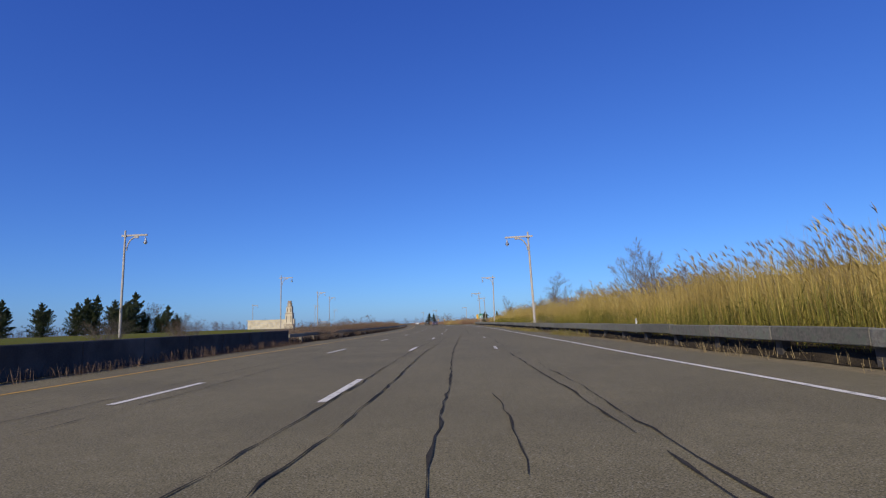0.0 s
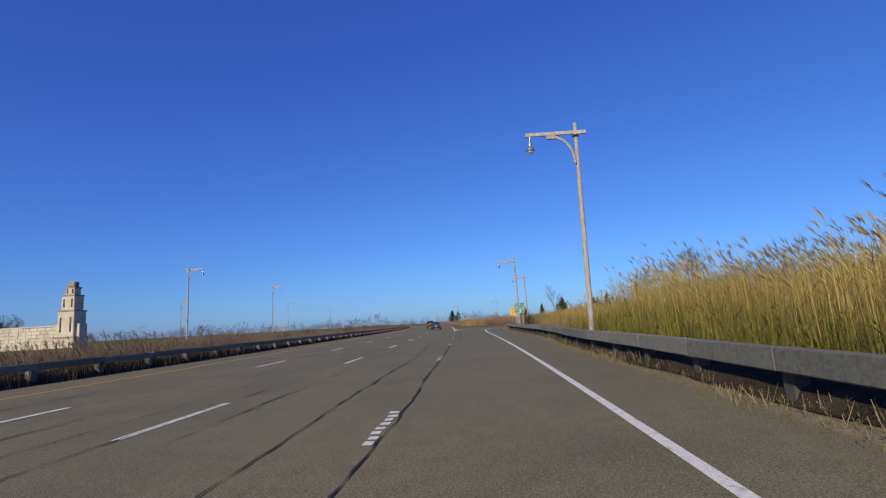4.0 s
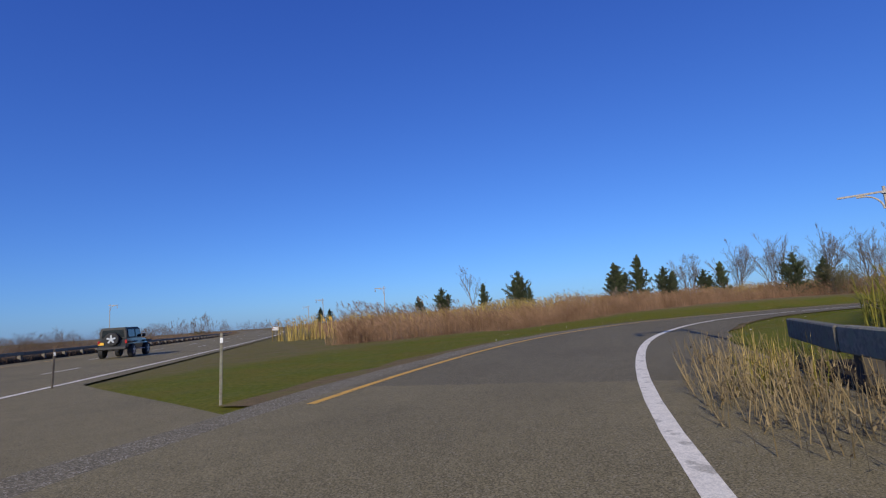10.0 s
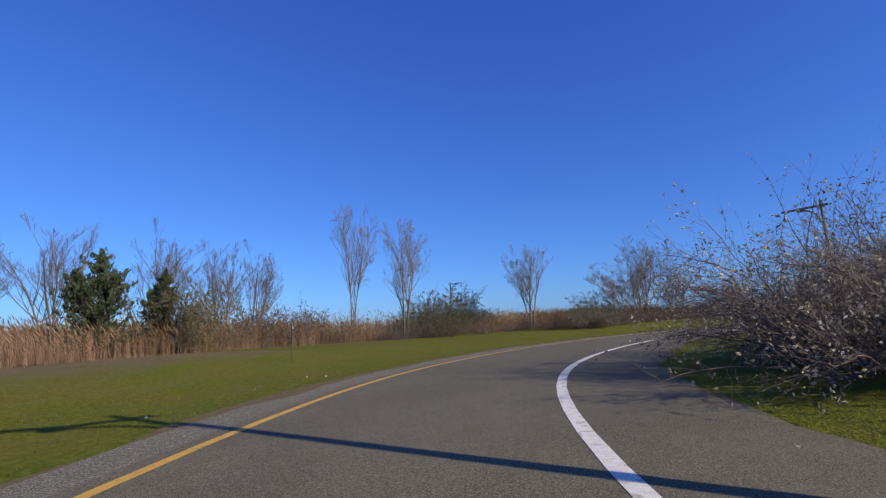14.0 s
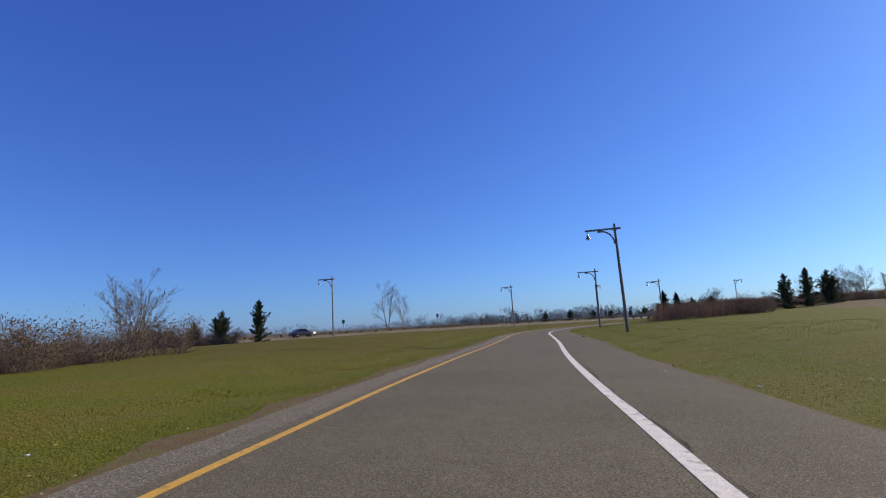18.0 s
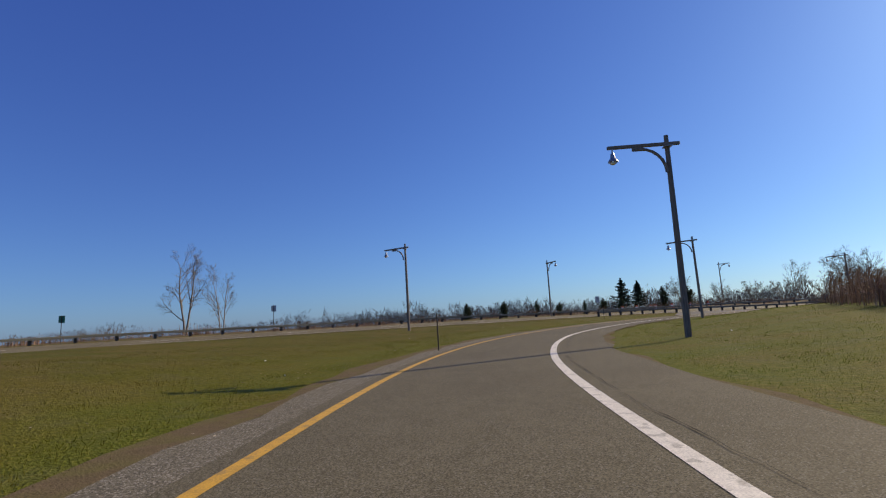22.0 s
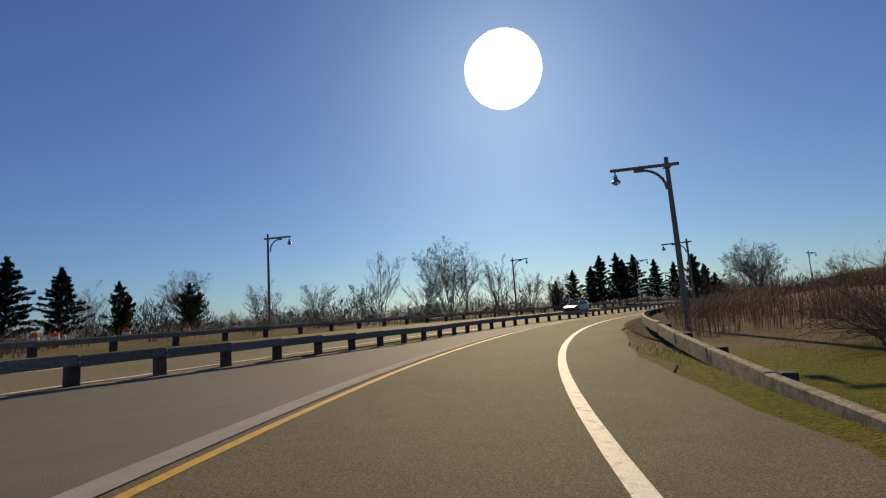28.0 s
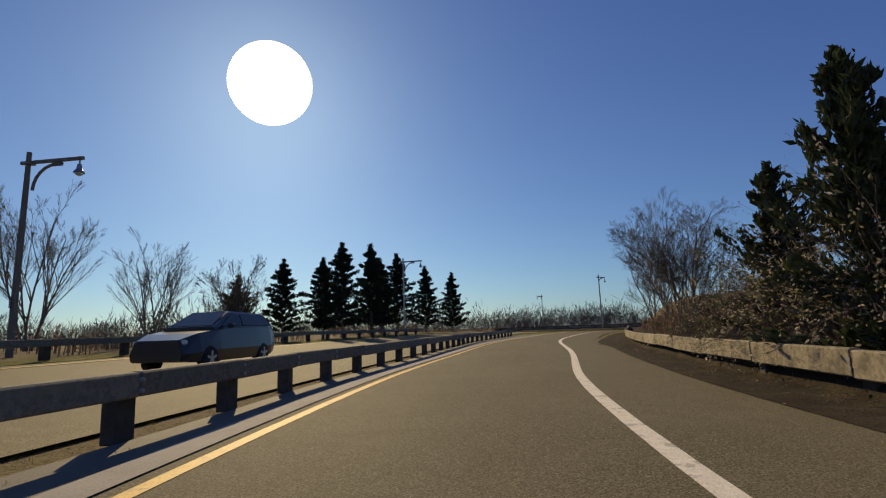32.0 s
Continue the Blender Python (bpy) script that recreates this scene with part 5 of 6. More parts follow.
def cedar(name, seed, high, wide, mat, label, count=2600, tips=1, up=0.9, base=0.02, reach=0.9, puff=1.0, spray=0.046, skirt=0.2):
    """An evergreen: trunk, many up-swept arms and a plume of sprays on each, ragged in outline."""
    rng = np.random.default_rng(seed)
    top = thing(name, label, "tree")
    bm = bmesh.new()
    tube(bm, [(0, 0, -0.15), (0.01 * high * rng.normal(), 0.01 * high * rng.normal(), high * 0.5), (0, 0, high * 0.93)], [0.022 * high, 0.014 * high, 0.003 * high], 7)
    part("trunk", bm, BARK, top)
    cs, os, segs = [], [], []
    leaders = [(0.0, 0.0, 1.0)] + [(rng.uniform(-0.45, 0.45) * wide, rng.uniform(-0.45, 0.45) * wide, rng.uniform(0.68, 0.9)) for _ in range(tips - 1)]
    arms = 56 if tips > 1 else 84
    per = max(6, int(count / (arms * len(leaders))))
    for lx, ly, lh in leaders:
        tall = high * lh
        for k in range(arms):
            u = (k + rng.uniform()) / arms
            z = tall * (base + (0.97 - base) * u)
            a = k * 2.4 + rng.normal(0, 0.3)
            rr = wide * reach * ((1 - u) ** 0.8 * min(1.0, (u + skirt) * 4) + 0.04) * rng.uniform(0.3, 1.4)
            lift = rr * up * rng.uniform(0.5, 1.4) * min(1.0, 0.05 + u * 2.6 + 0.6 * (base > 0.08))
            root = np.array([lx * u, ly * u, z])
            tip = root + np.array([math.cos(a) * rr, math.sin(a) * rr, lift])
            segs.append((tuple(root), tuple(tip), 0.012 * high ** 0.5, 0.004))
            v = rng.beta(1.6, 1.0, per)[:, None]
            thick = (0.03 + 0.075 * rr) * (1.25 - v) * puff
            cs.append(root + (tip - root) * v + rng.normal(0, 1, (per, 3)) * thick * np.array([1, 1, 0.8]))
            cs[-1][:, 2] = np.maximum(cs[-1][:, 2], 0.04)
            os.append(np.tile((tip - root) / (np.linalg.norm(tip - root) + 1e-6) + [0, 0, 0.35], (per, 1)))
        m = per * 2
        v = rng.uniform(0.9, 1.03, m)
        cs.append(np.stack([np.full(m, lx), np.full(m, ly), tall * v], 1) + rng.normal(0, 0.025 * wide, (m, 3)) * np.array([1, 1, 0.2]))
        os.append(np.tile([0, 0, 1.0], (m, 1)))
    part("limb", prisms(segs, BARK, "limb"), BARK, top)
    part("crown", sprays(rng, np.concatenate(cs), np.concatenate(os), spray * high ** 0.72, mat, "crown"), mat, top)
    top["tall"] = high
    return top


def shrub(name, seed, high, wide, mat, label, leaves=1500, leaf=0.11, stems=16):
    """A thicket of thin stems with sparse leaves."""
    rng = np.random.default_rng(seed)
    top = thing(name, label, "shrub")
    segs, cs, os = [], [], []
    for k in range(stems):
        a, rad = rng.uniform(0, 6.283), wide * 0.35 * math.sqrt(rng.uniform())
        p = np.array([math.cos(a) * rad, math.sin(a) * rad, -0.1])
        d = np.array([math.cos(a) * rng.uniform(0.1, 0.6), math.sin(a) * rng.uniform(0.1, 0.6), 1.0])
        r = 0.02
        for j in range(6):
            d = d + rng.normal(0, 0.22, 3) + [0, 0, 0.05]
            q = p + d / np.linalg.norm(d) * high * rng.uniform(0.13, 0.2)
            segs.append((tuple(p), tuple(q), r, r * 0.75))
            for _ in range(5):
                e = d / np.linalg.norm(d) + rng.normal(0, 0.7, 3)
                t = p + (q - p) * rng.uniform()
                u = t + e * high * rng.uniform(0.06, 0.16)
                segs.append((tuple(t), tuple(u), r * 0.45, r * 0.2))
                for _ in range(2):
                    e2 = e + rng.normal(0, 0.6, 3)
                    u2 = u + e2 * high * 0.06
                    segs.append((tuple(u), tuple(u2), r * 0.22, r * 0.12))
                cs.append(u)
                os.append(e)
            p, r = q, r * 0.75
    part("stem", prisms(segs, TWIG, "stem"), TWIG, top)
    cs, os = np.array(cs), np.array(os)
    pick = rng.integers(0, len(cs), leaves)
    part("foliage", sprays(rng, cs[pick] + rng.normal(0, wide * 0.05, (leaves, 3)), os[pick], leaf, mat, "foliage"), mat, top)
    top["tall"] = high
    return top


def thicket(name, seed, high, wide, mat, label, stems=60, leaves=4000, leaf=0.035, cane=None):
    """A dense rounded bush of arching canes, each with side twigs and small leaves."""
    rng = np.random.default_rng(seed)
    top = thing(name, label, "shrub")
    segs, cs, os = [], [], []
    for k in range(stems):
        a, lean = rng.uniform(0, 6.283), math.sqrt(rng.uniform())
        out = np.array([math.cos(a), math.sin(a), 0])
        p = out * wide * 0.22 * rng.uniform() + [0, 0, -0.1]
        d = out * lean * 1.1 + [0, 0, 1.0]
        reach = high * (0.98 - 0.22 * lean) * rng.uniform(0.75, 1.08)
        r = 0.016
        for j in range(8):
            d = d / np.linalg.norm(d) + rng.normal(0, 0.13, 3) + out * 0.05 * lean - [0, 0, 0.04 * j * lean]
            q = p + d / np.linalg.norm(d) * reach / 7.2
            segs.append((tuple(p), tuple(q), r, r * 0.82))
            for _ in range(4 if j else 1):
                e = d / np.linalg.norm(d) * 0.7 + rng.normal(0, 0.62, 3)
                t = p + (q - p) * rng.uniform()
                u = t + e * high * rng.uniform(0.05, 0.12)
                if u[2] < 0.05:
                    continue
                segs.append((tuple(t), tuple(u), r * 0.5, r * 0.25))
                for _ in range(3):
                    u2 = u + (e + rng.normal(0, 0.7, 3)) * high * rng.uniform(0.02, 0.06)
                    segs.append((tuple(u), tuple(u2), r * 0.28, r * 0.14))
                    cs.append(u2)
                    os.append(e)
            p, r = q, r * 0.84
    cane = cane or CANE
    part("stem", prisms(segs, cane, "stem"), cane, top)
    cs, os = np.array(cs), np.array(os)
    pick = rng.integers(0, len(cs), leaves)
    part("foliage", sprays(rng, cs[pick] + rng.normal(0, 0.02, (leaves, 3)), os[pick], leaf, mat, "foliage"), mat, top)
    top["tall"] = high
    return top


def plant(proto, x, y, high, turn=None, wide=1.0, label=""):
    """A copy of a plant, scaled to a height, standing on the ground."""
    k = high / proto["tall"]
    z = float(ground_height([x], [y])[0])
    m = pose(x, y, z - 0.03, 0, 0, random.uniform(0, 360) if turn is None else turn) @ Matrix.Diagonal((k * wide, k * wide, k, 1))
    c = copy_thing(proto, m)
    if label:
        c["label"] = label
    return c


def drop_proto(ob):
    for o in (*ob.children_recursive, ob):
        bpy.data.objects.remove(o)


random.seed(11)
oak = bare_tree("bare_tree", 3, 9.0, 3, 0.60, 0.9, "broad leafless tree with fine grey twigs")
slim = bare_tree("bare_tree", 8, 10.0, 1, 0.50, 1.5, "slender leafless tree with upright twigs")
vase = bare_tree("bare_tree", 21, 8.0, 5, 0.38, 1.2, "many-stemmed leafless tree with a vase-shaped crown", 3)
small = bare_tree("bare_tree", 33, 5.0, 4, 0.48, 1.0, "small leafless tree at the edge of the brush", 3)
ced1 = cedar("cedar", 1, 5.0, 1.5, CEDAR, "dark green cedar with ragged upswept sprays", 7000, 2)
ced2 = cedar("cedar", 2, 5.0, 2.1, CEDAR, "bushy olive-green cedar with several tips", 8600, 4)
ced3 = cedar("cedar", 7, 5.0, 1.35, CEDAR, "narrow pointed green cedar with feathery tips", 6000, 1, 1.2)
pin1 = cedar("pine", 4, 9.0, 2.9, PINE, "dark pine with long tiered limbs", 9500, 1, 0.22, 0.12, 1.05, 0.55)
pin2 = cedar("pine", 9, 9.0, 2.4, PINE, "dark pointed pine with tiered limbs", 9000, 1, 0.30, 0.1, 1.05, 0.55)
shr1 = shrub("shrub", 5, 2.2, 2.4, SHRUB, "tangled olive-green shrub with thin stems", 2600, 0.075)
shr2 = shrub("shrub", 6, 2.0, 2.6, BRUSH, "tangled russet-brown thicket of thin stems", 2200, 0.07)
shr3 = shrub("shrub", 14, 2.6, 3.0, BRUSH, "grey-brown thorny thicket with few leaves", 500, 0.07, 24)
fan = bare_tree("bare_tree", 52, 9.0, 9, 0.5, 0.8, "broad leafless tree with a fan of many upright limbs", 5, (0.05, 0.95))
birch = bare_tree("bare_tree", 57, 9.0, 4, 0.62, 0.8, "slender leafless tree dense with fine upright twigs", 5, (0.03, 0.26))
thk1 = thicket("shrub", 61, 2.6, 2.6, PALE_LEAF, "dense grey-brown thorny shrub flecked with pale leaves", 64, 6500, 0.038)
thk2 = thicket("shrub", 62, 2.4, 3.0, BRUSH, "dense rounded brown thicket with a few pale leaves", 64, 2200, 0.030)
thk3 = thicket("shrub", 63, 2.4, 2.6, GREY_LEAF, "dense grey-green leafy shrub", 50, 13000, 0.052)
lone = bare_tree("bare_tree", 64, 9.0, 2, 0.6, 0.7, "tall leafless tree with forked trunk and open crown", 4, (0.05, 0.3))
PROTOS = (lone, fan, birch, thk1, thk2, thk3, oak, slim, vase, small, ced1, ced2, ced3, pin1, pin2, shr1, shr2, shr3)

# Leafless trees.
for proto, x, y, h, w in (
        (birch, 128.9, 213.4, 15.0, 0.45), (birch, 119.1, 207.5, 11.0, 0.6), (birch, 125.4, 195.2, 8.9, 0.62), (slim, 125.7, 194.8, 8.4, 0.9), (fan, 131.3, 180.8, 10.3, 1.2), (vase, 136.2, 174.4, 7.4, 1.15), (vase, 150.0, 158.0, 6.0, 1.1),
        (small, 125.6, 186.0, 5.2, 0.8), (vase, 135.4, 176.0, 5.0, 0.9), (lone, 187.5, 79.5, 12.6, 1.0), (lone, 187.0, 73.6, 10.4, 0.8), (slim, 107.5, 325.0, 16, 1.0),
        (vase, 112.4, 225.6, 9.5, 1.0), (vase, 107.5, 228.9, 9.2, 1.0), (vase, 116.0, 222.1, 9.0, 1.0), (vase, 103.4, 231.5, 8.5, 1.0), (small, 99.3, 235.6, 7.0, 1.0), (vase, 118.8, 220.3, 9.0, 0.8),
        (oak, 97.8, -3.5, 9.6, 0.7), (fan, 87.1, -3.8, 11.8, 0.95), (oak, 82.8, -6.6, 11.0, 0.8), (vase, 77.0, -5.6, 9.6, 0.9), (birch, 120.8, -9.6, 8.5, 1.0), (vase, 112.4, -6.1, 6.5, 1.1),
        (small, 106.2, -3.7, 5.6, 1.2), (small, 101.7, 1.3, 5.0, 1.2), (vase, 129.8, 0.0, 6.2, 1.0), (fan, 57.3, 22.4, 8.2, 0.85), (birch, 56.4, 22.9, 7.6, 1.2), (small, 48.6, 19.9, 6.2, 1.0), (small, 36.3, 23.2, 5.0, 1.0),
        (vase, 93.7, 1.3, 6.4, 1.1), (vase, 71.4, -4.8, 7.2, 1.0), (small, 66.6, -3.8, 6.0, 1.0), (slim, 76.0, 183.0, 10.5, 0.9), (small, 70.0, 180.0, 6.0, 1.0),
        (lone, 25.0, 86.7, 7.6, 1.2), (fan, 19.0, 57.3, 7.2, 0.78), (small, 22.4, 71.5, 2.8, 1.1), (vase, 46.4, 117.7, 4.4, 0.9), (birch, 55.1, 150.0, 5.4, 0.9), (vase, 57.9, 165.3, 5.5, 1.0),
        (vase, -74.4, 205.7, 9.5, 1.0), (birch, -62.4, 210.2, 10.8, 0.9), (small, -54.2, 212.8, 7.2, 1.2)):
    plant(proto, x, y, h, None, w)
# Cedars and pines.
for proto, x, y, h in (
        (ced2, 80.4, 251.0, 6.6), (ced3, 79.6, 246.6, 3.8), (ced3, 85.7, 230.9, 6.2), (ced2, 83.1, 231.7, 5.2), (ced1, 80.9, 229.7, 5.2), (ced2, 87.6, 228.8, 4.6), (ced3, 98.1, 229.5, 5.0),
        (ced2, 95.8, 230.2, 4.2), (ced2, 98.8, 220.6, 4.9), (ced1, 101.6, 219.1, 4.2), (ced3, 71.5, 245.5, 4.6), (ced2, 67.2, 250.6, 4.8), (ced1, 64.1, 252.2, 4.0), (ced3, 91.2, 230.9, 4.2),
        (ced3, 169.6, 131.7, 5.4), (ced2, 177.0, 136.0, 3.2), (ced2, 174.0, 134.0, 4.4), (ced3, 141.5, 24.6, 2.8), (ced2, 138.0, 22.8, 3.0), (ced2, 145.7, 30.6, 2.6), (ced1, 149.1, 37.1, 2.7),
        (ced3, 134.5, 20.8, 3.2), (ced2, 153.3, 44.5, 2.8), (ced2, 157.5, 52.5, 2.6), (ced1, 126.2, 12.0, 4.5), (ced2, 121.1, 8.4, 4.6),
        (pin1, 49.5, -10.3, 9.5), (pin2, 44.6, -10.6, 9.9), (pin1, 36.7, -13.1, 9.8), (pin2, 29.3, -13.8, 9.0), (pin2, 26.0, -11.4, 8.3), (pin1, 53.9, -8.5, 7.4), (pin1, 58.8, -8.2, 6.8), (pin2, 40.6, -12.6, 8.8),
        (ced2, 64.1, -6.9, 5.0), (pin1, 134.5, 5.8, 7.4), (pin1, 131.0, 4.6, 6.6), (pin1, 72.4, 410.6, 8.4), (pin1, 78.0, 420.0, 7.6),
        (ced3, 77.0, 27.8, 5.4), (ced3, 73.6, 26.7, 4.5), (ced1, 74.9, 28.6, 3.3),
        (ced1, 61.9, 174.2, 5.0),
        (ced1, -66.7, 206.2, 13.2), (ced2, -68.3, 203.3, 10.2), (ced2, -71.8, 204.1, 10.8), (ced1, -76.3, 202.5, 12.0), (ced3, -78.4, 200.9, 11.2), (ced2, -80.8, 200.3, 10.0), (ced2, -64.3, 207.8, 7.0),
        (ced2, -60.6, 209.7, 6.5), (ced1, -57.9, 209.9, 9.2), (ced2, -55.5, 211.8, 6.2), (ced2, -88.2, 195.8, 10.0), (ced1, -96.2, 191.8, 10.8), (ced2, -105.5, 186.5, 9.5),
        (ced1, 109.2, 95.6, 4.6), (ced3, 106.2, 90.7, 5.2), (ced2, 103.2, 85.6, 4.8)):
    plant(proto, x, y, h)
# Shrubs along the edges.
for proto, x, y, h, w in (
        (shr2, -5.9, 65.9, 1.3, 1.3), (shr2, -5.2, 69.0, 1.4, 1.3), (shr3, -4.1, 73.8, 1.1, 1.3), (shr2, -2.9, 78.2, 1.2, 1.3),
        (thk2, 109.6, 54.9, 2.2, 1.4), (thk2, 111.5, 61.1, 1.9, 1.4), (thk1, 15.4, 68.4, 1.7, 1.3), (thk1, 14.9, 66.6, 1.3, 1.3), (shr1, 36.7, 154.9, 1.9, 1.2), (shr1, 38.4, 157.4, 1.6, 1.2), (thk1, 83.1, 198.3, 3.8, 1.0), (thk1, 86.3, 197.1, 4.2, 1.0), (thk2, 83.2, 195.9, 3.8, 1.0), (thk1, 86.3, 193.9, 4.4, 1.0),
        (thk2, 89.3, 194.4, 4.0, 1.0), (thk1, 80.8, 192.9, 3.8, 1.1), (thk2, 77.2, 190.2, 3.6, 1.2), (thk2, 92.9, 189.8, 3.6, 1.1), (thk3, 71.2, 191.7, 3.0, 1.2), (thk3, 66.2, 190.2, 3.2, 1.1),
        (thk3, 60.1, 186.1, 3.2, 1.2), (thk3, 55.0, 181.1, 3.0, 1.2), (thk2, 52.5, 184.2, 2.2, 1.2), (shr3, 57.8, 189.8, 2.2, 1.2), (thk3, 122.6, 204.6, 3.4, 1.0), (thk3, 120.2, 206.7, 3.2, 1.0), (thk2, 127.3, 200.2, 2.0, 1.3),
        (thk3, 127.5, 187.8, 3.6, 1.0), (thk2, 125.1, 186.5, 2.2, 1.3), (shr2, 129.9, 184.2, 2.0, 1.3), (shr2, 133.4, 180.0, 2.0, 1.3), (shr2, 136.3, 175.0, 2.0, 1.3), (shr2, 140.4, 168.9, 2.2, 1.3),
        (shr2, 144.4, 162.4, 2.4, 1.3), (shr2, 147.1, 157.5, 2.4, 1.3), (shr1, 142.8, 167.5, 2.0, 1.2), (shr2, 107.2, 217.0, 3.0, 1.2), (shr1, 103.2, 218.2, 3.2, 1.2), (shr2, 110.8, 215.5, 2.6, 1.2),
        (shr2, 109.9, 215.9, 2.4, 1.2), (shr2, 115.1, 213.1, 2.6, 1.2), (shr1, 101.9, 218.5, 3.0, 1.2),
        (thk3, 126.6, 204.6, 4.4, 0.95), (thk3, 127.8, 203.2, 4.8, 0.9), (thk3, 128.9, 201.6, 4.4, 0.95), (thk1, 122.0, 190.0, 2.7, 1.2), (thk3, 122.8, 190.3, 2.5, 1.2), (shr2, 122.9, 193.6, 1.6, 1.3),
        (shr2, 181.3, 138.9, 3.0, 1.3), (thk2, 180.6, 137.4, 2.8, 1.3), (shr2, 179.8, 135.5, 2.8, 1.3), (thk2, 178.7, 133.4, 2.6, 1.3), (shr2, 177.2, 131.4, 2.4, 1.3), (thk3, 183.0, 138.4, 4.4, 1.0),
        (shr2, 178.6, 140.0, 2.4, 1.4), (shr3, 176.4, 138.0, 2.2, 1.4), (thk2, 174.4, 136.6, 1.9, 1.4), (shr2, 172.6, 134.6, 1.6, 1.4), (shr2, 182.0, 142.6, 2.6, 1.4), (shr3, 185.6, 146.4, 2.6, 1.4),
        (thk1, 74.5, 28.3, 3.6, 1.0), (thk1, 76.0, 28.9, 3.8, 1.0), (thk3, 72.2, 27.4, 3.4, 1.0), (thk1, 71.0, 26.8, 2.8, 1.1), (thk2, 66.6, 25.0, 2.0, 1.2)):
    plant(proto, x, y, h, None, w)
rng = random.Random(4)
EDGE = spline([(117.5, 209.7), (121.5, 204.0), (125.2, 197.0), (127.0, 190.1), (129.7, 183.5), (134.6, 176.9), (141.0, 169.7), (147.4, 162.0)], 1.0)
for i in range(34):
    x, y, h = along(EDGE, (i + rng.random()) * length(EDGE) / 34)
    k = rng.uniform(-0.4, 2.6)
    plant(rng.choice((shr2, shr2, shr3, thk2)), x - math.cos(h) * -k * 0.8, y + math.sin(h) * k * -0.8, rng.uniform(0.9, 1.7), None, rng.uniform(1.1, 1.5))
# Thickets on the right of the ramp, on the far side of the crossing road and along the parkway.
THICKET = spline([(114.5, 116.0), (113.3, 107.4), (112.1, 95.6), (107.1, 83.7), (101.0, 73.7), (94.9, 65.7)], 2.0)
for i in range(34):
    x, y, h = along(THICKET, rng.uniform(0, length(THICKET)))
    k = rng.uniform(-9.0, 1.5)
    plant(rng.choice((shr2, shr2, shr3)), x + math.cos(h) * -k * -1, y - math.sin(h) * -k * -1, rng.uniform(1.2, 1.9), None, rng.uniform(1.1, 1.5))
EAST = offset(CROSSROAD, -11.0)
for i in range(36):
    x, y, h = along(EAST, rng.uniform(150, length(EAST) - 30))
    k = rng.uniform(-3, 12)
    plant(rng.choice((shr2, shr3, shr3)), x - math.cos(h) * k, y + math.sin(h) * k, rng.uniform(0.6, 1.4), None, rng.uniform(1.1, 1.6))
for i in range(34):
    x, y, h = along(PARKWAY, s_at_y(PARKWAY, rng.uniform(60, 420)))
    k = rng.uniform(-32, -16.5)
    plant(rng.choice((shr2, shr3, shr1)), x + k, y, rng.uniform(0.8, 1.8), None, rng.uniform(1.2, 1.7))
for i in range(40):
    x, y, h = along(BANK, rng.uniform(20, length(BANK)))
    k = rng.uniform(-2, 10)
    plant(rng.choice((shr1, shr2, shr1)), x + k, y - k * 0.3, rng.uniform(1.0, 2.0), None, rng.uniform(1.1, 1.5))
for i in range(46):
    x, y, h = along(BANK2, rng.uniform(0, length(BANK2)))
    k = rng.uniform(-8, 8)
    plant(rng.choice((shr2, shr2, shr3)), x - k * 0.6, y + k * 0.8, rng.uniform(1.0, 1.8), None, rng.uniform(1.1, 1.5))
for i in range(16):
    x, y, h = along(PARKWAY, s_at_y(PARKWAY, 118 + i * 3.4))
    k = 13.0 + 6.0 * rng.random() + (3.0 if i > 9 else 0.0)
    plant(rng.choice((thk2, thk3, shr1, shr2)), x + k, y - 0.2 * k, rng.uniform(1.6, 2.6), None, rng.uniform(1.0, 1.4))
for p in PROTOS:
    drop_proto(p)


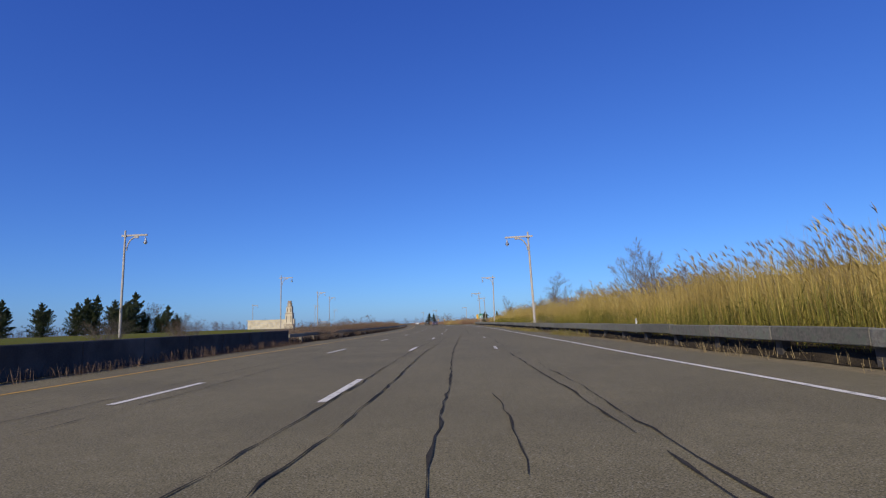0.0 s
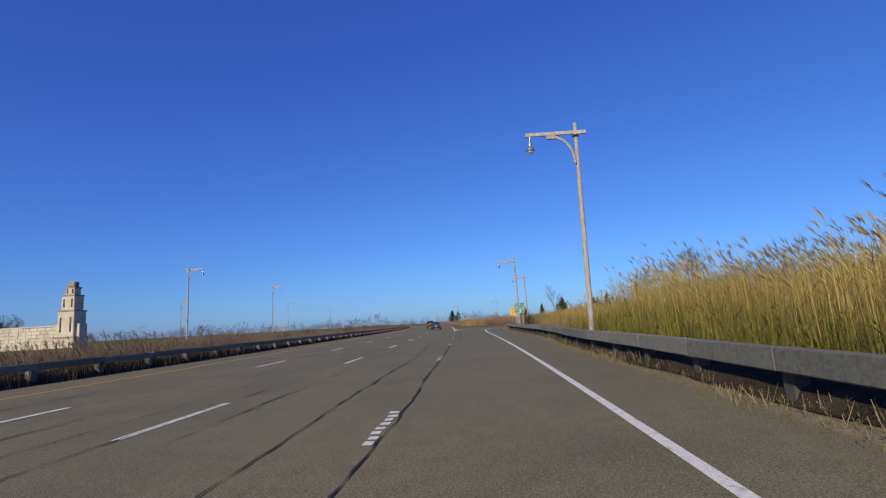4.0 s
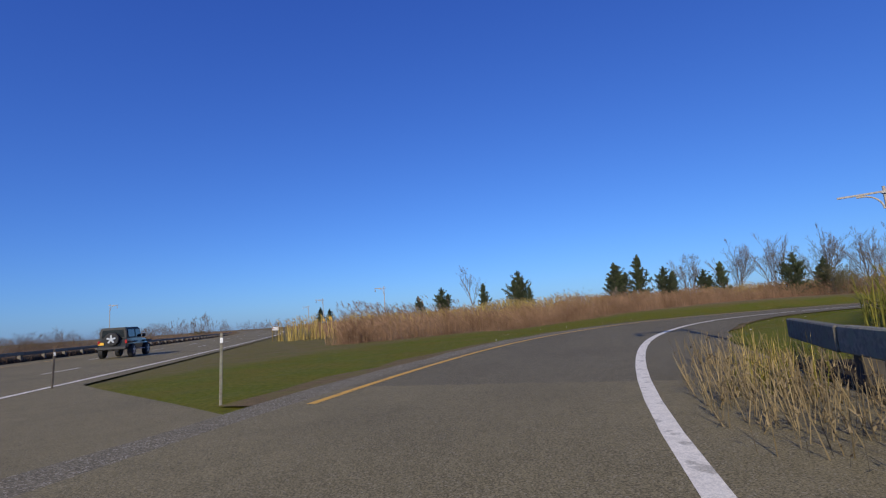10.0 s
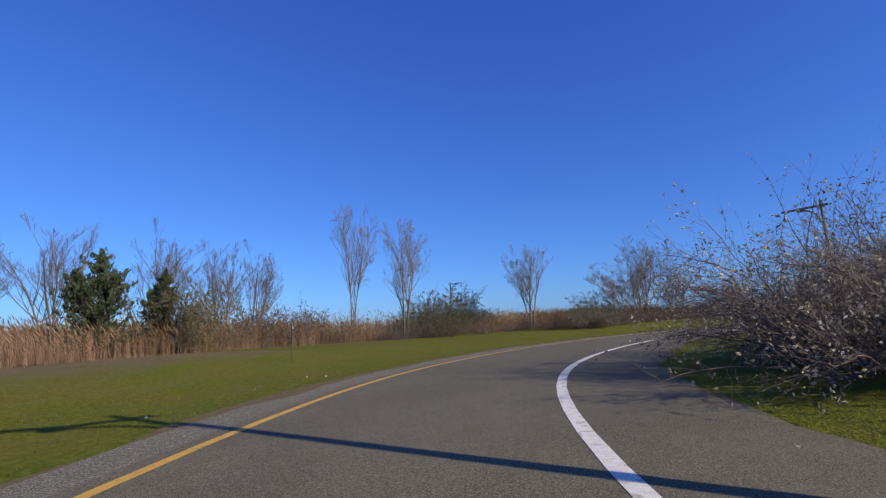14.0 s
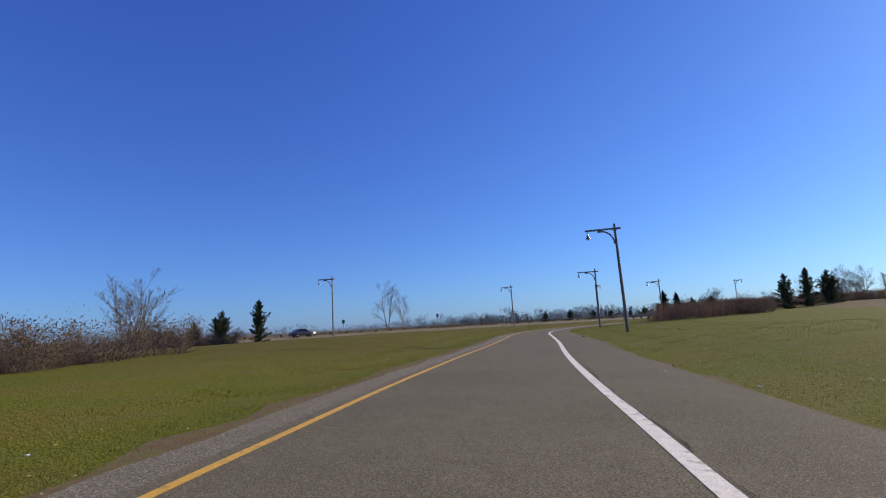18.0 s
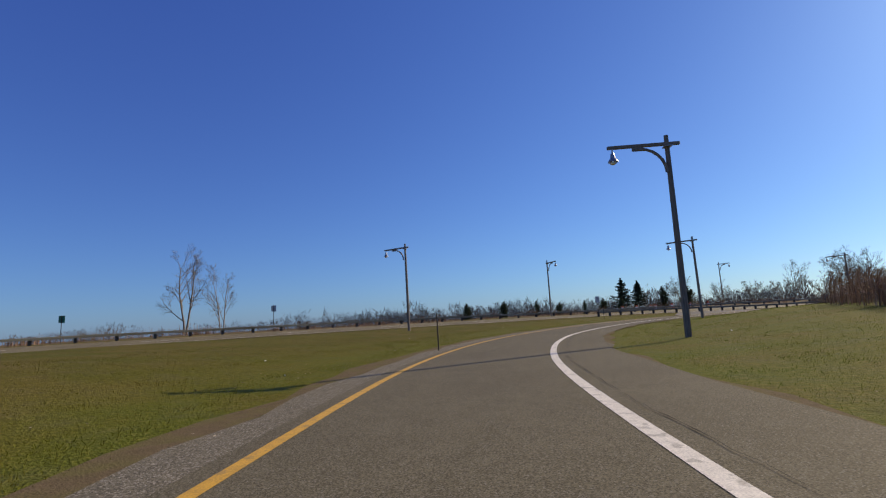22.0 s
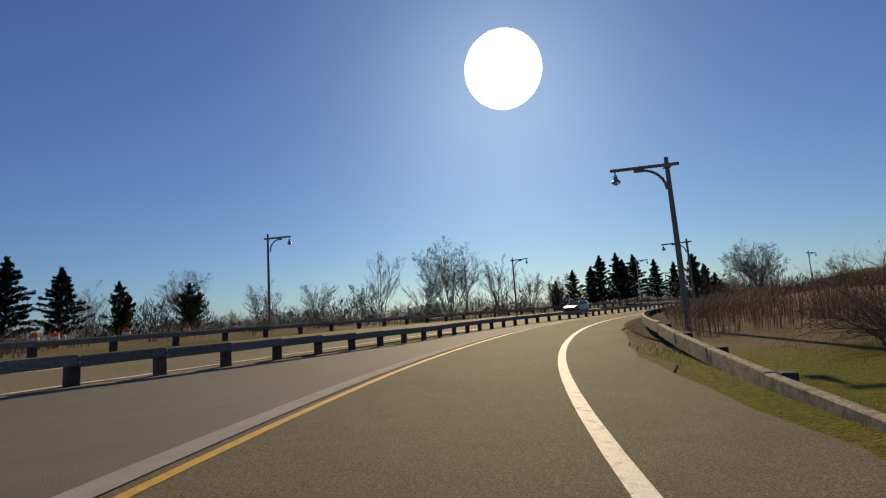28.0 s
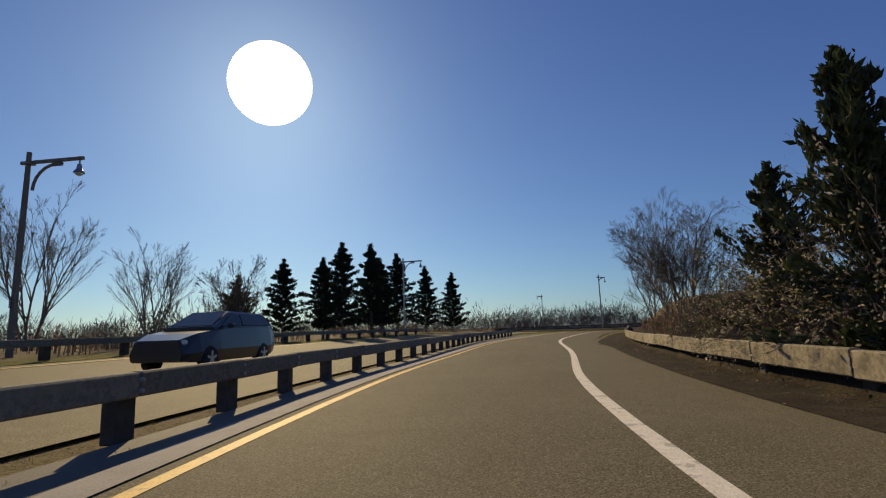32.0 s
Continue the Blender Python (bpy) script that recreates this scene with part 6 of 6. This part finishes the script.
def blades(name, x, y, high, wide, lean, mat, label, category, rng, plume=0.0, leaves=0):
    """Upright stalks as thin slivers, with leaves and feathery heads, as one mesh."""
    n = len(x)
    z = ground_height(x, y) - 0.03
    a = rng.uniform(0, 6.283, n)
    lx, ly = rng.normal(-0.5 * lean, lean, n) * high, rng.normal(0, lean, n) * high
    dx, dy = np.cos(a) * wide / 2, np.sin(a) * wide / 2
    base = np.stack([x, y, z], 1)
    tip = np.stack([x + lx, y + ly, z + high], 1)
    side = np.stack([dx, dy, 0 * dx], 1)
    quads = [np.stack([base - side, base + side, tip + side * 0.35, tip - side * 0.35], 1)]
    for k in range(leaves):
        u = rng.uniform(0.2, 0.85, (n, 1))
        p = base + (tip - base) * u
        b = rng.uniform(0, 6.283, n)
        out = np.stack([np.cos(b), np.sin(b), rng.uniform(-0.2, 0.9, n)], 1) * (high[:, None] * rng.uniform(0.12, 0.24, (n, 1)))
        w = np.stack([-np.sin(b), np.cos(b), 0 * b], 1) * wide[:, None] * 0.8
        quads.append(np.stack([p - w, p + w, p + out + w * 0.1, p + out - w * 0.1], 1))
    if plume:
        pick = rng.uniform(size=n) < plume
        p = tip[pick]
        m = len(p)
        b = rng.uniform(0, 6.283, m)
        sway = np.stack([np.cos(b) * 0.12, np.sin(b) * 0.12, np.full(m, 0.0)], 1)
        up = np.array([0, 0, 1.0]) * rng.uniform(0.2, 0.38, (m, 1))
        for k in range(3):                   # a drooping head of three slivers, blown to one side
            w = np.stack([-np.sin(b + k), np.cos(b + k), 0 * b], 1) * 0.017
            hang = sway * 0.6 + np.array([-0.16 - 0.05 * k, 0.06, -0.05 * k])
            quads.append(np.stack([p, p + up * 0.45 + hang * 0.3 + w, p + up + hang, p + up * 0.45 + hang * 0.3 - w], 1))
    v = np.concatenate(quads).reshape(-1, 3)
    ob = part(name, from_arrays(name, v, np.arange(len(v)).reshape(-1, 4), mat), mat)
    return tagged(ob, label, category, kind="stuff")


def band(line, lo, hi, count, rng, clump=0.6):
    """Places scattered in clumps beside a line, between two offsets to its right."""
    total = length(line)
    d = np.r_[0, np.cumsum(np.linalg.norm(np.diff(line[:, :2], axis=0), axis=1))]
    nrm = normals(line)
    m = max(1, count // 14)
    s = np.repeat(rng.uniform(0, total, m), 14)
    o = np.repeat(lo + (hi - lo) * rng.uniform(0, 1, m), 14)
    s = s + rng.normal(0, clump, len(s))
    o = np.clip(o + rng.normal(0, clump, len(s)), min(lo, hi) - 0.25, max(lo, hi) + 0.4)
    x = np.interp(s, d, line[:, 0]) + np.interp(s, d, nrm[:, 0]) * o
    y = np.interp(s, d, line[:, 1]) + np.interp(s, d, nrm[:, 1]) * o
    return x, y


def reeds(name, line, lo, hi, count, h0, h1, mat, label, seed, plume=0.5, leaves=2, wide=0.022, lean=0.06, clump=0.6):
    rng = np.random.default_rng(seed)
    x, y = band(line, lo, hi, count, rng, clump)
    n = len(x)
    high = rng.uniform(h0, h1, n) * (0.85 + 0.15 * np.sin(x * 0.7) * np.sin(y * 0.5))
    blades(name, x, y, high, np.full(n, wide) * rng.uniform(0.7, 1.4, n), lean, mat, label, "reeds", rng, plume, leaves)


right_a = cut(PARKWAY, s_at_y(PARKWAY, 20), s_at_y(PARKWAY, 126), 2.0)
right_b = cut(PARKWAY, s_at_y(PARKWAY, 112), s_at_y(PARKWAY, 150), 2.0)
right_c = cut(PARKWAY, s_at_y(PARKWAY, 146), s_at_y(PARKWAY, 180), 2.0)
reeds_c = ((9.4, 16.0, 9000, 0.4, 0.9, "REED_GREEN"), (10.0, 20.0, 2000, 0.7, 1.3, "REED_GOLD"))
reeds("reeds", right_a, 7.6, 12.5, 46000, 1.8, 3.5, REED_GOLD, "tall golden reeds on the bank behind the guard rail", 1, 0.08, 2, 0.010)
reeds("reeds", right_a, 12.5, 19.0, 24000, 2.4, 3.5, REED_GOLD, "tall golden plumed reeds on the crest of the bank", 2, 0.12, 2, 0.013)
reeds("reeds", right_a, 6.7, 9.4, 26000, 0.8, 2.0, REED_GREEN, "green leaves at the foot of the golden reeds", 3, 0.0, 3, 0.013)
reeds("reeds", right_b, 9.4, 18.0, 17000, 1.5, 2.2, REED_GOLD, "tawny reeds behind the guard rail", 4, 0.3, 2, 0.014)
reeds("reeds", right_b, 8.8, 20.0, 8000, 0.8, 1.5, REED_BROWN, "brown dry stalks behind the guard rail", 5, 0.2, 3, 0.016)
for lo, hi, n, h0, h1, kind in reeds_c:
    reeds("reeds", right_c, lo, hi, n, h0, h1, REED_GREEN if kind == "REED_GREEN" else REED_GOLD, "yellow-green grass and weeds behind the guard rail", 73 + n % 7, 0.1, 3, 0.024)
reeds("reeds", right_a, 9.0, 15.0, 3400, 2.9, 4.0, PLUME, "tall reeds with grey feathery heads above the rest", 80, 1.0, 0, 0.007, 0.1)
inner_edge = spline([(43.0, 173.1), (46.8, 180.3), (50.7, 186.9), (57.4, 192.2), (65.5, 195.9)], 1.0)
reeds("reeds", inner_edge, 0.3, 9.0, 6500, 0.9, 1.7, REED_GREEN, "green and tawny weeds inside the ramp bend", 6, 0.1, 3, 0.03)
reeds("reeds", inner_edge, 1.0, 12.0, 5000, 1.2, 2.0, REED_GOLD, "tawny weeds inside the ramp bend", 7, 0.3, 2, 0.03)
MARSH = spline([(54.4, 261.9), (49.8, 234.8), (47.0, 217.2), (44.9, 212.4), (49.6, 212.6), (57.9, 216.0), (73.0, 218.9), (88.3, 220.4), (100.8, 217.1), (111.1, 213.7), (116.0, 211.1), (121.3, 205.1),
                (124.1, 198.5), (126.0, 191.1), (128.5, 184.5), (133.4, 177.5), (139.7, 170.3), (146.2, 163.4)], 1.5)
reeds("reeds", MARSH, -2.5, -0.1, 42000, 0.5, 1.55, REED_BROWN, "dense russet reeds at the edge of the mown grass", 8, 0.2, 2, 0.009, 0.09)
marsh_main = MARSH[int(np.argmin(np.hypot(MARSH[:, 0] - 52, MARSH[:, 1] - 211.6))):]
marsh_west = MARSH[:int(np.argmin(np.hypot(MARSH[:, 0] - 47.6, MARSH[:, 1] - 233)))]
reeds("reeds", marsh_west, -12.0, -2.0, 5000, 1.4, 2.1, REED_BROWN, "dense russet reeds beside the parkway grass", 72, 0.4, 2, 0.035)
reeds("reeds", marsh_main, -9.0, -2.0, 26000, 1.0, 1.9, REED_BROWN, "dense russet reeds behind the mown grass", 9, 0.4, 2, 0.016, 0.08)
reeds("reeds", marsh_main, -20.0, -8.0, 9000, 1.6, 2.3, REED_GOLD, "tawny plumed reeds farther into the marsh", 10, 0.6, 1, 0.05)
reeds("reeds", MARSH, -6.0, -1.0, 1500, 1.9, 2.6, PLUME, "tall reeds with grey feathery heads above the rest", 81, 1.0, 0, 0.008, 0.08)
gore_line = cut(PARKWAY, s_at_y(PARKWAY, 232), s_at_y(PARKWAY, 420), 2.0)
reeds("reeds", gore_line, 6.0, 22.0, 7000, 1.2, 2.0, REED_BROWN, "russet reeds beside the parkway", 11, 0.3, 1, 0.05)
reeds("reeds", THICKET, -10.0, -1.0, 8000, 1.2, 2.0, REED_BROWN, "russet reeds and stalks on the rise", 12, 0.5, 2, 0.03)
reeds("reeds", BANK2, -10.0, 10.0, 26000, 1.0, 1.7, REED_BROWN, "russet plumed reeds on the bank", 13, 0.6, 2, 0.03)
bank_edge = offset(bank_line, 1.2)
reeds("reeds", bank_edge[11:], 0.2, 6.0, 7500, 0.7, 1.2, REED_BROWN, "dry stalks behind the pale guard rail", 14, 0.3, 2, 0.026)
west_line = cut(PARKWAY, s_at_y(PARKWAY, 72), s_at_y(PARKWAY, 420), 2.0)
reeds("reeds", west_line, -26.0, -14.6, 16000, 0.3, 1.0, BRUSH, "low brown brush beyond the median rail", 15, 0.2, 3, 0.022, 0.14)
reeds("reeds", EAST, -14.0, 3.0, 12000, 0.7, 1.4, REED_BROWN, "low brown brush beyond the crossing road", 16, 0.2, 2, 0.05)
# Dry grass under the rails.
reeds("dry_grass", right_line, -0.45, 0.5, 6500, 0.06, 0.42, DRY_GRASS, "dry straw-coloured grass under the guard rail", 17, 0.0, 2, 0.014, 0.22, 0.3)
reeds("dry_grass", right_line[-14:], -1.6, 0.2, 1500, 0.3, 0.8, DRY_GRASS, "dry straw-coloured grass at the end of the rail", 18, 0.0, 2, 0.014, 0.22, 0.3)
reeds("dry_grass", DIVIDER, 0.25, 0.3, 1100, 0.04, 0.14, DRY_GRASS, "low weeds at the foot of the divider", 19, 0.0, 2, 0.010, 0.4, 0.1)
reeds("dry_grass", bank_line, -0.7, 0.4, 3000, 0.03, 0.2, DRY_GRASS, "low weeds at the foot of the guard rail", 20, 0.0, 2, 0.014, 0.4, 0.25)


# Stalks that have come through in front of the rails.
for a, b, lo, n, h0, h1, seed in ((9, 14, -0.6, 160, 0.3, 0.8, 60), (24, 28, -0.6, 160, 0.3, 0.7, 61), (50, 57, -0.9, 700, 0.12, 0.5, 62), (62, 82, -1.0, 1800, 0.08, 0.4, 67), (82, 125, -0.5, 1600, 0.05, 0.25, 69)):
    front = right_line[(right_line[:, 1] > a) & (right_line[:, 1] < b)]
    reeds("reeds", front, lo, -0.12, n, h0, h1, REED_GREEN, "green weeds grown through in front of the guard rail", seed, 0.0, 3, 0.009, 0.18, 0.3)
    reeds("dry_grass", front, lo, -0.12, n, h0 * 0.8, h1, DRY_GRASS, "straw-coloured dead weeds in front of the guard rail", seed + 40, 0.0, 3, 0.008, 0.2, 0.3)
rail_tip = spline([(46.2, 186.8), (47.4, 187.8), (49.0, 188.9)], 0.5)
reeds("reeds", rail_tip, -0.5, 0.1, 130, 0.4, 1.0, REED_GOLD, "pale reeds round the end of the guard rail", 63, 0.0, 2, 0.009, 0.08, 0.2)
reeds("reeds", rail_tip, -0.5, 0.1, 90, 0.3, 0.7, REED_GREEN, "green stalks round the end of the guard rail", 64, 0.0, 3, 0.02, 0.1, 0.3)
wall_foot = cut(offset(PARKWAY, -13.0), s_at_y(PARKWAY, 20), s_at_y(PARKWAY, 56), 1.5)
reeds("reeds", median_line, -0.9, -0.2, 7000, 0.3, 0.8, BRUSH, "brown dead weeds under and behind the median rail", 93, 0.1, 3, 0.012, 0.18, 0.4)
wall_top = cut(offset(PARKWAY, -14.0), s_at_y(PARKWAY, 72), s_at_y(PARKWAY, 130), 1.5)
reeds("reeds", wall_top, -1.6, 0.2, 6500, 0.7, 1.6, BRUSH, "brown brush grown over the median wall", 65, 0.35, 3, 0.016, 0.14, 0.7)
reeds("reeds", wall_foot, 0.05, 0.5, 3200, 0.12, 0.6, BRUSH, "dry weeds at the foot of the median wall", 66, 0.0, 3, 0.012, 0.2, 0.5)

# Broken twigs and straw washed against the bank rail.
rng = np.random.default_rng(71)
tw = []
for i in range(700):
    x, y, h = along(bank_line, rng.uniform(8, 70))
    k = -0.2 - abs(rng.normal(0, 0.42))
    p = np.array([x + math.cos(h) * k, y - math.sin(h) * k, lifted(x, y) + 0.025 + 0.05 * rng.uniform()])
    a = rng.uniform(0, 6.283)
    d = np.array([math.cos(a), math.sin(a), rng.uniform(-0.05, 0.25)]) * rng.uniform(0.04, 0.2)
    tw.append((tuple(p), tuple(p + d), 0.004, 0.002))
ob = part("twig_litter", prisms(tw, TWIG, "twig_litter"), TWIG)
tagged(ob, "broken twigs and straw lying along the rail", "debris", kind="stuff")


def lawn(name, line, lo, hi, count, seed, label, mat=GRASS_BLADE):
    rng = np.random.default_rng(seed)
    x, y = band(line, lo, hi, count, rng, 0.22)
    n = len(x)
    blades(name, x, y, rng.uniform(0.025, 0.1, n), np.full(n, 0.008), 0.45, mat, label, "grass", rng, 0.0, 1)


ramp_grass = RAMP[36:-26, :2]
gh = float(np.mean(ramp_half))
lawn("grass", ramp_grass, -gh - 1.3, -gh - 5.5, 110000, 30, "short mown grass beside the ramp")
lawn("grass", ramp_grass, gh + 2.2, gh + 5.0, 56000, 31, "short green mown grass inside the ramp", GRASS_GREEN)
lawn("grass", RAMP[100:-60, :2], -gh - 5.0, -gh - 12, 30000, 32, "short mown grass on the lawn")
lawn("grass", RAMP[95:-60, :2], gh + 4.5, gh + 14, 50000, 33, "short green mown grass inside the ramp", GRASS_GREEN)


def far_wood(name, centre, r0, r1, a0, a1, count, h0, h1, seed, label):
    """Distant leafless woods: many small twiggy clumps, ragged along the top."""
    rng = np.random.default_rng(seed)
    a = np.radians(rng.uniform(a0, a1, count))
    r = rng.uniform(r0, r1, count)
    x, y = centre[0] + np.sin(a) * r, centre[1] + np.cos(a) * r
    high = rng.uniform(h0, h1, count) * (0.75 + 0.35 * np.sin(a * 37) * np.sin(a * 11 + 1))
    vs = []
    per = 34
    for k in range(per):
        u = rng.uniform(0.1, 1.0, count)
        sx = rng.normal(0, 0.22, count) * high * np.sin(np.pi * np.clip(u, 0.1, 0.9))
        sy = rng.normal(0, 0.22, count) * high
        p = np.stack([x + sx, y + sy, high * u], 1)
        d = np.stack([rng.normal(0, 0.35, count), rng.normal(0, 0.35, count), rng.uniform(0.4, 1, count)], 1) * (high * 0.26)[:, None]
        w = np.stack([np.cos(a), -np.sin(a), 0 * a], 1) * (high * rng.uniform(0.004, 0.014, count))[:, None]
        vs.append(np.stack([p - w, p + w, p + d + w * 0.3, p + d - w * 0.3], 1))
    v = np.concatenate(vs).reshape(-1, 3)
    ob = part(name, from_arrays(name, v, np.arange(len(v)).reshape(-1, 4), FAR_WOOD), FAR_WOOD)
    tagged(ob, label, "woods", kind="stuff")


MID = (90, 110)
far_wood("far_woods", MID, 300, 520, -60, 60, 1500, 4, 8, 40, "low leafless woods far along the parkway")
far_wood("far_woods", MID, 190, 330, 60, 130, 1100, 2.5, 5, 41, "low brown brush on the far marsh")
far_wood("far_woods", MID, 150, 300, 130, 230, 2600, 3.5, 7, 42, "leafless woods beyond the crossing road")
far_wood("far_woods", MID, 220, 420, 230, 300, 1800, 4, 8, 43, "low leafless woods beyond the parkway")

# Fallen leaves and clover heads along the edges of the lawn.
rng = np.random.default_rng(90)
for lo, hi, count, seed in ((-gh - 1.0, -gh - 3.6, 2600, 91), (gh + 2.0, gh + 4.2, 1500, 92)):
    fx, fy = band(ramp_grass, lo, hi, count, rng, 0.9)
    m = len(fx)
    c = np.stack([fx, fy, ground_height(fx, fy) + rng.uniform(0.03, 0.08, m)], 1)
    a = rng.uniform(0, 6.283, m)
    u = np.stack([np.cos(a), np.sin(a), rng.uniform(-0.4, 0.4, m)], 1) * rng.uniform(0.012, 0.03, (m, 1))
    w = np.stack([-np.sin(a), np.cos(a), rng.uniform(-0.4, 0.4, m)], 1) * rng.uniform(0.008, 0.02, (m, 1))
    v = np.stack([c - u, c + w, c + u, c - w], 1).reshape(-1, 3)
    tagged(part("fallen_leaves", from_arrays("fallen_leaves", v, np.arange(len(v)).reshape(-1, 4), DEAD_LEAF), DEAD_LEAF), "pale curled leaves scattered in the short grass", "leaves", kind="stuff")

# Litter in the grass.
rng = random.Random(9)
for i in range(46):
    x, y, h = along(RAMP, rng.uniform(58, 270))
    k = rng.choice((-1, -1, -1, 1)) * rng.uniform(4.2, 8.5)
    bm = bmesh.new()
    bmesh.ops.create_icosphere(bm, subdivisions=1, radius=0.03)
    for v in bm.verts:
        v.co = Vector((v.co.x * rng.uniform(0.6, 2.0), v.co.y * rng.uniform(0.5, 1.4), max(-0.01, v.co.z * rng.uniform(0.2, 0.7))))
    px, py = x + math.cos(h) * k, y - math.sin(h) * k
    o = part("litter", bm, LITTER)
    o.matrix_basis = pose(px, py, float(ground_height([px], [py])[0]) + 0.02, 0, 0, rng.uniform(0, 360))
    tagged(o, "crumpled pale paper scrap lying in the grass", "litter", "scraps of litter in the grass")

# The low sun, blown out to a white disc in the hazy sky about it.
glare = bpy.data.materials.new("sun_glare")
glare.use_nodes = True
gn, gl = glare.node_tree.nodes, glare.node_tree.links
gn.remove(gn["Principled BSDF"])
clear, lit, both = gn.new("ShaderNodeBsdfTransparent"), gn.new("ShaderNodeEmission"), gn.new("ShaderNodeAddShader")
lit.inputs["Color"].default_value, lit.inputs["Strength"].default_value = (1.0, 0.98, 0.95, 1), 1.2
gl.new(clear.outputs[0], both.inputs[0])
gl.new(lit.outputs[0], both.inputs[1])
gl.new(both.outputs[0], gn["Material Output"].inputs["Surface"])
glare.cycles.emission_sampling = "NONE"
bm = bmesh.new()
bmesh.ops.create_icosphere(bm, subdivisions=4, radius=4200 * math.tan(radians(4.15)))
disc = part("sun_disc", bm, glare)
disc.matrix_basis = Matrix.Translation(Vector((100, 80, 0)) + sun_dir * 4200)
tagged(disc, "blown-out white sun low in the blue sky", "sun", kind="structure")
